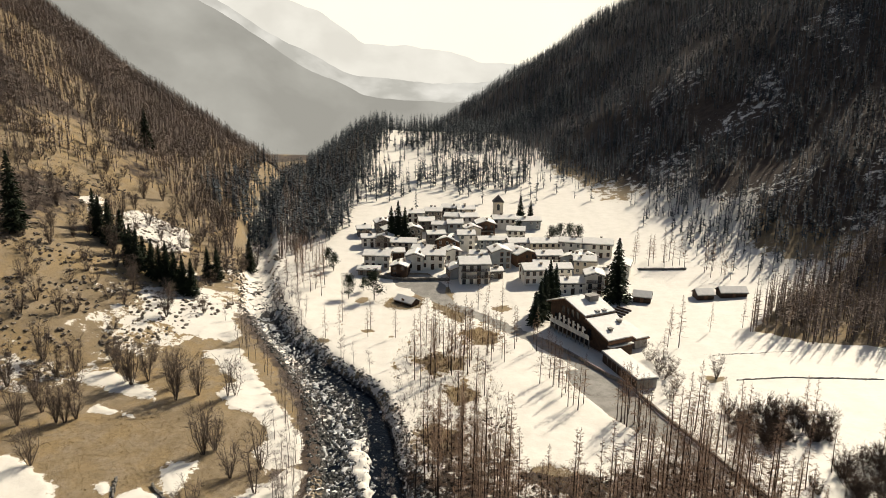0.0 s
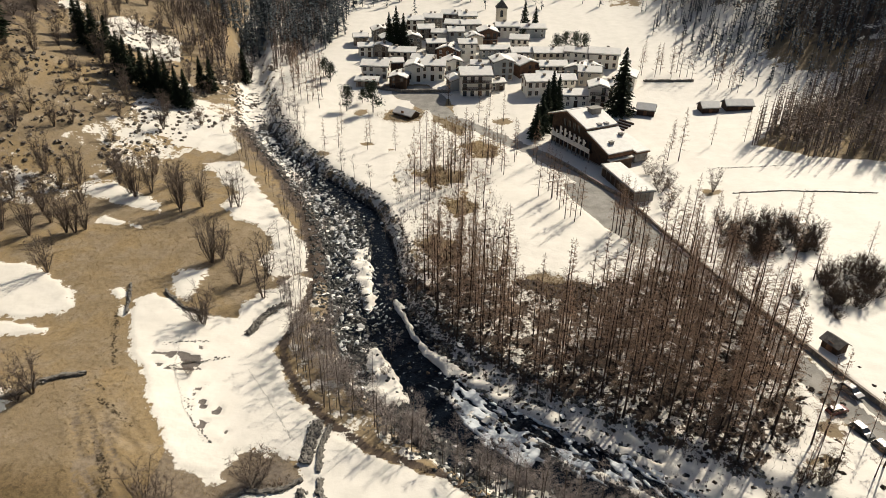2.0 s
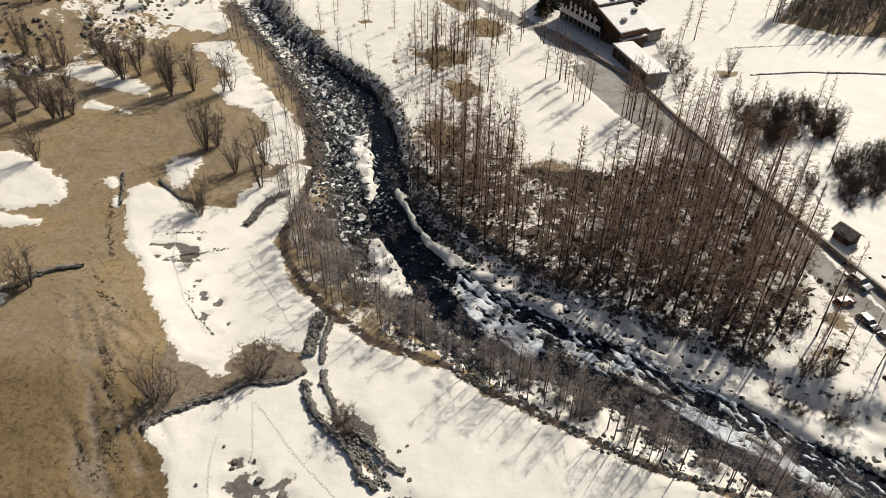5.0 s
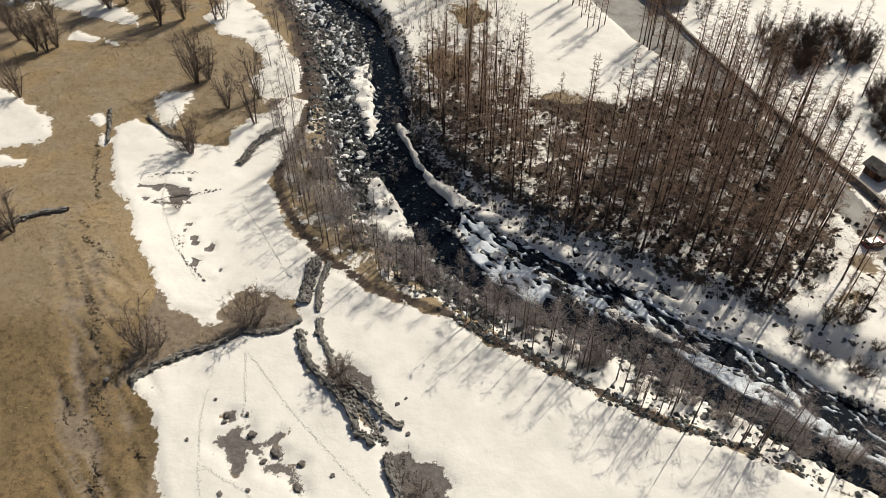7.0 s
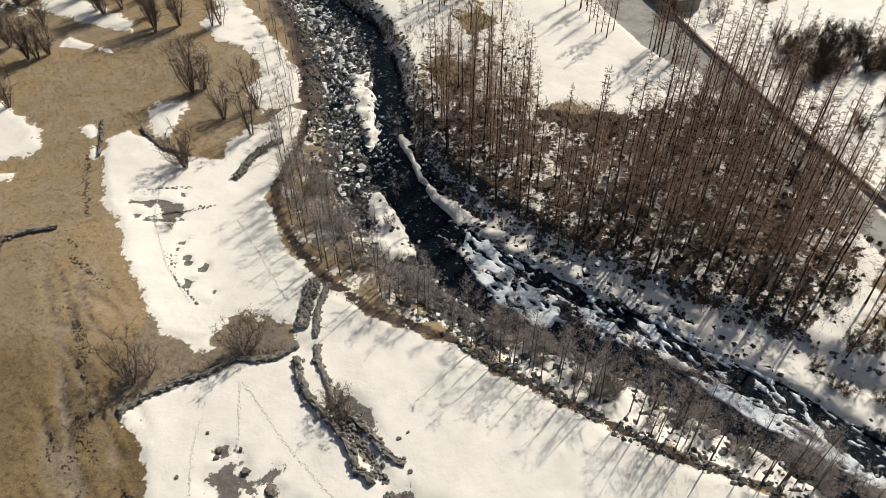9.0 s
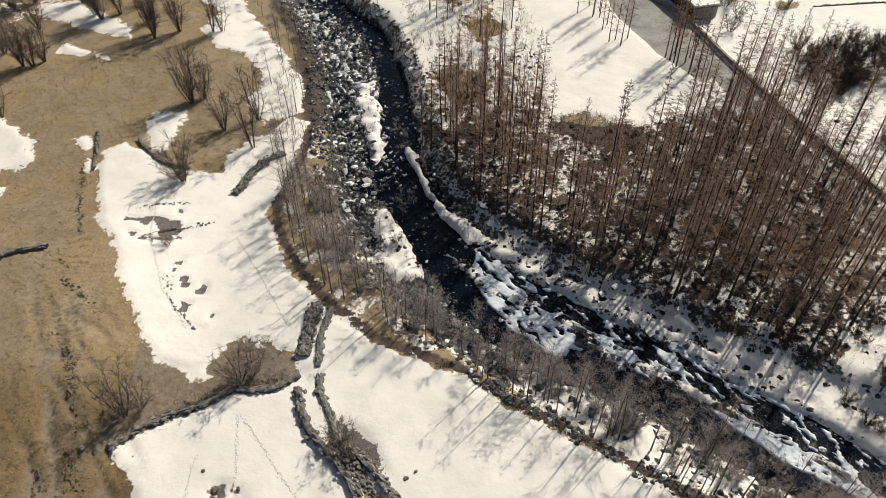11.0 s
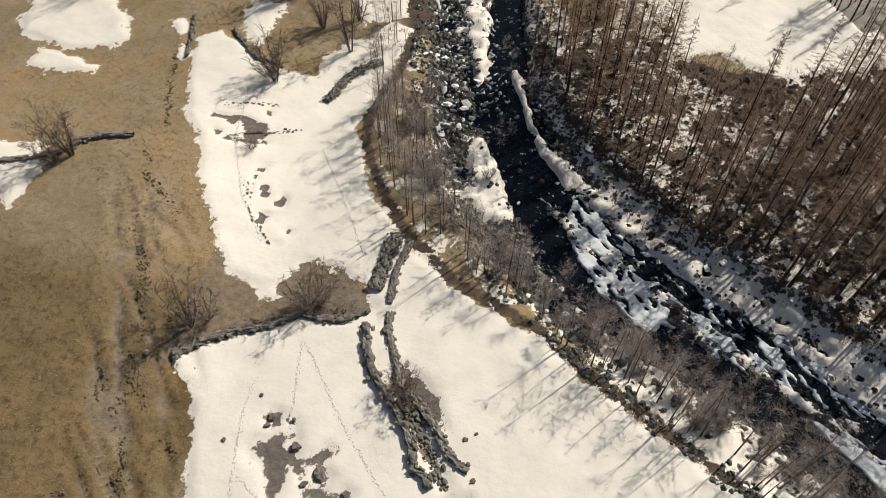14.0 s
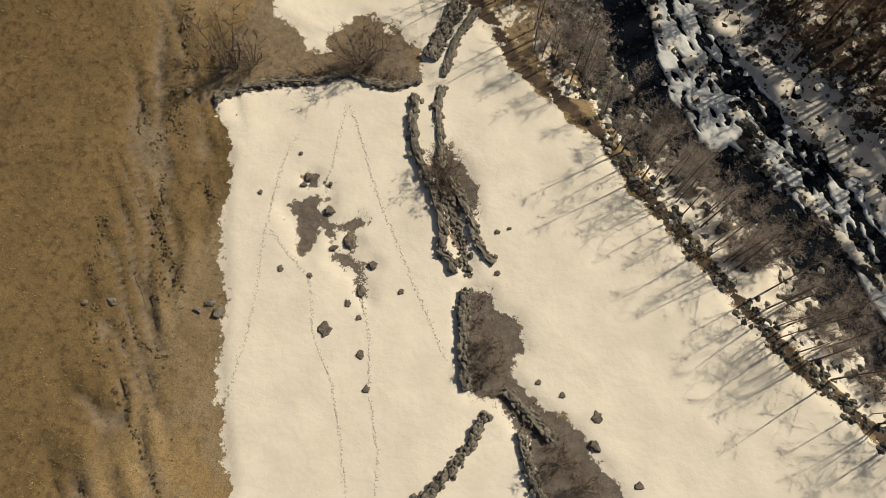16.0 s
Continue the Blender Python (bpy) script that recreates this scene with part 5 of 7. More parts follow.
# ---- chalet hotel by the road ----
def chalet():
    """Local axes: u along the gabled front, v into the house."""
    root = new("chalet_hotel")
    root.matrix_world = Matrix.Translation((29.07, 177.17, ground_z(32, 170) + 0.1)) @ Matrix.Rotation(math.atan2(-0.886, 0.464), 4, "Z")
    V = lambda u, v, z: Vector((u, v, z))
    D = 8.6
    # dark timber gable, its long side stepping down towards the garages
    body = Soup()
    body.prism([V(0, 0, -1.5), V(16, 0, -1.5), V(16, 0, 7.6), V(15.2, 0, 7.9), V(7, 0, 9.9), V(0.4, 0, 7.5), V(0, 0, 7.3)], (0, D, 0))
    part("upper_house", body.mesh("upper_house", M["dark_wood"]), root, "dark stained timber gable")
    body = Soup()
    body.prism([V(16, 0, -1.5), V(24, 0, -1.5), V(24, 0, 4.4), V(16, 0, 7.1)], (0, 7.2, 0))
    part("lower_house", body.mesh("lower_house", M["dark_wood"]), root)
    for u0, u1 in ((0, 16.0), (16.2, 24)):
        o = Soup()
        o.box(u0 - 0.05, -0.12, -1.5, u1 - 0.05, 0.0, 0.4)
        part("plinth", o.mesh("plinth", M["concrete"]), root)

    def plane(u0, z0, u1, z1, v0, va, vb, name, lab):
        """A roof slope that may narrow from depth va to depth vb."""
        def layer(lo, hi, inset):
            o = Soup()
            c = [(u0 + inset, v0 + inset, z0), (u1 - inset, v0 + inset, z1), (u1 - inset, vb - inset, z1), (u0 + inset, va - inset, z0)]
            o.v = [V(*p[:2], p[2] + lo) for p in c] + [V(*p[:2], p[2] + hi) for p in c]
            o.f = [(3, 2, 1, 0), (4, 5, 6, 7), (0, 1, 5, 4), (1, 2, 6, 5), (2, 3, 7, 6), (3, 0, 4, 7)]
            o.s = [0] * 6
            return o
        ob = part(name, layer(0, 0.28, 0).mesh(name, M["brown_wood"]), root, lab)
        part("snow_cover", layer(0.285, 0.6, 0.14).mesh("snow_cover", M["roof_snow"]), ob, "smooth snow on the roof")

    plane(-0.9, 7.15, 7.0, 9.95, -1.2, D + 0.5, D + 0.5, "roof", "short roof slope with brown edge boards")
    plane(7.0, 9.95, 15.8, 7.75, -1.2, D + 0.5, D + 0.2, "roof", "upper roof slope with brown edge boards")
    plane(15.6, 7.2, 24.9, 4.25, -1.2, D + 0.3, 6.6, "roof", "long lower roof slope with brown edge boards")
    for u0, u1, v0, v1, z0, z1, nm, mt in ((15.82, 16.0, -0.6, D, 7.2, 7.95, "clerestory", "dark_wood"), (24.75, 24.95, -1.1, 6.4, 3.7, 4.3, "eave_board", "brown_wood"), (24.0, 25.3, -0.7, 6.9, 2.7, 2.9, "porch_roof", "brown_wood"), (24.05, 25.2, -0.6, 6.8, 2.905, 3.15, "porch_snow", "roof_snow"), (24.0, 24.9, -0.2, 6.5, -1.2, 2.69, "porch", "dark_wood")):
        o = Soup()
        o.box(u0, v0, z0, u1, v1, z1)
        part(nm, o.mesh(nm, M[mt]), root)
    c = Soup()
    c.box(8.6, 4.3, 8.3, 10.6, 7.2, 11.0)
    c.box(8.3, 4.0, 11.0, 10.9, 7.5, 11.25)
    part("chimney", c.mesh("chimney", M["concrete"]), root, "broad masonry chimney")
    for u, v in ((14.9, 3.4), (14.9, 5.6), (21.5, 2.2), (19.2, 6.9)):
        dm = Soup()
        zz = 7.9 if u < 16 else 7.2 - (u - 15.6) * 0.317 + 0.3
        dm.box(u - 0.45, v - 0.5, zz - 0.2, u + 0.45, v + 0.5, zz + 0.75)
        dm.box(u - 0.55, v - 0.6, zz + 0.75, u + 0.55, v + 0.6, zz + 0.9)
        part("vent", dm.mesh("vent", M["concrete"]), root, "small roof vent")
    # east wing, half under the slope
    o = Soup()
    o.box(14.5, 9.2, -1.5, 23.0, 13.2, 2.6)
    part("east_wing", o.mesh("east_wing", M["concrete"]), root)
    plane(13.9, 3.9, 23.6, 2.65, 8.9, 14.0, 13.4, "roof", "low roof of the east wing")
    # the front: white balcony boards with taller cut-out ones in the middle
    bl = Soup()
    bl.box(1.6, -1.2, 2.6, 17.8, 0, 2.78)
    bal = part("balcony", bl.mesh("balcony", M["dark_wood"]), root)
    for k in range(27):
        u = 1.65 + 0.6 * k
        bd = Soup()
        bd.box(u, -1.28, 2.5, u + 0.55, -1.21, 3.7 + 0.12 * (k % 2))
        part("board", bd.mesh("board", M["white_wood"]), bal, "white painted balcony board")
    for k in range(6):
        u = 5.2 + 1.95 * k
        bd = Soup()
        bd.box(u, -1.28, 3.84, u + 0.75, -1.21, 6.0 - 0.12 * k)
        bd.box(u + 0.75, -1.27, 4.55, u + 1.3, -1.22, 5.05)
        part("screen", bd.mesh("screen", M["white_wood"]), bal, "tall white cut-out balcony screen")
    for k in range(2):
        u = 2.0 + 1.6 * k
        bd = Soup()
        bd.box(u, -1.28, 3.84, u + 0.6, -1.21, 4.5)
        part("screen", bd.mesh("screen", M["white_wood"]), bal, "white cut-out balcony screen")
    for z, us in ((0.45, range(1, 17, 2)), (3.0, range(2, 17, 2)), (5.9, range(5, 13, 2))):
        for u in us:
            add_window(2, root, Matrix.Translation((u + 0.5, -0.03, z)))
    for u in np.arange(1.7, 17.9, 1.78):
        po = Soup()
        po.box(u - 0.11, -1.18, -0.6, u + 0.11, -0.98, 2.58)
        part("post", po.mesh("post", M["concrete"]), root)
    tagged(root, "large dark timber hotel with white balcony boards and broad snowy roofs", "hotel")


chalet()


def terrace_beds():
    """Low dark retaining strips stepping up the snow behind the hotel."""
    for k in range(4):
        o = Soup()
        o.box(0, -0.18, -0.5, 6.5 - 0.5 * k, 0.18, 0.75)
        x, y = 46.2 + 1.6 * k, 189.5 + 1.3 * k
        ob = new("terrace_edge", o.mesh("terrace_edge", M["dark_wood"]))
        ob.matrix_world = Matrix.Translation((x, y, ground_z(x, y))) @ Matrix.Rotation(radians(-48), 4, "Z")
        tagged(ob, "low timber edge of a snow-covered garden terrace", "edge", "garden terraces")


terrace_beds()


def garage_row():
    root = new("garage_row")
    a, b = Vector((38.1, 153.3, 0)), Vector((42.3, 137.4, 0))
    length, D = (b - a).length, 4.6
    root.matrix_world = Matrix.Translation((a.x, a.y, ground_z(41, 146))) @ Matrix.Rotation(math.atan2(b.y - a.y, b.x - a.x), 4, "Z")
    s = Soup()
    s.box(0, 0, -1, length, D, 2.6)
    part("wall", s.mesh("wall", M["concrete"]), root)
    s = Soup()
    s.box(-0.35, -0.35, 2.61, length + 0.35, D + 0.3, 2.83)
    roof = part("roof", s.mesh("roof", M["steel"]), root, "flat roof with a grey edge")
    s = Soup()
    s.box(-0.2, -0.2, 2.84, length + 0.2, D + 0.15, 3.15)
    part("snow_cover", s.mesh("snow_cover", M["roof_snow"]), roof, "even layer of snow")
    for k in range(7):
        s = Soup()
        w = (length - 0.6) / 7
        u = 0.4 + w * k
        s.box(u, -0.06, 0, u + w - 0.35, 0.02, 2.25)
        for z in (0.55, 1.1, 1.65):
            s.box(u + 0.05, -0.085, z, u + w - 0.4, -0.06, z + 0.05)
        part("door", s.mesh("door", M["dark_wood"]), root, "dark garage door")
    tagged(root, "long low row of garages with a snowy flat roof", "garage")


garage_row()


def shed(name, x, y, w, d, h, yaw, label, snowy=True):
    root = new(name)
    root.matrix_world = Matrix.Translation((x, y, ground_z(x, y))) @ Matrix.Rotation(radians(yaw), 4, "Z")
    s = Soup()
    s.prism([(-w / 2, -d / 2, -1), (-w / 2, d / 2, -1), (-w / 2, d / 2, h), (-w / 2, 0, h + 0.3 * d), (-w / 2, -d / 2, h)], (w, 0, 0))
    part("wall", s.mesh("wall", M["dark_wood"]), root)
    prof, along = roof_planes(w, d, h, 0.3 * d, True, 0.4)
    roof = part("roof", slab(prof, along, 0.02, 0.12, "roof", M["slate"]), root)
    if snowy:
        part("snow_cover", slab(roof_planes(w, d, h, 0.3 * d, True, 0.3)[0], roof_planes(w, d, h, 0.3 * d, True, 0.3)[1], 0.15, 0.22, "snow_cover", M["roof_snow"]), roof, "patchy snow")
    s = Soup()
    s.box(-0.5, -d / 2 - 0.06, 0, 0.5, -d / 2 + 0.02, 1.9)
    part("door", s.mesh("door", M["brown_wood"]), root)
    return tagged(root, label, "shed", "sheds")


shed("timber_hut", -11, 196, 6.5, 3.6, 0.9, -38, "low weathered hut among brush beside the road")
shed("hay_barn", 79, 201, 5, 4, 1.8, 5, "low dark hay barn in the snow")
shed("hay_barn", 88, 202, 8, 4, 1.7, 2, "long low dark barn in the snow")
shed("hay_barn", 60, 199, 5, 4, 2.0, -20, "small dark shed with a snowy roof")


# ---- walls, stones and small things on the ground ----


def stone_mesh(seed, flat=0.75, rough=0.28):
    """A rough block with knocked-off corners."""
    r = random.Random(seed)
    bm = bmesh.new()
    bmesh.ops.create_icosphere(bm, subdivisions=1, radius=0.5)
    for q in bm.verts:
        k = 1 + r.uniform(-rough, rough)
        m = max(abs(q.co.x), abs(q.co.y), abs(q.co.z))
        q.co = q.co * (0.55 + 0.25 / m * 0.5) * k * 1.25
        q.co.z *= flat
    me = bpy.data.meshes.new("stone")
    bm.to_mesh(me)
    bm.free()
    return me


def capped_stone(name, dark, pale, scale):
    """Stone with snow lying on the flat tops of some."""
    m = Mat(name, 0.85, spec=0.25)
    v = m.coord("Object")
    c = m.mix(m.remap(m.noise(v, scale), 0.35, 0.65), pale, dark)
    c = m.mix(m.math("MULTIPLY", m.random(), 0.6), c, tuple(0.5 * q for q in dark))
    up = m.n.new("ShaderNodeSeparateXYZ")
    g = m.n.new("ShaderNodeNewGeometry")
    m.l.new(g.outputs["Normal"], up.inputs[0])
    pick = m.remap(m.math("ADD", m.random(), m.island()), 1.35, 1.55)
    cap = m.math("MULTIPLY", m.remap(m.math("ADD", up.outputs[2], m.math("MULTIPLY_ADD", m.noise(m.world(), 2.5), 0.5, -0.25)), 0.6, 0.75), pick)
    m.color(m.mix(cap, c, (0.84, 0.82, 0.78)))
    m.bump(m.noise(v, scale * 5), 0.5, 0.05)
    return m.m


M["river_boulder"] = capped_stone("river_boulder", (0.05, 0.053, 0.05), (0.17, 0.168, 0.152), 1.6)
STONES = [stone_mesh(s, 0.6 + 0.08 * (s % 5)) for s in range(8)]
WALL_STONES, RIVER_STONES = [], []
for me in STONES:
    a, b = me.copy(), me.copy()
    a.materials.append(M["stone"])
    b.materials.append(M["river_boulder"])
    WALL_STONES.append(a)
    RIVER_STONES.append(b)


def walk_line(line, step):
    out = []
    for p, q in zip(line[:-1], line[1:]):
        n = max(1, int(round(math.hypot(q[0] - p[0], q[1] - p[1]) / step)))
        out += [(p[0] + (q[0] - p[0]) * i / n, p[1] + (q[1] - p[1]) * i / n, math.atan2(q[1] - p[1], q[0] - p[0])) for i in range(n)]
    return out


def dry_wall(line, width, height, label, seed, size=0.4, name="dry_stone_wall", limit=290):
    r = random.Random(seed)
    root = new(name)
    x0, y0 = line[0][:2]
    root.location = (x0, y0, ground_z(x0, y0))
    base = root.location.copy()
    rows, layers = max(1, round(width / (size * 0.85))), max(1, round(height / (size * 0.55)))
    spots = walk_line(line, size * 0.9)
    spots = [(a, b, c, k, j) for a, b, c in spots for k in range(rows) for j in range(layers)]
    if len(spots) > limit:
        spots = [s for i, s in enumerate(spots) if i * limit % len(spots) < limit]
    core = Soup()
    cuts = walk_line(line, 0.55) + [(*line[-1][:2], walk_line(line, 0.55)[-1][2])]
    for k, (a, b, c) in enumerate(cuts):
        side = Vector((-math.sin(c), math.cos(c), 0))
        l, m, h = width * r.uniform(0.3, 0.6), width * r.uniform(0.3, 0.6), (height * r.uniform(0.6, 0.95) + 0.12 if height > 0.3 else 0.12)
        p = Vector((a, b, ground_z(a, b))) - base
        core.v += [p - side * l - Vector((0, 0, 0.4)), p - side * l * 0.8 + Vector((0, 0, h)), p + side * r.uniform(-0.1, 0.1) + Vector((0, 0, h * r.uniform(0.8, 1.3))), p + side * m * 0.8 + Vector((0, 0, h * r.uniform(0.7, 1.1))), p + side * m - Vector((0, 0, 0.4))]
        if k:
            o = 5 * k
            core.f += [(o - 5 + j, o - 4 + j, o + 1 + j, o + j) for j in range(4)]
            core.s += [0] * 4
    part("rubble_core", core.mesh("rubble_core", M["stone"]), root)
    for a, b, c, k, j in spots:
        off = (k - (rows - 1) / 2) * size * 0.85 + r.gauss(0, 0.16)
        x, y = a - math.sin(c) * off + r.uniform(-0.1, 0.1), b + math.cos(c) * off + r.uniform(-0.1, 0.1)
        s = size * r.uniform(0.45, 1.25)
        ob = part("stone", r.choice(WALL_STONES), root)
        ob.matrix_basis = Matrix.LocRotScale(Vector((x, y, ground_z(x, y) + 0.2 + j * size * 0.52 + r.uniform(-0.05, 0.08))) - base, Euler((r.uniform(-0.3, 0.3), r.uniform(-0.3, 0.3), c + r.uniform(-0.5, 0.5))), (s * 1.25, s, s * 0.9))
    return tagged(root, label, "wall", "dry-stone walls")


WALL_LABEL = "low collapsed dry-stone wall beside a snowy farm track"
dry_wall([(-16, 67), (-16.4, 63.2), (-16.5, 59.6)], 1.3, 0.6, WALL_LABEL, 1)
dry_wall([(-16.2, 55.4), (-15.4, 53), (-14.4, 50.8), (-12.8, 49.0), (-11.1, 47.2), (-9.7, 45.6), (-8.8, 44.0), (-8.4, 42.5), (-7.2, 41.9), (-6.6, 41.0)], 0.8, 0.75, "curved dry-stone wall beside a snowy farm track", 2)
dry_wall([(-14.4, 66.4), (-15, 62.5), (-14.6, 58.4)], 0.7, 0.5, WALL_LABEL, 3)
dry_wall([(-14.3, 57.2), (-13.9, 55.3), (-12.9, 53.3), (-11.9, 51.1), (-11.2, 49.6)], 0.7, 0.5, WALL_LABEL, 4)
dry_wall([(-10.4, 49.1), (-8.6, 47.6), (-7.0, 46.0), (-5.6, 44.3), (-4.7, 43.5), (-3.7, 43.1)], 0.7, 0.5, WALL_LABEL, 5)
dry_wall([(-11.2, 48.3), (-10.0, 47.2), (-8.4, 45.6), (-6.9, 43.7), (-6.0, 42.2), (-5.2, 41.2)], 0.5, 0.25, "broken stones between two old walls", 25, 0.36)
dry_wall([(-5.2, 40.0), (-4.6, 38.0), (-3.8, 36), (-2.9, 33.8), (-2.0, 32.2)], 0.8, 0.65, WALL_LABEL, 6)
dry_wall([(1.0, 33.3), (3.7, 32.2), (5.9, 31.2)], 0.7, 0.4, WALL_LABEL, 8)
dry_wall([(0.2, 31), (-0.2, 28.2), (-1.0, 25.3), (-2.2, 23), (-4.4, 20)], 0.7, 0.6, WALL_LABEL, 9)
dry_wall([(3.3, 30.6), (4.8, 28.4), (6.4, 26.7), (8.4, 24)], 0.7, 0.6, WALL_LABEL, 10)
dry_wall([(-32.8, 48.0), (-31.2, 50), (-28.5, 52), (-25.5, 53.4), (-22.9, 55.3), (-20.4, 55.2), (-18.4, 55.5), (-16.4, 57.3)], 0.55, 0.5, "low field wall between muddy turf and snow", 11)
dry_wall([(-60.4, 65.1), (-57.5, 66.4), (-55.1, 68.1), (-54.0, 70.6), (-51.4, 72.3), (-48.9, 73)], 0.6, 0.55, "low dry-stone field wall under bushes", 12)
dry_wall([(-30.2, 86.3), (-29.0, 91.1), (-27.2, 94.2), (-25.2, 95.5)], 0.9, 0.6, "ruined stone wall by the stream bank", 13)
dry_wall([(-41.6, 81.5), (-38.5, 82.9), (-35.2, 83.7)], 0.2, 0.16, "half-buried line of stones in the snow", 14, 0.28)
dry_wall([(-39.2, 76.2), (-36.6, 78.0), (-31.3, 80.4)], 0.2, 0.16, "half-buried line of stones in the snow", 15, 0.28)
dry_wall([(-34.4, 70.4), (-33.4, 67.6), (-31.8, 65.4), (-29.0, 62.8)], 0.2, 0.16, "half-buried line of stones in the snow", 16, 0.28)
dry_wall([(-52.9, 98.2), (-51.4, 93.6), (-50.2, 89)], 0.3, 0.35, "low stone wall at the edge of the snow", 17)
dry_wall([(-46.4, 96.4), (-44.6, 94.2), (-41.8, 91.7), (-37.6, 90.7)], 0.4, 0.4, "low stone wall around a bush", 18)
dry_wall([(66, 142.5), (78, 143.2), (98, 141.4)], 0.4, 0.35, "terrace wall across a snowfield", 19, 0.5)
dry_wall([(66, 157), (86, 158.5)], 0.3, 0.25, "terrace wall across a snowfield", 20, 0.4)
dry_wall([(-28, 221), (-14, 216.5), (2, 216.2)], 0.7, 1.0, "stone wall below the village gardens", 21, 0.6)
dry_wall([(66, 227), (82, 226)], 0.9, 0.8, "dark wall bank under a row of larches", 22, 0.6)


def kerb_wall(line, label):
    """A low retaining wall along the upper side of the road."""
    root = new("retaining_wall")
    for (a, b, c), (a2, b2, c2) in zip(walk_line(line, 3.5)[:-1], walk_line(line, 3.5)[1:]):
        s = Soup()
        n = Vector((-math.sin(c), math.cos(c), 0)) * 0.25
        p, q = Vector((a, b, ground_z(a, b) - 0.4)), Vector((a2, b2, ground_z(a2, b2) - 0.4))
        h = Vector((0, 0, 1.15))
        s.prism([p - n, p + n, p + n * 0.8 + h, p - n * 0.8 + h], (q - p) * 0.985)
        part("wall_section", s.mesh("wall_section", M["rubble"]), root)
    return tagged(root, label, "wall")


kerb_wall([(26.5, 166.5), (31.5, 157.5), (41.2, 139), (45.7, 120.5), (50.2, 106.5), (55.4, 90), (59.3, 78), (65.6, 62), (78, 42)], "long low masonry wall along the road")

# boulders of the stream
rng = random.Random(5)


def stream_spot(r, y_lo, y_hi, spread):
    while True:
        i = r.randrange(len(STREAM) - 1)
        p, q = STREAM[i], STREAM[i + 1]
        t = r.random()
        y = p[1] + (q[1] - p[1]) * t
        if not y_lo < y < y_hi:
            continue
        n = Vector((-(q[1] - p[1]), q[0] - p[0])).normalized()
        w = p[2] + (q[2] - p[2]) * t
        o = r.uniform(-1, 1) * (w + spread)
        return p[0] + (q[0] - p[0]) * t + n.x * o, y + n.y * o


WET = [(x, y) for x, y in zip(*(v.ravel() for v in np.meshgrid(np.arange(-60, 61, 0.5), np.arange(30, 216, 0.5))))]
WET = np.array(WET)
CH = np.minimum(*(line_dist(WET[:, 0], WET[:, 1], c)[0] - 0.8 * line_dist(WET[:, 0], WET[:, 1], c)[1] for c in (CHANNEL, CHANNEL_2))).reshape(372, 242)
SHELFY = inside(WET[:, 0], WET[:, 1], SHELF).reshape(372, 242)
SNOWY = np.maximum(np.maximum(inside(WET[:, 0], WET[:, 1], BAR), inside(WET[:, 0], WET[:, 1], ISLE)), inside(WET[:, 0], WET[:, 1], BAR_2)).reshape(372, 242)


def cell(table, x, y):
    return table[min(max(int((y - 30) * 2), 0), 371), min(max(int((x + 60) * 2), 0), 241)]


def in_channel(x, y):
    return cell(CH, x, y) < 0


n = 0
while n < 290:
    x, y = stream_spot(rng, 38, 150, 1.5)
    if in_channel(x, y) and rng.random() < 0.85:
        continue
    if cell(SHELFY, x, y) > 0.5 and rng.random() < 0.93:
        continue
    if cell(SNOWY, x, y) > 0.2 and rng.random() < 0.9:
        continue
    s = rng.choice((0.4, 0.5, 0.6, 0.7, 0.8, 0.9, 1.1)) * rng.uniform(0.8, 1.2)
    ob = new("boulder", rng.choice(RIVER_STONES))
    ob.matrix_world = Matrix.LocRotScale((x, y, max(ground_z(x, y), -2.3) + 0.08 * s), Euler((rng.uniform(-0.3, 0.3), rng.uniform(-0.3, 0.3), rng.uniform(0, 6.3))), (s * 1.2, s, s * 0.85))
    tagged(ob, "grey boulder in the stream, some snow on top", "boulder", "boulders in the stream")
    n += 1


def stone_field(name, spots, sizes, mat, label, seed):
    """Many small stones as one mesh."""
    r = np.random.RandomState(seed)
    base = np.array([(1, 0, 0), (-1, 0, 0), (0, 1, 0), (0, -1, 0), (0, 0, 1), (0, 0, -1), (0.6, 0.6, 0.6), (-0.6, -0.6, 0.6), (0.6, -0.6, 0.6), (-0.6, 0.6, 0.6)], float)
    tri = np.array([(6, 4, 0), (6, 0, 2), (6, 2, 4), (9, 4, 2), (9, 2, 1), (9, 1, 4), (7, 4, 1), (7, 1, 3), (7, 3, 4), (8, 4, 3), (8, 3, 0), (8, 0, 4), (0, 5, 2), (2, 5, 1), (1, 5, 3), (3, 5, 0)])
    p = np.asarray(spots, float)
    k = len(p)
    s = sizes[0] + (sizes[1] - sizes[0]) * r.rand(k) ** 2.2
    z = np.maximum(land(p[:, 0], p[:, 1]), -2.12)
    V = base[None] * (0.5 * s)[:, None, None] * (0.7 + 0.6 * r.rand(k, 10, 1))
    V[:, :, 2] *= 0.75
    a = r.rand(k) * 6.28
    ca, sa = np.cos(a)[:, None], np.sin(a)[:, None]
    V = np.stack([V[:, :, 0] * ca - V[:, :, 1] * sa + p[:, 0:1], V[:, :, 0] * sa + V[:, :, 1] * ca + p[:, 1:2], V[:, :, 2] + (z + 0.1 * s)[:, None]], -1).reshape(-1, 3)
    F = (tri[None] + (np.arange(k) * 10)[:, None, None]).reshape(-1, 3)
    return tagged(new(name, mesh_of(name, V.tolist(), F.tolist(), mat)), label, "stones", kind="stuff")


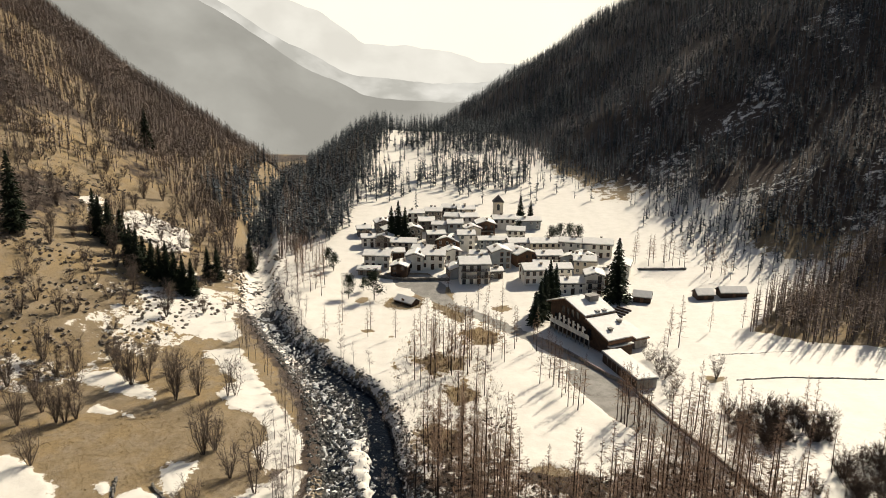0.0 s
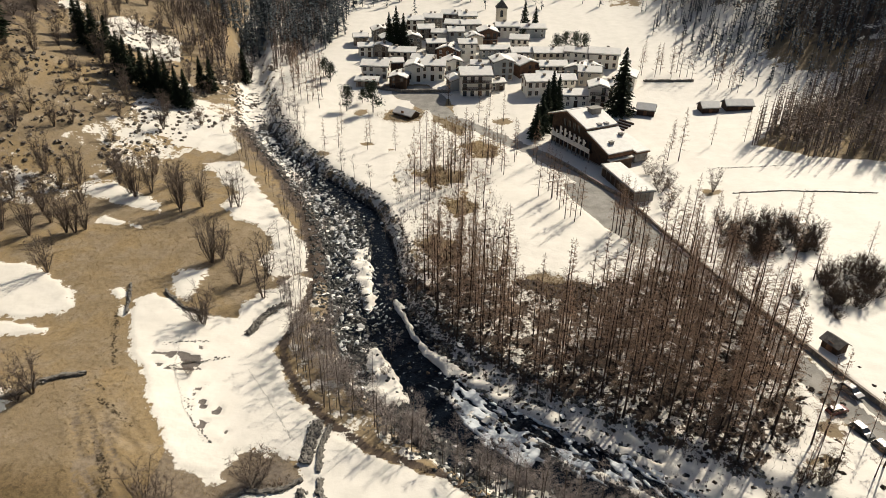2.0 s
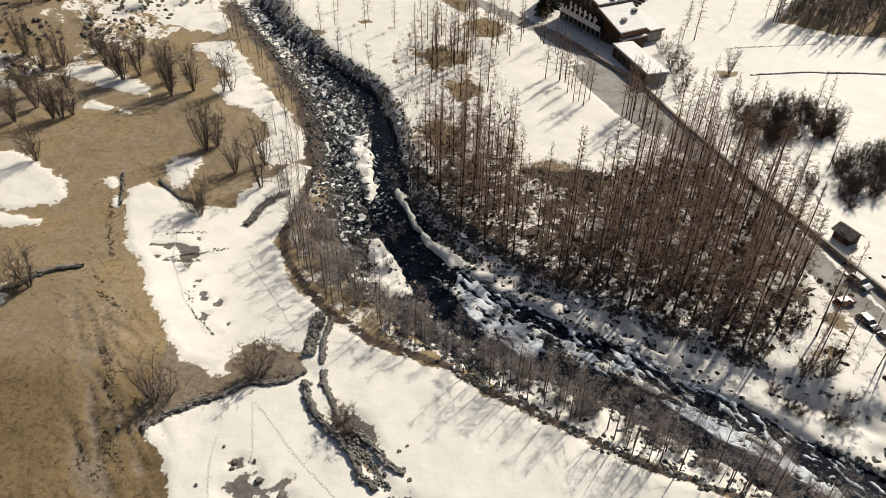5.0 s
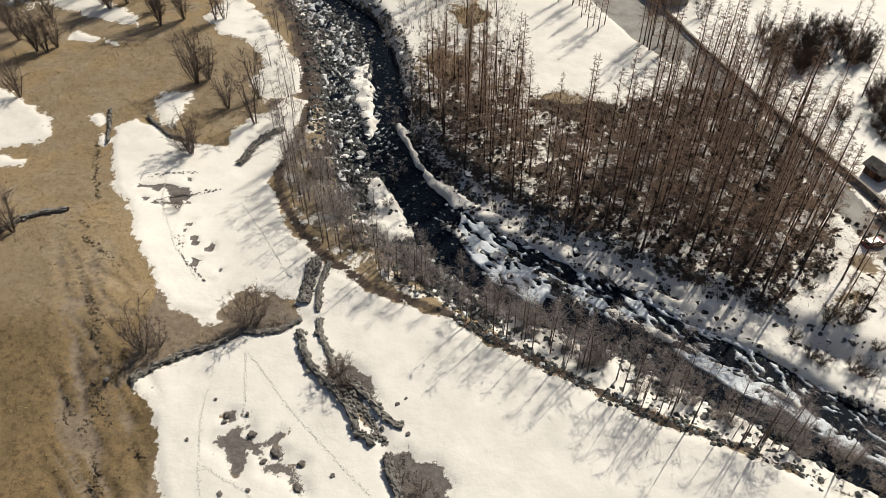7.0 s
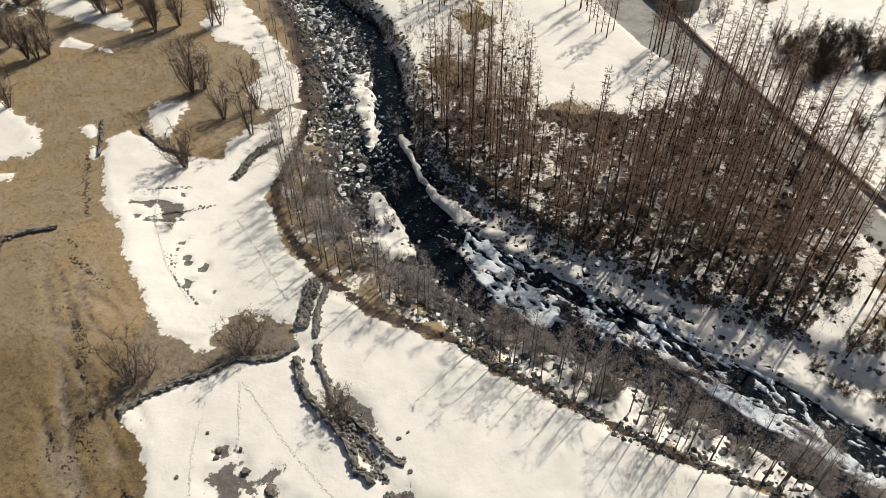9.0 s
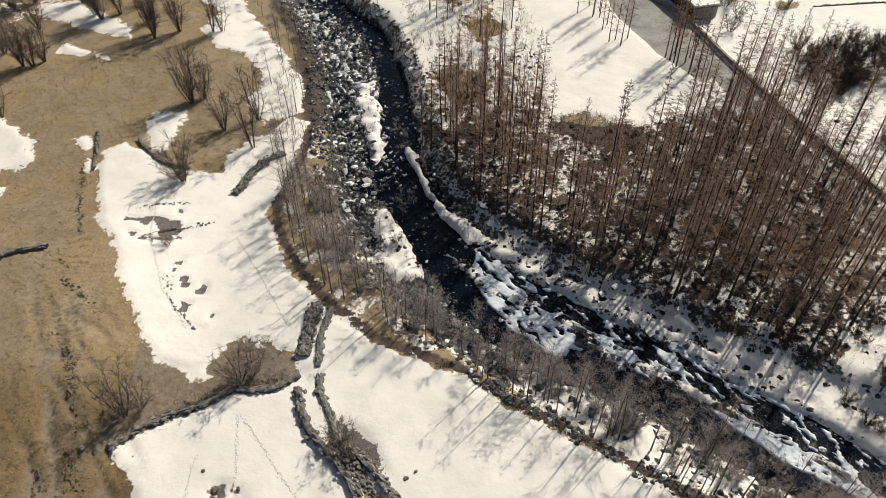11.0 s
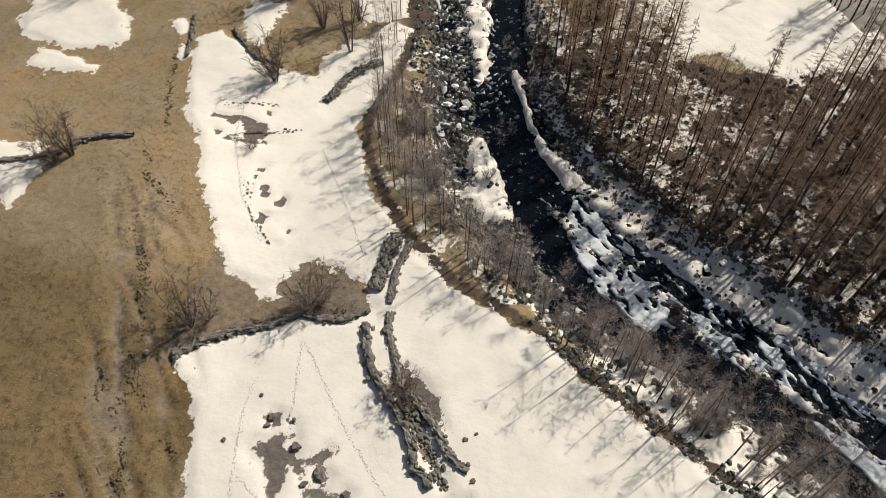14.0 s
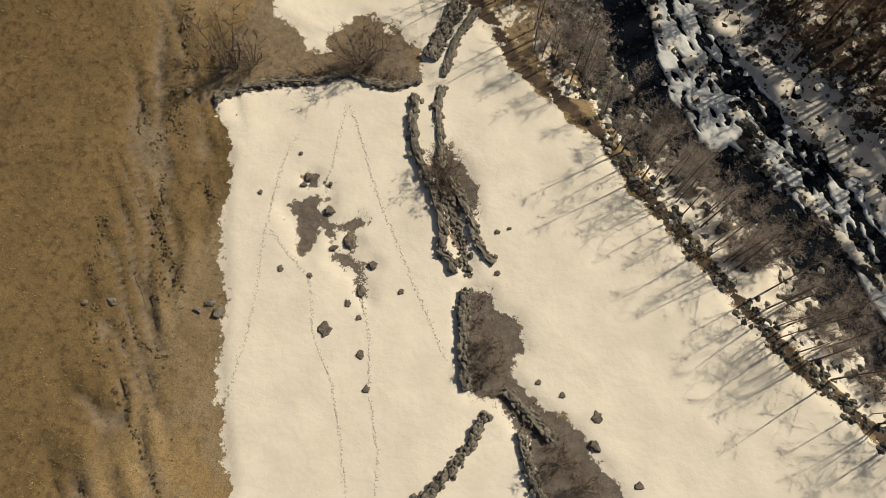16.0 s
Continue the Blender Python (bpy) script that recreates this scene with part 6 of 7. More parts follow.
spots = []
while len(spots) < 11000:
    x, y = stream_spot(rng, 36, 215, 2.6)
    if in_channel(x, y) and rng.random() < (0.85 if y < 90 else 0.5):
        continue
    if cell(SHELFY, x, y) > 0.5 and rng.random() < 0.93:
        continue
    if cell(SNOWY, x, y) > 0.2 and rng.random() < 0.8:
        continue
    spots.append((x, y))
stone_field("stream_stones", spots, (0.18, 0.85), M["river_boulder"], "countless grey stones and snow lumps in the stream bed", 3)


def flow_grid(line, lo, hi, step=0.17):
    """Places on a grid that follows a line: along S, across C, and the half width."""
    pts = []
    for p, q in zip(line[:-1], line[1:]):
        n = max(1, int(math.hypot(q[0] - p[0], q[1] - p[1]) / step))
        pts += [tuple(p[k] + (q[k] - p[k]) * i / n for k in range(3)) for i in range(n)]
    pts = np.array(pts)
    for k in range(30):
        pts[1:-1] = (pts[:-2] + pts[1:-1] * 2 + pts[2:]) / 4
    way = np.gradient(pts[:, :2], axis=0)
    way /= np.hypot(way[:, 0], way[:, 1])[:, None]
    S, C = np.meshgrid(np.arange(len(pts)) * step, np.arange(lo, hi, step), indexing="ij")
    return S, C, pts[:, 0:1] - way[:, 1:2] * C, pts[:, 1:2] + way[:, 0:1] * C, pts[:, 2:3]


def shreds(S, C, long=2.2, fine=1.0):
    """Noise drawn out along the current."""
    u, v = S + 2.4 * (fractal(S, C, 5, 1) - 0.5), C + 1.1 * (fractal(S, C, 4, 3) - 0.5)
    return 0.46 * vnoise(u / long + 0.5 * v, v + 0.12 * u, 0.5 * fine, 2) + 0.32 * vnoise(u / long - 0.35 * v, v, 0.27 * fine, 4) + 0.22 * fractal(S, C * 1.6, 6, 5, 2)


def ice_mesh(X, Y, Z, mat, label):
    r, k = X.shape
    idx = np.arange(r * k).reshape(r, k)
    F = np.stack([idx[:-1, :-1], idx[1:, :-1], idx[1:, 1:], idx[:-1, 1:]], -1).reshape(-1, 4)
    keep = Z.ravel()[F].max(1) > -2.05
    me = mesh_of("stream_ice", np.stack([X, Y, Z], -1).reshape(-1, 3).tolist(), F[keep].tolist(), mat, True)
    return tagged(new("stream_ice", me), label, "ice", kind="structure")


def lower_ice():
    """Lanes of dark water between long white shreds, and the bar of snow beside them."""
    S, C, X, Y, half = flow_grid([p for p in CHANNEL if p[0] > -5 and p[1] < 90], -9.0, 3.6)
    n = shreds(S, C)
    bar = np.interp(X, [-3, 0, 3, 6, 11, 13.5, 15, 20, 24, 28, 33, 38, 44, 58], [0.0, 0.0, 3.2, 5.6, 5.6, 3.6, 2.4, 2.2, 0.8, 2.4, 2.7, 2.2, 1.4, 2.0])
    th = np.full(X.shape, 0.535)
    th = th + 0.4 * smooth(2, -2, X) * (C > -half) + 0.04 * smooth(24, 34, X)
    on_bar = smooth(0.3, -0.9, C + half) * smooth(-0.5, 0.3, C + half + bar)
    th = th * (1 - on_bar) + on_bar * (0.33 + 0.12 * smooth(17, 24, X) * smooth(29, 25, X))
    th = th + 0.6 * smooth(0.3, -0.9, C + half + bar + 1.6 * (fractal(S, C, 2.4, 2) - 0.5))
    rim = smooth(-0.2, 0.9, C - half)
    th = th * (1 - rim) + rim * 0.38
    Z = -1.94 + np.clip(7 * (n - th), -0.5, 0.13) + 0.3 * (fractal(S, C, 2.2, 3) - 0.4) * on_bar * smooth(16, 10, X)
    Z = np.where(C > half + 1.6, Z - 0.5 * smooth(half + 1.6, half + 2.4, C), Z)
    return ice_mesh(X, Y, Z, M["shade_blue_floe"], "broken ice and snow torn into long shreds along the dark current")


def upper_ice():
    """Snow lying in scraps over the stony upper bed, the water running dark along the far bank."""
    S, C, X, Y, half = flow_grid([p for p in STREAM if 70 < p[1] < 200], -9.5, 7.5, 0.2)
    n = shreds(S, C, 1.4, 1.15)
    th = 0.585 + 0.05 * smooth(-2, 3, C) + 0.3 * smooth(1.5, 4, C) * smooth(150, 130, Y) + 0.3 * smooth(84, 78, Y) * (C > -5)
    th = th + 0.3 * smooth(92, 86, Y) * smooth(-5, -3, C) + 0.5 * smooth(half - 0.5, half + 0.8, np.abs(C)) - 0.1 * smooth(150, 170, Y)
    Z = np.maximum(-1.94, land(X, Y) + 0.05) + np.clip(6 * (n - th), -0.7, 0.16)
    Z = np.where(n - th < -0.02, -2.6, Z)
    return ice_mesh(X, Y, Z, M["scrap_snow"], "scraps of snow and ice over the stony bed of the upper stream")


M["scrap_snow"] = simple("scrap_snow", (0.55, 0.555, 0.545), (0.27, 0.275, 0.275), 0.7, 0.7, 0.5)
# blue-grey tint paints in the shade the larches cast on this ice
M["shade_blue_floe"] = simple("shade_blue_floe", (0.62, 0.645, 0.66), (0.5, 0.535, 0.56), 0.9, 0.6, 0.4, where="Object")
lower_ice()
upper_ice()
M["scree_stone"] = simple("scree_stone", (0.22, 0.185, 0.145), (0.125, 0.105, 0.082), 0.6, 0.9, 0.3)
spots = [(x, y) for x, y in wood_places(9000, -170, -56, 128, 240, lambda x, y, q: (toe_left(y) - x > -6) & (toe_left(y) - x < 75) & (fractal(x, y, 12, 2) > 0.46), 12)]
stone_field("scree", spots, (0.2, 1.5), M["scree_stone"], "boulders and scree among grass and snow on the alp", 4)
M["forest_clod"] = simple("forest_debris", (0.05, 0.038, 0.028), (0.03, 0.023, 0.018), 2.0, 0.95, 0.3)
spots = [(x, y) for x, y in wood_places(6400, -12, 62, 54, 125, lambda x, y, q: (inside(x, y, FOREST) > -1) | (inside(x, y, FOREST) > -6) & (fractal(x, y, 4, 4) > 0.56) & (y < 86), 13)]
stone_field("wood_debris", spots, (0.2, 0.9), M["forest_clod"], "stumps, stones and dark litter under the larches", 5)
spots = [(x, y) for x, y in wood_places(500, 40, 75, 48, 112, lambda x, y, q: (line_dist(x, y, ROAD)[0] > 4) & (line_dist(x, y, ROAD)[0] < 13) & (fractal(x, y, 8, 3) > 0.5), 14)]
stone_field("roadside_rubble", spots, (0.3, 1.3), M["forest_clod"], "dark rubble and stumps beside the road", 6)
for x, y, s in ((-32.1, 27.8, 0.75), (-25.5, 29.9, 0.55), (-23.7, 30.4, 0.9), (-34, 26.9, 0.5), (-24.8, 30.9, 0.7), (-35, 47.3, 0.6), (-30.6, 47.2, 0.5)):
    ob = new("field_stone", WALL_STONES[int(s * 20) % 8])
    ob.matrix_world = Matrix.LocRotScale((x, y, ground_z(x, y) + 0.15 * s), Euler((0.2, 0.1, x)), (s * 1.3, s, s))
    tagged(ob, "pale stone lying on the dry meadow", "stone", "stones on the meadow")

# clods along the eroded edges on the meadow
spots = []
for ln in ([(-45.4, 67.9), (-42, 65.5), (-38.6, 62.9)], [(-47, 72), (-44.5, 68)], [(-36.6, 47.2), (-34.3, 44.5), (-35.5, 41.8), (-31.7, 35.8)], [(-35.7, 44.9), (-32.1, 41.5), (-28.7, 39.1)], [(-34.7, 41.3), (-31, 34), (-28, 28.4)], [(-33, 36), (-27.2, 30.8)],
           [(-33.5, 27), (-31.4, 24), (-29.1, 21.8), (-25.7, 19.3), (-21.1, 15.6)], [(-30.9, 26.5), (-28, 25.6), (-25.6, 25)], [(-40, 58), (-37, 52)], [(-43, 62), (-39, 55), (-36, 49)], [(-52, 90), (-49, 82), (-46, 75)], [(-36, 34), (-34, 28)], [(-38, 45), (-36, 38)]):
    for a, b, c in walk_line(ln, 0.1):
        if vnoise(np.array([a]), np.array([b]), 1.6, 1)[0] > 0.3:
            spots.append((a + rng.gauss(0, 0.22), b + rng.gauss(0, 0.22)))
M["clod"] = simple("turf_clod", (0.145, 0.112, 0.068), (0.095, 0.073, 0.046), 2.0, 0.95, 0.4)
stone_field("turf_edges", spots, (0.1, 0.38), M["clod"], "broken dark turf edges of small gullies", 9)
spots = wood_places(4200, -52, -18, 10, 98, lambda x, y, q: (np.abs(x - np.interp(y, [10, 30, 50, 75, 95], [-25, -31, -36, -48, -56])) < 7 * q + 1), 41)
stone_field("loose_clods", spots, (0.06, 0.22), M["clod"], "loose clods of soil on the trampled turf", 10)

# thawed lumps of turf poking through the snow
M["turf"] = simple("bare_turf", (0.18, 0.158, 0.14), (0.11, 0.096, 0.086), 3.5, 0.95, 0.8)
for i, (x, y, s) in enumerate(((-21.9, 44.4, 0.7), (-20.6, 35.8, 0.6), (-18, 36.2, 0.5), (-14.8, 32.4, 1.2), (-13.4, 39.1, 0.7), (-10.2, 37.8, 0.5), (-11.2, 31.6, 0.7), (-9.6, 29.2, 0.7), (5.4, 34.8, 0.6), (8.6, 34.2, 1.0), (9.1, 32, 0.8), (13.3, 30.4, 0.7), (-4.5, 45.9, 0.5),
                               (-25.3, 41.5, 0.45), (-23.6, 46.2, 0.4), (-18.9, 42.2, 0.8), (-13.3, 36.5, 0.8), (-16.1, 40.3, 1.0), (-22.1, 43.6, 0.5), (-19.9, 44.6, 0.35), (-14, 35.2, 0.6), (-12.6, 34.4, 0.5), (-17.2, 39.2, 0.6), (-3.6, 46.6, 0.35), (-3.2, 42.4, 0.5), (3.2, 35, 0.5))):
    r = random.Random(i)
    q = Soup()
    ring = [(math.cos(k * 0.5236) * r.uniform(0.6, 1.15), math.sin(k * 0.5236) * r.uniform(0.45, 1.0)) for k in range(12)]
    q.v = [Vector((a * s * 0.75, b * s * 0.75, -0.1)) for a, b in ring] + [Vector((a * s * 0.5, b * s * 0.5, 0.1 + r.uniform(0, 0.1))) for a, b in ring] + [Vector((0, 0, 0.16))]
    q.f = [(k, (k + 1) % 12, 12 + (k + 1) % 12, 12 + k) for k in range(12)] + [(12 + k, 12 + (k + 1) % 12, 24) for k in range(12)]
    q.s = [0] * 24
    ob = new("turf_hummock", q.mesh("turf_hummock", M["turf"]))
    ob.matrix_world = Matrix.LocRotScale((x, y, ground_z(x, y) + 0.2), Euler((0, 0, r.uniform(0, 6))), None)
    tagged(ob, "bare brown turf hummock thawed out of the snow", "hummock", "thawed hummocks")

# trodden trails over the snow: lumps greyed for dirt and the dents' shade
M["trodden"] = simple("trodden_shade_snow", (0.58, 0.55, 0.5), (0.44, 0.42, 0.38), 4.0, 0.9, 0.3)
TRAILS = [[(-24.7, 48), (-24.7, 44.4), (-24.1, 41.6), (-23.1, 37.5), (-21.6, 33.1), (-20.7, 29.8), (-20.2, 26.4), (-19.7, 23.7)], [(-21.8, 52.2), (-21, 48.8), (-20.4, 45.5), (-20, 43.9)], [(-21.5, 52.3), (-18, 48.2), (-16, 45.6), (-13.5, 43), (-9.7, 39.1), (-7, 36.4), (-4.4, 33.8)],
          [(-23, 38.6), (-17.8, 35.8), (-15.7, 31.8), (-12.4, 28.6), (-9.9, 24.8), (-7.7, 21)], [(-13.8, 37.4), (-11.1, 33.2), (-9.2, 28.9), (-6.8, 25.1), (-5.6, 21.9)], [(-40, 85), (-38, 76), (-34, 68), (-30, 63)], [(-28, 78), (-24, 72), (-19, 64)]]
spots = []
for tr in TRAILS:
    spots += [(a + rng.gauss(0, 0.09), b + rng.gauss(0, 0.09)) for a, b, c in walk_line(tr, 0.1) if rng.random() < 0.85]
q = Soup()
for x, y in spots:
    z = ground_z(x, y) + 0.225
    a = rng.uniform(0, 6.28)
    k = len(q.v)
    q.v += [Vector((x + math.cos(a + j * 1.047) * 0.075 * rng.uniform(0.4, 1.4), y + math.sin(a + j * 1.047) * 0.075, z)) for j in range(6)] + [Vector((x, y, z + 0.05))]
    for j in range(6):
        q.f.append((k + j, k + (j + 1) % 6, k + 6))
        q.s.append(0)
tagged(new("animal_tracks", q.mesh("animal_tracks", M["trodden"])), "lines of tracks trodden across the snow", "tracks", kind="stuff")

# dry grass and bank brush
M["straw"] = simple("dry_straw", (0.3, 0.215, 0.1), (0.19, 0.13, 0.06), 0.4, 0.9, 0)
M["brush"] = simple("dead_brush", (0.14, 0.092, 0.06), (0.075, 0.052, 0.037), 0.8, 0.9, 0)


def blades(name, spots, length, width, mat, label, seed, per=3, sway=0.6):
    r = np.random.RandomState(seed)
    p = np.repeat(np.asarray(spots, float), per, 0)
    p = p + r.normal(0, 0.12, p.shape)
    k = len(p)
    z = land(p[:, 0], p[:, 1])
    a = r.rand(k) * 6.28
    h = length * (0.5 + 0.8 * r.rand(k))
    lean = r.normal(0, sway, (k, 2)) * h[:, None]
    side = np.stack([np.cos(a), np.sin(a), 0 * a], 1) * width
    foot = np.stack([p[:, 0], p[:, 1], z - 0.02], 1)
    tip = foot + np.stack([lean[:, 0], lean[:, 1], h], 1)
    V = np.concatenate([foot - side, foot + side, tip])
    F = np.stack([np.arange(k), np.arange(k) + k, np.arange(k) + 2 * k], 1)
    return tagged(new(name, mesh_of(name, V.tolist(), F.tolist(), mat)), label, "grass", kind="stuff")


def on_meadow(x, y, q):
    s = inside(x, y, MEADOW_SNOW)
    for k in SNOW_PATCHES:
        s = np.maximum(s, inside(x, y, k))
    return (s < 0.1) & (x < -15) & (q < 0.35 + fractal(x, y, 5, 2)) & (line_dist(x, y, STREAM)[0] > 9)


blades("dry_grass", wood_places(26000, -75, -14, 8, 120, on_meadow, 21), 0.22, 0.03, M["straw"], "dry yellow grass tufts on the meadow", 22, 3)
blades("bank_brush", wood_places(4200, -30, 45, 34, 104, lambda x, y, q: (inside(x, y, MEADOW_SNOW) < 0.2) & (inside(x, y, MEADOW_SNOW) > -2.6) & (x - np.interp(y, [36, 50, 60, 70, 85, 104], [34, 10, -5, -16, -25, -26]) > -1.5), 23), 0.55, 0.035, M["brush"], "dead brown bracken along the stream bank", 24, 4)
M["golden"] = simple("golden_grass", (0.36, 0.25, 0.12), (0.24, 0.155, 0.075), 0.3, 0.9, 0)
blades("wood_undergrowth", wood_places(12000, -12, 60, 58, 175, lambda x, y, q: (inside(x, y, FOREST) > -2.5) & (q < 0.3 + fractal(x, y, 7, 1)), 25), 0.6, 0.035, M["brush"], "dead brown undergrowth beneath the larches", 26, 4)
blades("golden_tufts", wood_places(14000, -21, 28, 95, 202, lambda x, y, q: np.max([inside(x, y, g) for g in GOLDEN], 0) > -0.8, 45), 0.6, 0.035, M["golden"], "golden dry grass in patches thawed out of the snow", 46, 4)
blades("wood_saplings", wood_places(2600, -10, 58, 60, 170, lambda x, y, q: (inside(x, y, FOREST) > 0) & (q < fractal(x, y, 10, 3) * 1.1), 35), 2.3, 0.028, M["brush"], "bare brown saplings and brushwood under the larches", 36, 9, 0.28)
blades("wall_weeds", [(x + rng.gauss(0, 0.5), y + rng.gauss(0, 0.5)) for ln in ([(-13, 52), (-10, 49), (-7, 46), (-5, 43)], [(-4, 40), (-3, 36), (-1, 33), (4, 32), (9, 29)], [(-32, 49), (-26, 54), (-18, 57)]) for x, y, c in walk_line(ln, 0.06)], 0.4, 0.03, M["brush"], "dead weeds between the collapsed walls", 27, 3)


# ---- the car and signs by the road ----
def car(x, y, yaw, paint, label, size=1.0, snowy=False):
    """A small hatchback; its nose looks along +x before it is turned."""
    root = new("car")
    root.matrix_world = Matrix.LocRotScale((x, y, ground_z(x, y) - 0.03), Euler((0, 0, radians(yaw))), (size, size, size))
    b = Soup()
    for y0, y1, k in ((-0.8, 0.8, 1.0), (-0.84, 0.84, 0.0)):
        top = [(2.0, 0.78), (1.2, 0.95), (-1.9, 1.0)] if k else [(2.06, 0.66), (1.2, 0.72), (-2.02, 0.74)]
        b.prism([(-2.04, y0, 0.3), (2.04, y0, 0.3)] + [(u, y0, z) for u, z in top], (0, y1 - y0, 0))
    part("body", b.mesh("body", paint), root)
    c = Soup()
    lo, hi = [(1.05, 0.74), (-1.9, 0.74)], [(0.35, 0.6), (-1.55, 0.6)]
    c.v = [Vector((u, sg * v, 0.93)) for u, v in lo for sg in (-1, 1)] + [Vector((u, sg * v, 1.42)) for u, v in hi for sg in (-1, 1)]
    c.f = [(0, 1, 5, 4), (1, 3, 7, 5), (3, 2, 6, 7), (2, 0, 4, 6), (4, 5, 7, 6)]
    c.s = [0] * 5
    part("cabin", c.mesh("cabin", M["pane"]), root, "dark glazed cabin")
    s = Soup()
    s.box(-1.58, -0.62, 1.425, 0.38, 0.62, 1.48)
    roof = part("roof", s.mesh("roof", paint), root)
    if snowy:
        s = Soup()
        s.box(-1.5, -0.56, 1.485, 0.3, 0.56, 1.58)
        part("snow_cover", s.mesh("snow_cover", M["roof_snow"]), roof, "white layer of snow")
    for wx in (-1.28, 1.28):
        for wy in (-0.78, 0.78):
            w = Soup()
            w.tube([(wx, wy - 0.1, 0.32), (wx, wy + 0.1, 0.32)], [0.32, 0.32], 14)
            wh = part("wheel", w.mesh("wheel", M["pane"]), root)
            h = Soup()
            h.tube([(wx, wy - 0.115, 0.32), (wx, wy + 0.115, 0.32)], [0.18, 0.18], 10)
            part("rim", h.mesh("rim", M["steel"]), wh)
    for wy in (-0.6, 0.6):
        s = Soup()
        s.box(2.0, wy - 0.16, 0.58, 2.08, wy + 0.16, 0.7)
        part("headlight", s.mesh("headlight", M["steel"]), root)
    return tagged(root, label, "car", "cars by the road")


GREY_PAINT = simple("grey_car_paint", (0.16, 0.16, 0.17), (0.13, 0.13, 0.14), 1.0, 0.35, 0, spec=0.5)
RED_PAINT = simple("red_car_paint", (0.16, 0.022, 0.02), (0.11, 0.016, 0.015), 1.0, 0.35, 0, spec=0.5)
DARK_PAINT = simple("dark_car_paint", (0.03, 0.034, 0.036), (0.02, 0.022, 0.025), 1.0, 0.35, 0, spec=0.5)
car(58.6, 74.6, -66, GREY_PAINT, "small grey car with a snow-covered roof on the road", 0.85, True)
car(54.7, 70.6, 20, RED_PAINT, "dark red car parked beside the road", 0.75)
car(56.2, 66.8, -70, DARK_PAINT, "dark car parked at the edge of the road", 0.78)
car(57.4, 63.4, -70, DARK_PAINT, "dark car parked at the edge of the road", 0.78)
shed("roadside_hut", 60.9, 84.6, 2.8, 2.2, 1.7, -66, "small dark hut with a sloping roof beside the road wall", False)
random.seed(77)


# ---- distance ----


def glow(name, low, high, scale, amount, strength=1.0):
    """Far slopes and sky: haze painted as light of their own, with faint streaks."""
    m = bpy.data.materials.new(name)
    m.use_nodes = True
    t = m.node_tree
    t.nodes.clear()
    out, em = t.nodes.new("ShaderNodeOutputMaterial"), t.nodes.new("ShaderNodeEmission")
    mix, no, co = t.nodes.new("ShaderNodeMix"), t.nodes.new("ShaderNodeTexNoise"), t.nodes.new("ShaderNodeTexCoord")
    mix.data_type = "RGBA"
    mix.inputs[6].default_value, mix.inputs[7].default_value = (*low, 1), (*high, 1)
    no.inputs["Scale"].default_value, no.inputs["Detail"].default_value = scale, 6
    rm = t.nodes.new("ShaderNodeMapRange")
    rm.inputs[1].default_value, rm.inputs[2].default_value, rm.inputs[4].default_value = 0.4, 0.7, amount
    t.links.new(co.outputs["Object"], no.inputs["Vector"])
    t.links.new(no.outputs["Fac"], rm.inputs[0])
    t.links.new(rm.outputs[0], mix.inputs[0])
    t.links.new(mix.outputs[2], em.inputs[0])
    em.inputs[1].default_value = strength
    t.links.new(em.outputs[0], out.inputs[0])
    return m


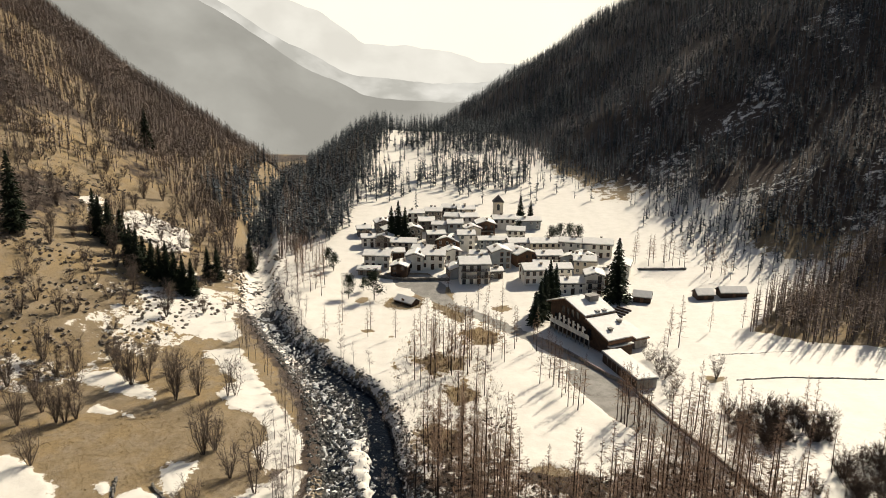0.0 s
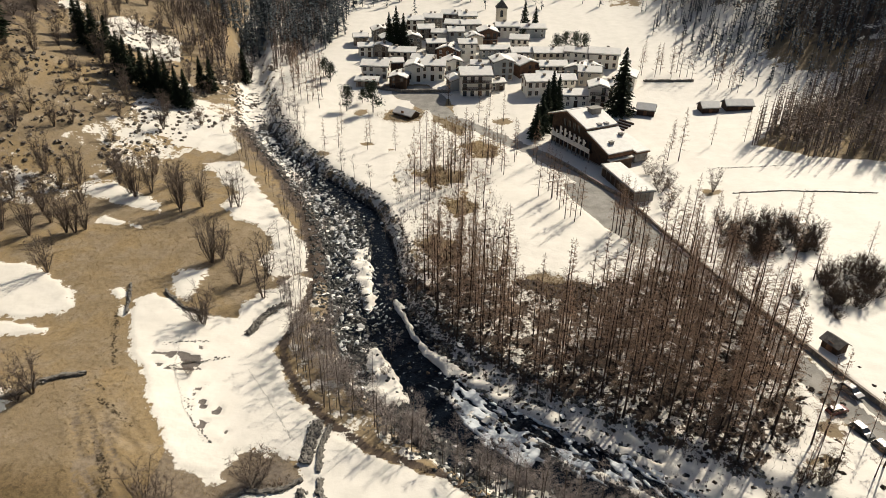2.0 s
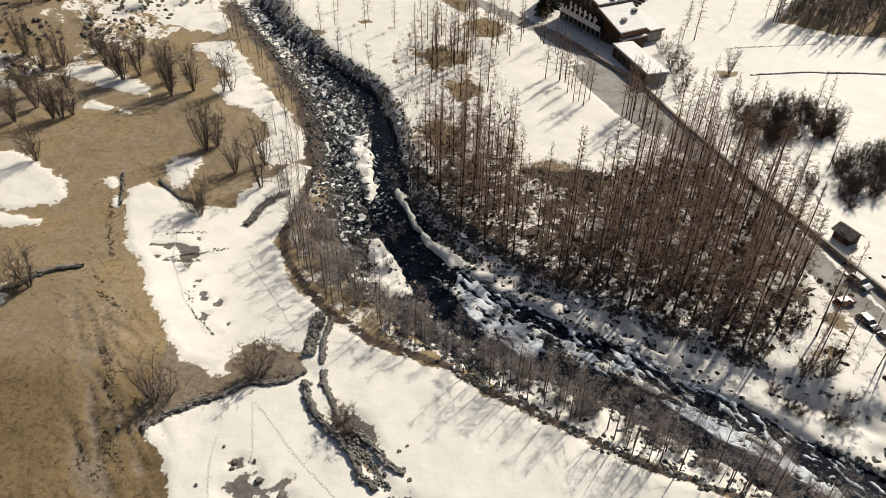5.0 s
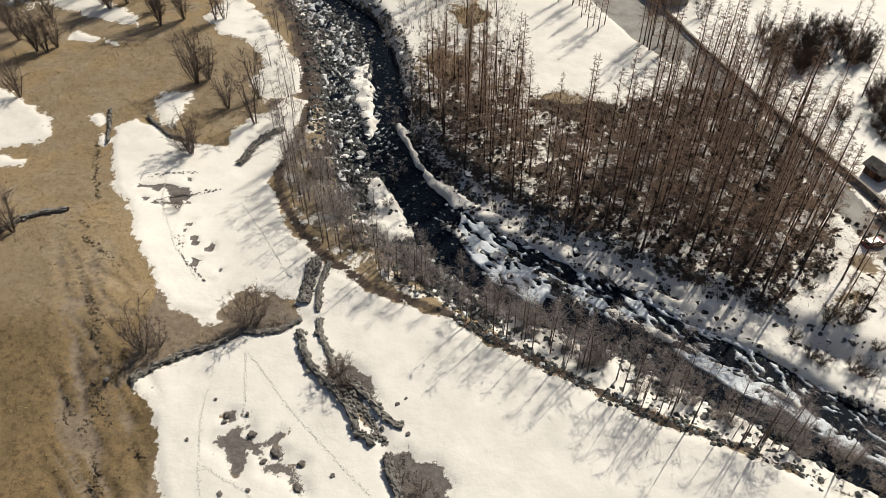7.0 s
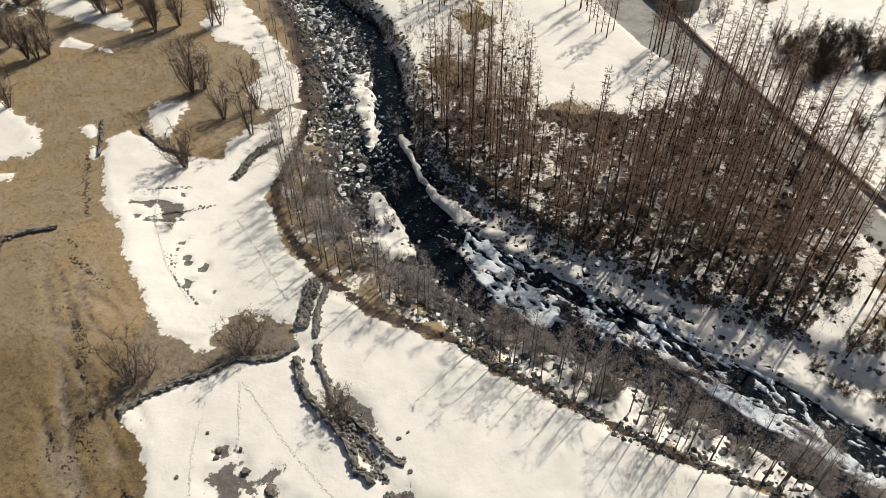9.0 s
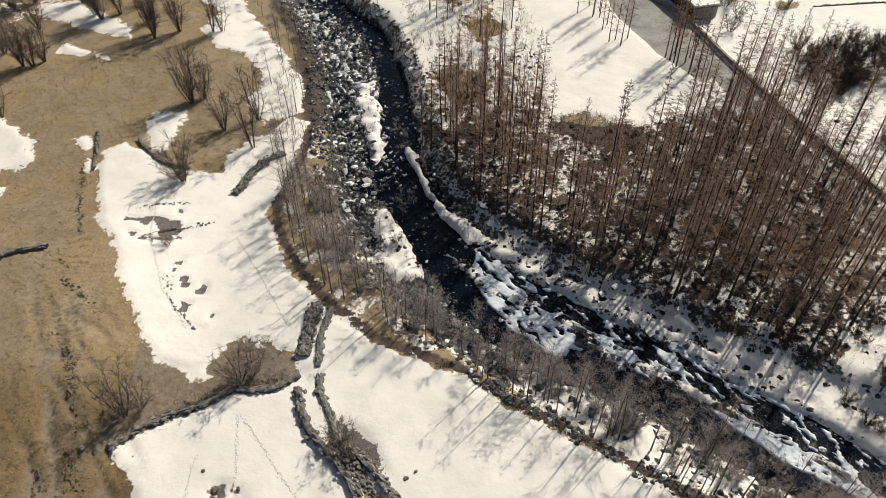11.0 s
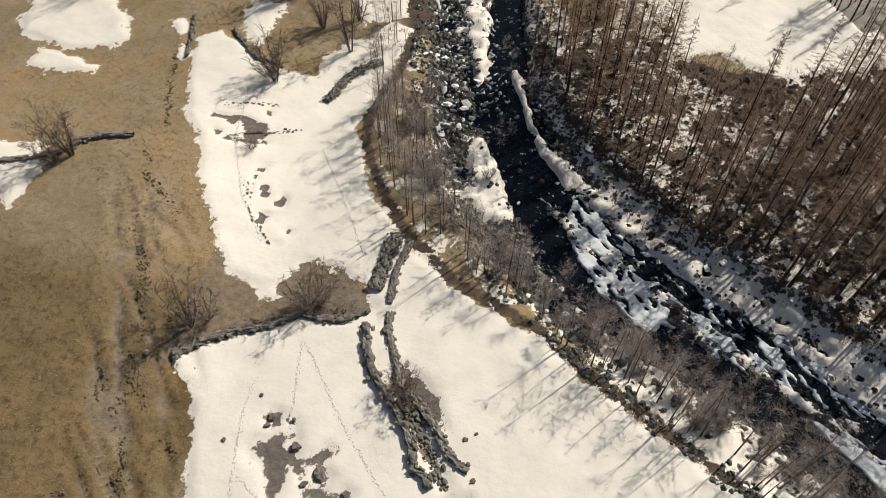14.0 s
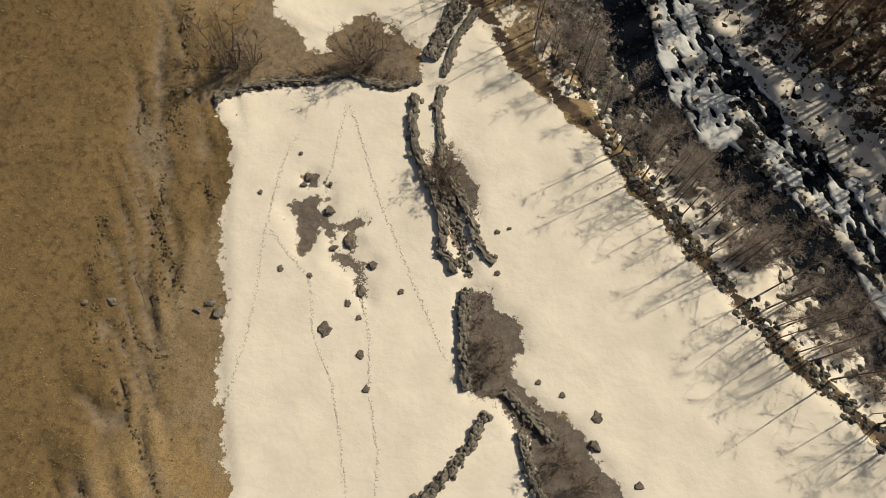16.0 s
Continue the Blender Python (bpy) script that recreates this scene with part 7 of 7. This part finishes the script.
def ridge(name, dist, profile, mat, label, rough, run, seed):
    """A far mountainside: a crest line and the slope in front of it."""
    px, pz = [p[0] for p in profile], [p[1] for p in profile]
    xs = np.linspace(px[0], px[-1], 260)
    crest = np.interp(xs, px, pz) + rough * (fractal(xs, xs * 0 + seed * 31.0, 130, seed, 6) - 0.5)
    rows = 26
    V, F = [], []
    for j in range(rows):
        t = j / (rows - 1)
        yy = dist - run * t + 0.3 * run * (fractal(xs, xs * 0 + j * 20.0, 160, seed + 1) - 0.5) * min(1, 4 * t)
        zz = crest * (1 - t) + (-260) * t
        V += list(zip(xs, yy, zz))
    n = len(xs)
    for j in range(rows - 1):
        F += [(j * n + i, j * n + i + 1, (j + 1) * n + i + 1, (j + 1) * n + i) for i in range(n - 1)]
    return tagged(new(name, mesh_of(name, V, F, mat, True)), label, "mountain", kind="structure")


# haze is put into the glow, brighter with each farther ridge
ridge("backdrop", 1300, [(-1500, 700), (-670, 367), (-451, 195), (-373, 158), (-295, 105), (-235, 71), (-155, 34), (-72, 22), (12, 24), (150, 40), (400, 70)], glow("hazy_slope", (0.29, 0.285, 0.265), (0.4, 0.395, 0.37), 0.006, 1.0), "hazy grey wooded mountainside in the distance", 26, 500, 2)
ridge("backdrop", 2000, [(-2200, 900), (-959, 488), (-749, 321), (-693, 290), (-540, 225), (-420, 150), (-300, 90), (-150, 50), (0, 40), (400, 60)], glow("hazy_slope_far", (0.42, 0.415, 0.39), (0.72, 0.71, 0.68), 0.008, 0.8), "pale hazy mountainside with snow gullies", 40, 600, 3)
ridge("backdrop", 2800, [(-3200, 1100), (-1240, 638), (-773, 406), (-668, 371), (-498, 307), (-392, 236), (-328, 185), (-198, 186), (-67, 177), (20, 167), (130, 122), (239, 110), (370, 116), (564, 172), (1095, 281), (2500, 500)], glow("hazy_range", (0.62, 0.605, 0.565), (0.74, 0.725, 0.68), 0.004, 1.0), "pale far mountain range in sunlit haze", 46, 700, 4)
# bright hazy sky behind the mountains
xs = np.linspace(-4200, 4200, 30)
V = [(x, 4300 - 0.00006 * x * x, z) for z in (-400, 300, 900, 1500) for x in xs]
F = [(j * 30 + i, j * 30 + i + 1, (j + 1) * 30 + i + 1, (j + 1) * 30 + i) for j in range(3) for i in range(29)]
tagged(new("backdrop", mesh_of("backdrop", V, F, glow("hazy_sky", (0.93, 0.87, 0.75), (0.95, 0.9, 0.79), 0.001, 1.0))), "bright cream sky in haze above the valley", "sky", kind="structure")
